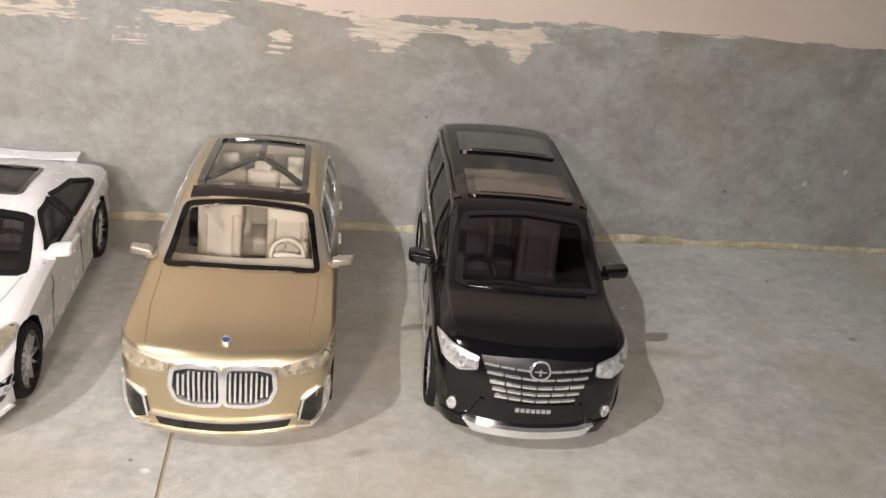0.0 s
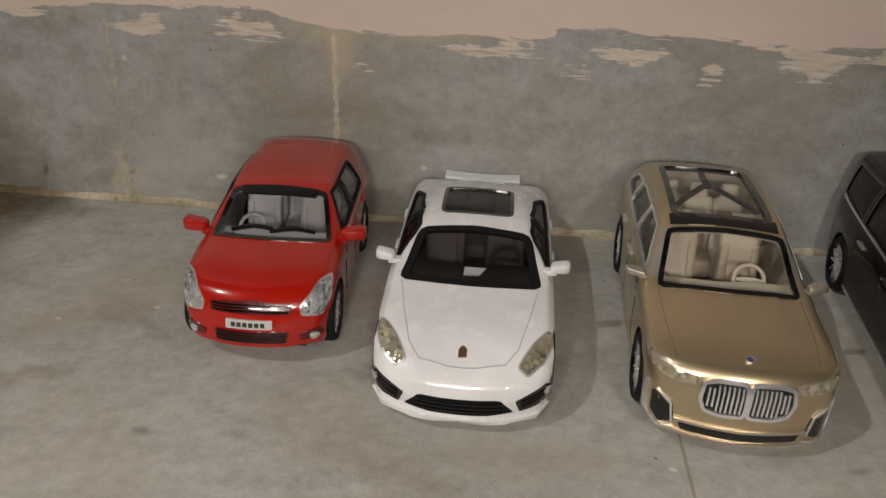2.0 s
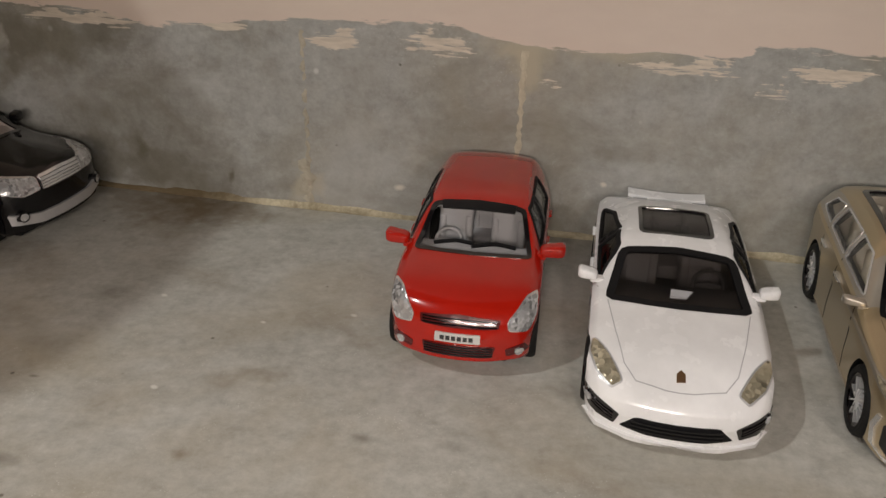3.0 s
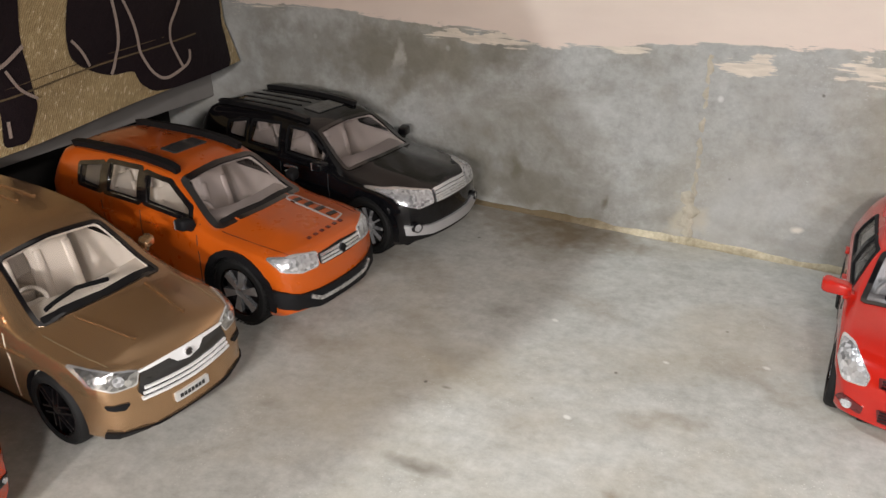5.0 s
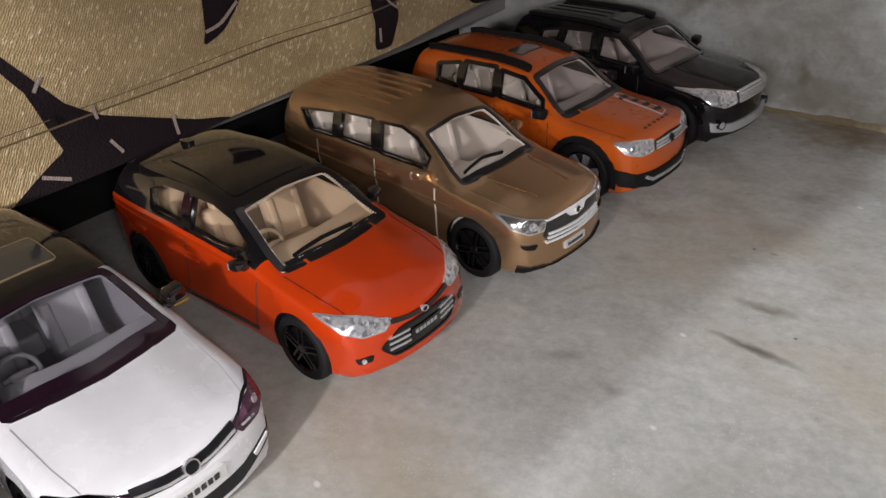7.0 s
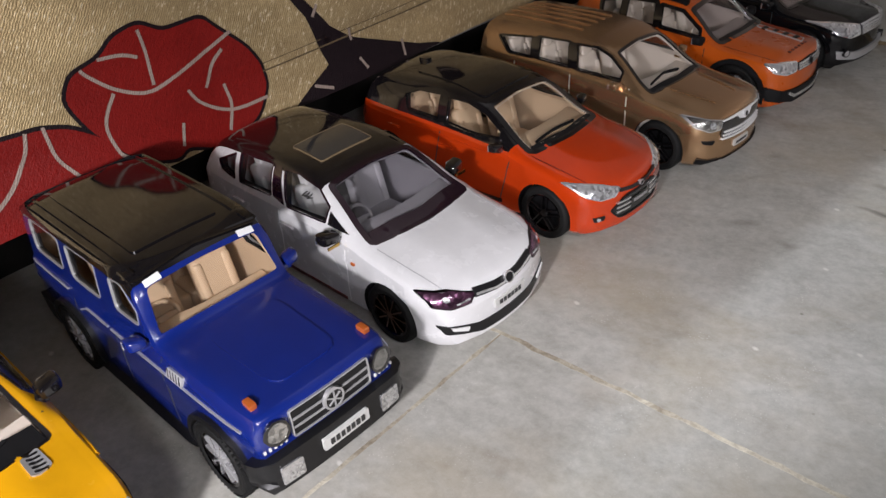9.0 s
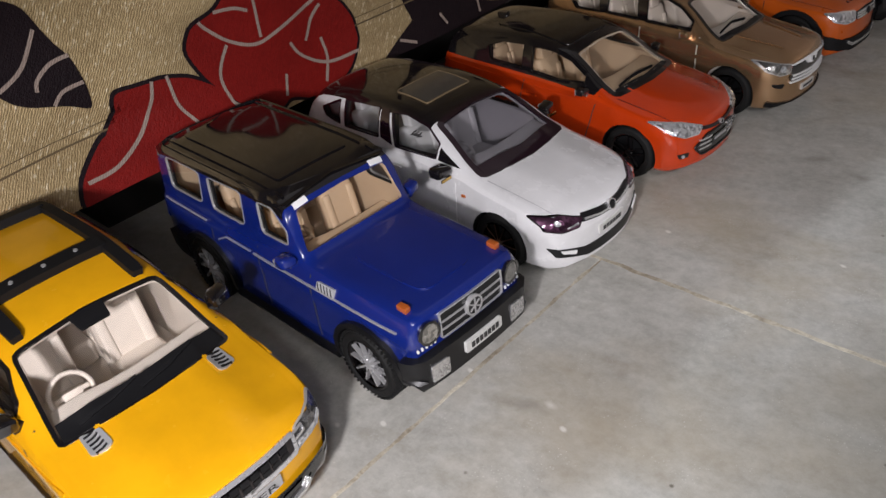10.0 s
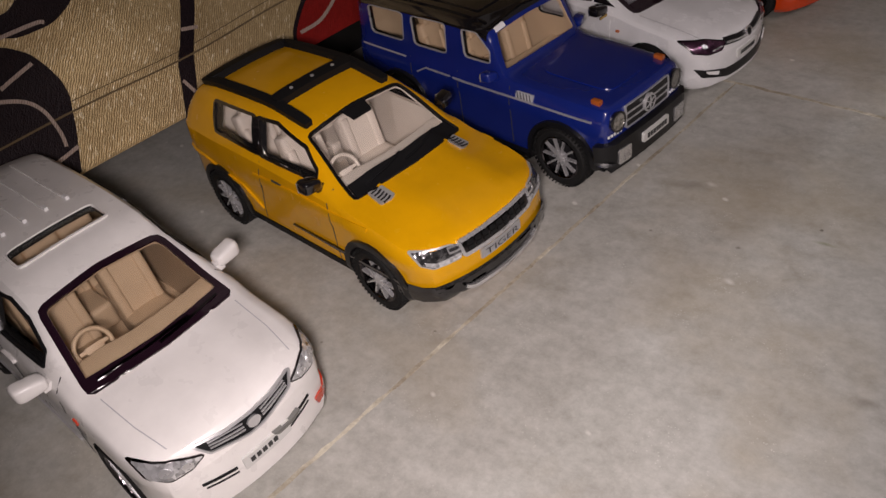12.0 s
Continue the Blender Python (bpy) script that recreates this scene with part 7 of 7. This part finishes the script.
car_blue = Car("blue_off_roader_model", facing_right(-.3215, -.0545, 146, -1.8), 146, 58.5, 64, gsp, P_BLUE, "blue boxy model off-roader with a glossy black roof", roof_mat=GLOSS_BLACK, cabin=BEIGE)
car_blue.glazing(side_trim=True, trim=SILVER, trim_w=.00025)
car_blue.wheels("split", ALLOY, tread=True, tuck=-1.6)
car_blue.cabin_kit(BEIGE)
for side in (-1, 1):
    car_blue.wrap("roof_edge", [[(.42, .925), (.975, .925), (.98, .962), (.43, .962)]], "side", GLOSS_BLACK, .0009, side=side)
    car_blue.stroke("side_strip", [(.05, .530), (.28, .540), (.50, .540), (.555, .545)], .0007, "side", SILVER, .0006, side)
    car_blue.stroke("side_strip", [(.570, .548), (.675, .552), (.715, .505)], .0006, "side", SILVER, .0006, side)
    car_blue.stroke("side_strip", [(.765, .590), (.84, .592), (.97, .595)], .0006, "side", SILVER, .0006, side)
    vt = car_blue.wrap("wing_vent", [rect(.245, .305, .548, .592, .1)], "side", GREY_CABIN, .0009, side=side)
    for k in range(5):
        car_blue.stroke("vent_slot", [(.250 + .011 * k, .555), (.258 + .011 * k, .586)], .0004, "side", BLACK, .0011, side, parent=vt)
    car_blue.wrap("running_board", [rect(.27, .68, .115, .165)], "side", MATT, .0030, side=side)
    car_blue.wrap("screen_sticker", [[(side * .50, .905), (side * .70, .897), (side * .70, .925), (side * .50, .934)]], "screen", STICKER, .0005)
car_blue.arch_flares(BLACK, .0020, .0018)
car_blue.seams(DARK_SEAM, [(.335, .335), (.54, .54), (.745, .745)], .19, .60, .0005)
car_blue.wrap("roof_panel", [rect(.50, .92, -.55, .55, .04)], "top", GLOSS_BLACK, .0006)
for y in (-.62, .62):
    car_blue.stroke("roof_gutter", [(.44, y * 1.15), (.94, y * 1.15)], .0008, "top", GLOSS_BLACK, .0007)
o = rect(-.50, .50, .435, .575, .04)
g = car_blue.wrap("grille", [o], "front", BLACK, .0005)
car_blue.ring("grille_frame", o, .0004, "front", SILVER, .0011, parent=g)
for z in (.482, .530):
    car_blue.stroke("grille_bar", [(-.49, z), (.49, z)], .0003, "front", SILVER, .0012, parent=g)
bd = car_blue.disc("badge", 0, .505, .0031, "front", BLACK, .0016, ring_mat=SILVER)
for k in range(6):
    a = radians(90 + 60 * k)
    car_blue.stroke("badge_spoke", [(0, .505), (.086 * math.cos(a), .505 + .043 * math.sin(a))], .0004, "front", SILVER, .0020, parent=bd)
for f in (1, -1):
    hl = car_blue.disc("headlamp", .68 * f, .515, .0034, "front", LENS_SMOKE, .0014, ring_mat=GLOSS_BLACK)
    bm = bmesh.new()
    p, n = car_blue.cast("top", .058, .74 * f)
    box(bm, p.x, p.y, p.z + .0008, .0042, .0024, .0022, .0006)
    part("wing_indicator", bm, AMBER, car_blue.root, smooth=40)
    for k in range(5):
        car_blue.wrap("lamp_bead", [rect(f * (.60 + .06 * k) - .012, f * (.60 + .06 * k) + .012, .428, .443)], "front", STICKER, .0006, .0003)
gb = car_blue.wrap("bumper", [rounded([(-.91, .395), (-.90, .27), (-.80, .215), (.80, .215), (.90, .27), (.91, .395), (.5, .405), (-.5, .405)], .08)], "front", BLACK, .0034, .001)
for f in (1, -1):
    car_blue.wrap("bumper_mesh", [rect(*sorted((.52 * f, .78 * f)), .245, .35, .12)], "front", SILVER_MESH, .0040, parent=gb)
car_blue.wrap("number_plate", [rect(-.28, .32, .292, .358, .05)], "front", PLATE, .0046, .001)
car_blue.wrap("lettering_bars", [rect(-.20 + .068 * k, -.155 + .068 * k, .310, .342) for k in range(7)], "front", INK, .0049, .0)
for side in (-1, 1):
    car_blue.wrap("rear_bumper", [rounded([(.90, .20), (.90, .36), (.985, .36), (.985, .22)], .12)], "side", MATT, .0022, side=side)
car_blue.door_mirror(.385, .655, P_BLUE, (4.8, 6.2, 5.0))
car_blue.wrap("bonnet_bulge", [rounded([(.06, -.42), (.06, .42), (.30, .46), (.30, -.46)], .2)], "top", P_BLUE, .0005)

# ---- yellow crossover
ysp = dict(hat, wheel_r=12.9, wheels=(.20, .805), low=[(0, .19), (.05, .15), (.15, .12), (.85, .12), (.94, .15), (1, .2)])
ysp["top"] = [(0, .44), (.006, .50), (.02, .55), (.055, .583), (.12, .62), (.235, .672), (.262, .69), (.44, .925), (.52, .97), (.62, 1.0), (.82, .985), (.91, .95), (.95, .86), (.98, .66), (1, .55)]
ysp["windows"] = [rounded([(.578, .742), (.606, .935), (.535, .935), (.43, .865), (.380, .775), (.375, .735)], .05), rounded([(.594, .745), (.622, .935), (.80, .92), (.775, .765)], .05)]
ysp["windscreen"] = (screen(.785, .655, .695, .918, .016), None)
ysp["ridge"] = .022
car_yellow = Car("yellow_crossover_model", facing_right(-.3235, -.1455, 155.5, -0.6), 155.5, 68.5, 61, ysp, P_YELLOW, "yellow model crossover with black roof bars", cabin=CREAM)
car_yellow.glazing(ws_trim=GLOSS_BLACK, ws_w=.0010, trim=GLOSS_BLACK, trim_w=.0008)
car_yellow.pillars(GLOSS_BLACK)
car_yellow.wheels("split", ALLOY, tread=True, tuck=-.4)
car_yellow.cabin_kit(CREAM)
for y in (-.56, .56):
    car_yellow.wrap("roof_rail", [rounded([(.46, y - .06), (.90, y - .05), (.90, y + .05), (.46, y + .06)], .12)], "top", MATT, .0024)
for s in (.585, .87):
    car_yellow.wrap("roof_bar", [rect(s - .018, s + .018, -.55, .55, .1)], "top", MATT, .0030)
for k, y in enumerate((-.30, 0, .30)):
    car_yellow.disc("bar_screw", .585, y, .0007, "top", SILVER, .0033)
g = car_yellow.wrap("grille", [rounded([(-.50, .510), (-.49, .446), (.49, .446), (.50, .510), (0, .514)], .06)], "front", DARK_CHROME, .0008)
car_yellow.ring("grille_frame", rounded([(-.50, .510), (-.49, .446), (.49, .446), (.50, .510), (0, .514)], .06), .0011, "front", ALLOY, .0012, parent=g)
for z0 in (.453, .482):
    for k in range(9):
        y = -.44 + .0985 * k
        car_yellow.wrap("grille_slot", [rect(y, y + .074, z0, z0 + .021)], "front", BLACK, .0011, .0003, parent=g)
pl = car_yellow.wrap("number_plate", [rect(-.31, .29, .345, .412, .05)], "front", SILVER, .0009)
letters(car_yellow, "TIGER", -.26, .24, .359, .399, INK, pl)
lamps(car_yellow, "headlamp", rounded([(-.50, .49), (-.55, .435), (-.82, .435), (-.90, .465), (-.92, .530), (-.60, .520)], .06), "front", LENS_GREY, .0006, SILVER)
lamps(car_yellow, "lamp_strip", [(-.54, .440), (-.80, .438), (-.875, .462), (-.87, .482), (-.80, .464), (-.54, .466)], "front", LENS, .0010)
for hook in ([(-.53, .512), (-.64, .514)], [(-.64, .514), (-.645, .488)], [(-.645, .488), (-.53, .485)]):
    for f in (1, -1):
        car_yellow.stroke("lamp_hook", [(u * f, v) for u, v in hook], .0006, "front", CHROME, .0010)
car_yellow.wrap("bumper_guard", [rounded([(-.985, .315), (-.97, .205), (-.5, .180), (.5, .180), (.97, .205), (.985, .300), (.82, .262), (.48, .236), (-.48, .236), (-.82, .262)], .06)], "front", GLOSS_BLACK, .0010)
car_yellow.stroke("skid_bar", [(-.54, .232), (-.47, .207), (0, .200), (.47, .207), (.54, .232)], .0013, "front", CHROME, .0020)
for f in (1, -1):
    v = car_yellow.wrap("bonnet_vent", [rounded([(.265, .66 * f), (.250, .50 * f), (.205, .50 * f), (.215, .68 * f)], .15)], "top", SILVER, .0006)
    for k in range(5):
        a = .212 + .010 * k
        car_yellow.wrap("vent_slot", [rect(a, a + .0035, *sorted((.53 * f, .64 * f)))], "top", BLACK, .0009, .0003, parent=v)
car_yellow.arch_flares(BLACK, .0026, .0010)
car_yellow.sill(MATT, .115, .205)
car_yellow.seams(DARK_SEAM, [(.326, .332), (.585, .634)], .21, .70, .0004, handle=MATT, handles=())
for side in (-1, 1):
    car_yellow.stroke("door_handle", [(.505, .605), (.540, .609)], .0006, "side", DARK_SEAM, .0005, side)
    car_yellow.stroke("body_crease", [(.63, .30), (.70, .42), (.86, .50), (.97, .52)], .0012, "side", P_YELLOW, .0009, side)
    car_yellow.stroke("body_crease", [(.20, .58), (.45, .60), (.62, .585)], .0010, "side", P_YELLOW, .0006, side)
car_yellow.wrap("scuttle", [[(-0.76, 0.694), (-0.38, 0.680), (0, 0.676), (0.38, 0.680), (0.76, 0.694), (0.735, 0.740), (0, 0.728), (-0.735, 0.740)]], "screen", BLACK, .0003)
car_yellow.door_mirror(.362, .728, GLOSS_BLACK, (5.4, 7.4, 6.2))
car_yellow.wrap("inside_mirror_mount", [[(-.13, .885), (.13, .885), (.16, .93), (-.16, .93)]], "screen", MATT, .0004)
car_yellow.wiper([(-.58, .706), (-.30, .712), (-.04, .728)])
car_yellow.wiper([(-.05, .698), (.22, .708), (.50, .732)])


# ---- white people carrier
wsp = dict(shape_van, wheels=(.19, .79), ridge=.006)
wsp["windscreen"] = (screen(.76, .62, .674, .892, .014), None)
wsp["roof_windows"] = [rect(.495, .555, -.50, .46, .12)]
wsp["roof_glass"] = GLASS
car_white_van = Car("white_van_model", facing_right(-.3235, -.2525, 162, 1.6), 162, 62.5, 63.5, wsp, P_WHITE_WARM, "white model people carrier with a chrome grille", cabin=BEIGE)
car_white_van.glazing(ws_trim=PLUM_BLACK, ws_w=.0019, trim=MATT)
car_white_van.pillars(GREY_CABIN)
car_white_van.wheels("split", RIM)
car_white_van.cabin_kit(BEIGE, rows=3)
car_white_van.ring("roof_window_frame", wsp["roof_windows"][0], .0008, "top", P_WHITE_WARM, .0006)
car_white_van.wrap("scuttle", [[(-.80, .668), (-.4, .650), (0, .644), (.4, .650), (.80, .668), (.775, .705), (.4, .690), (0, .684), (-.4, .690), (-.775, .705)]], "screen", PLUM_BLACK, .0005)
car_white_van.wiper([(-.66, .684), (-.2, .672), (.30, .676)], DARK_CHROME)
car_white_van.wiper([(-.05, .662), (.3, .668), (.66, .684)], DARK_CHROME)
o = rounded([(-.52, .538), (-.43, .492), (-.08, .452), (.08, .452), (.43, .492), (.52, .538), (.25, .525), (0, .522), (-.25, .525)], .06)
g = car_white_van.wrap("grille", [o], "front", MATT, .0006)
car_white_van.ring("grille_frame", o, .0006, "front", SILVER, .0012, parent=g)
for k in range(3):
    for f in (1, -1):
        car_white_van.stroke("grille_bar", [(.10 * f, .480 + .016 * k), (.42 * f, .506 + .011 * k)], .0003, "front", SILVER, .0011, parent=g)
car_white_van.disc("badge", 0, .490, .0021, "front", ALLOY, .0015, ratio=.7)
pl = car_white_van.wrap("number_plate", [rect(-.24, .30, .275, .345, .05)], "front", PLATE, .0008)
car_white_van.wrap("lettering_bars", [rect(-.17 + .065 * k, -.125 + .065 * k, .300, .324) for k in range(5)], "front", INK, .0011, .0003, parent=pl)
car_white_van.wrap("torn_tape", [rounded([(.10, .352), (.16, .325), (.34, .318), (.44, .335), (.44, .350), (.30, .340)], .2)], "front", TAPE, .0014)
lamps(car_white_van, "headlamp", rounded([(-.50, .492), (-.62, .462), (-.80, .450), (-.92, .480), (-.935, .545), (-.74, .532)], .10), "front", LENS, .0006, DARK_CHROME)
lamps(car_white_van, "lamp_bulb", [(-.64 + .05 * math.cos(.7 * i), .486 + .018 * math.sin(.7 * i)) for i in range(9)], "front", ALLOY, .0010)
lamps(car_white_van, "lamp_bulb", [(-.80 + .05 * math.cos(.7 * i), .494 + .022 * math.sin(.7 * i)) for i in range(9)], "front", ALLOY, .0010)
pair(car_white_van, "bumper_slot", [(-.30, .305), (-.62, .330), (-.62, .345), (-.30, .320)], "front", MATT, .0003)
pair(car_white_van, "bumper_slot", [(-.30, .280), (-.60, .305), (-.60, .312), (-.30, .288)], "front", MATT, .0003)
lamps(car_white_van, "side_reflector", rounded([(-.68, .275), (-.70, .225), (-.93, .245), (-.95, .285)], .15), "front", RED_LENS, .0006)
car_white_van.seams(DARK_SEAM, [(.30, .305), (.53, .533), (.76, .765)], .19, .69, .0004, handle=P_WHITE_WARM, handles=((.47, .575), (.70, .595)))
for side in (-1, 1):
    car_white_van.wrap("indicator", [rect(.255, .268, .50, .525)], "side", RED_LENS, .0006, .0004, .002, side)
    car_white_van.stroke("side_strip", [(.34, .235), (.70, .24)], .0012, "side", SILVER, .0006, side)
car_white_van.door_mirror(.33, .665, P_WHITE_WARM, (5.4, 9.6, 6.4))
for k in range(4):
    car_white_van.stroke("roof_rib", [(.62, -.36 + .24 * k), (.88, -.36 + .24 * k)], .0012, "top", P_WHITE_WARM, .0007)
    car_white_van.wrap("roof_clip", [rect(.612, .628, -.38 + .24 * k, -.34 + .24 * k)], "top", STICKER, .0012, .0003)
car_white_van.bonnet(GREY_CABIN, 0.74)
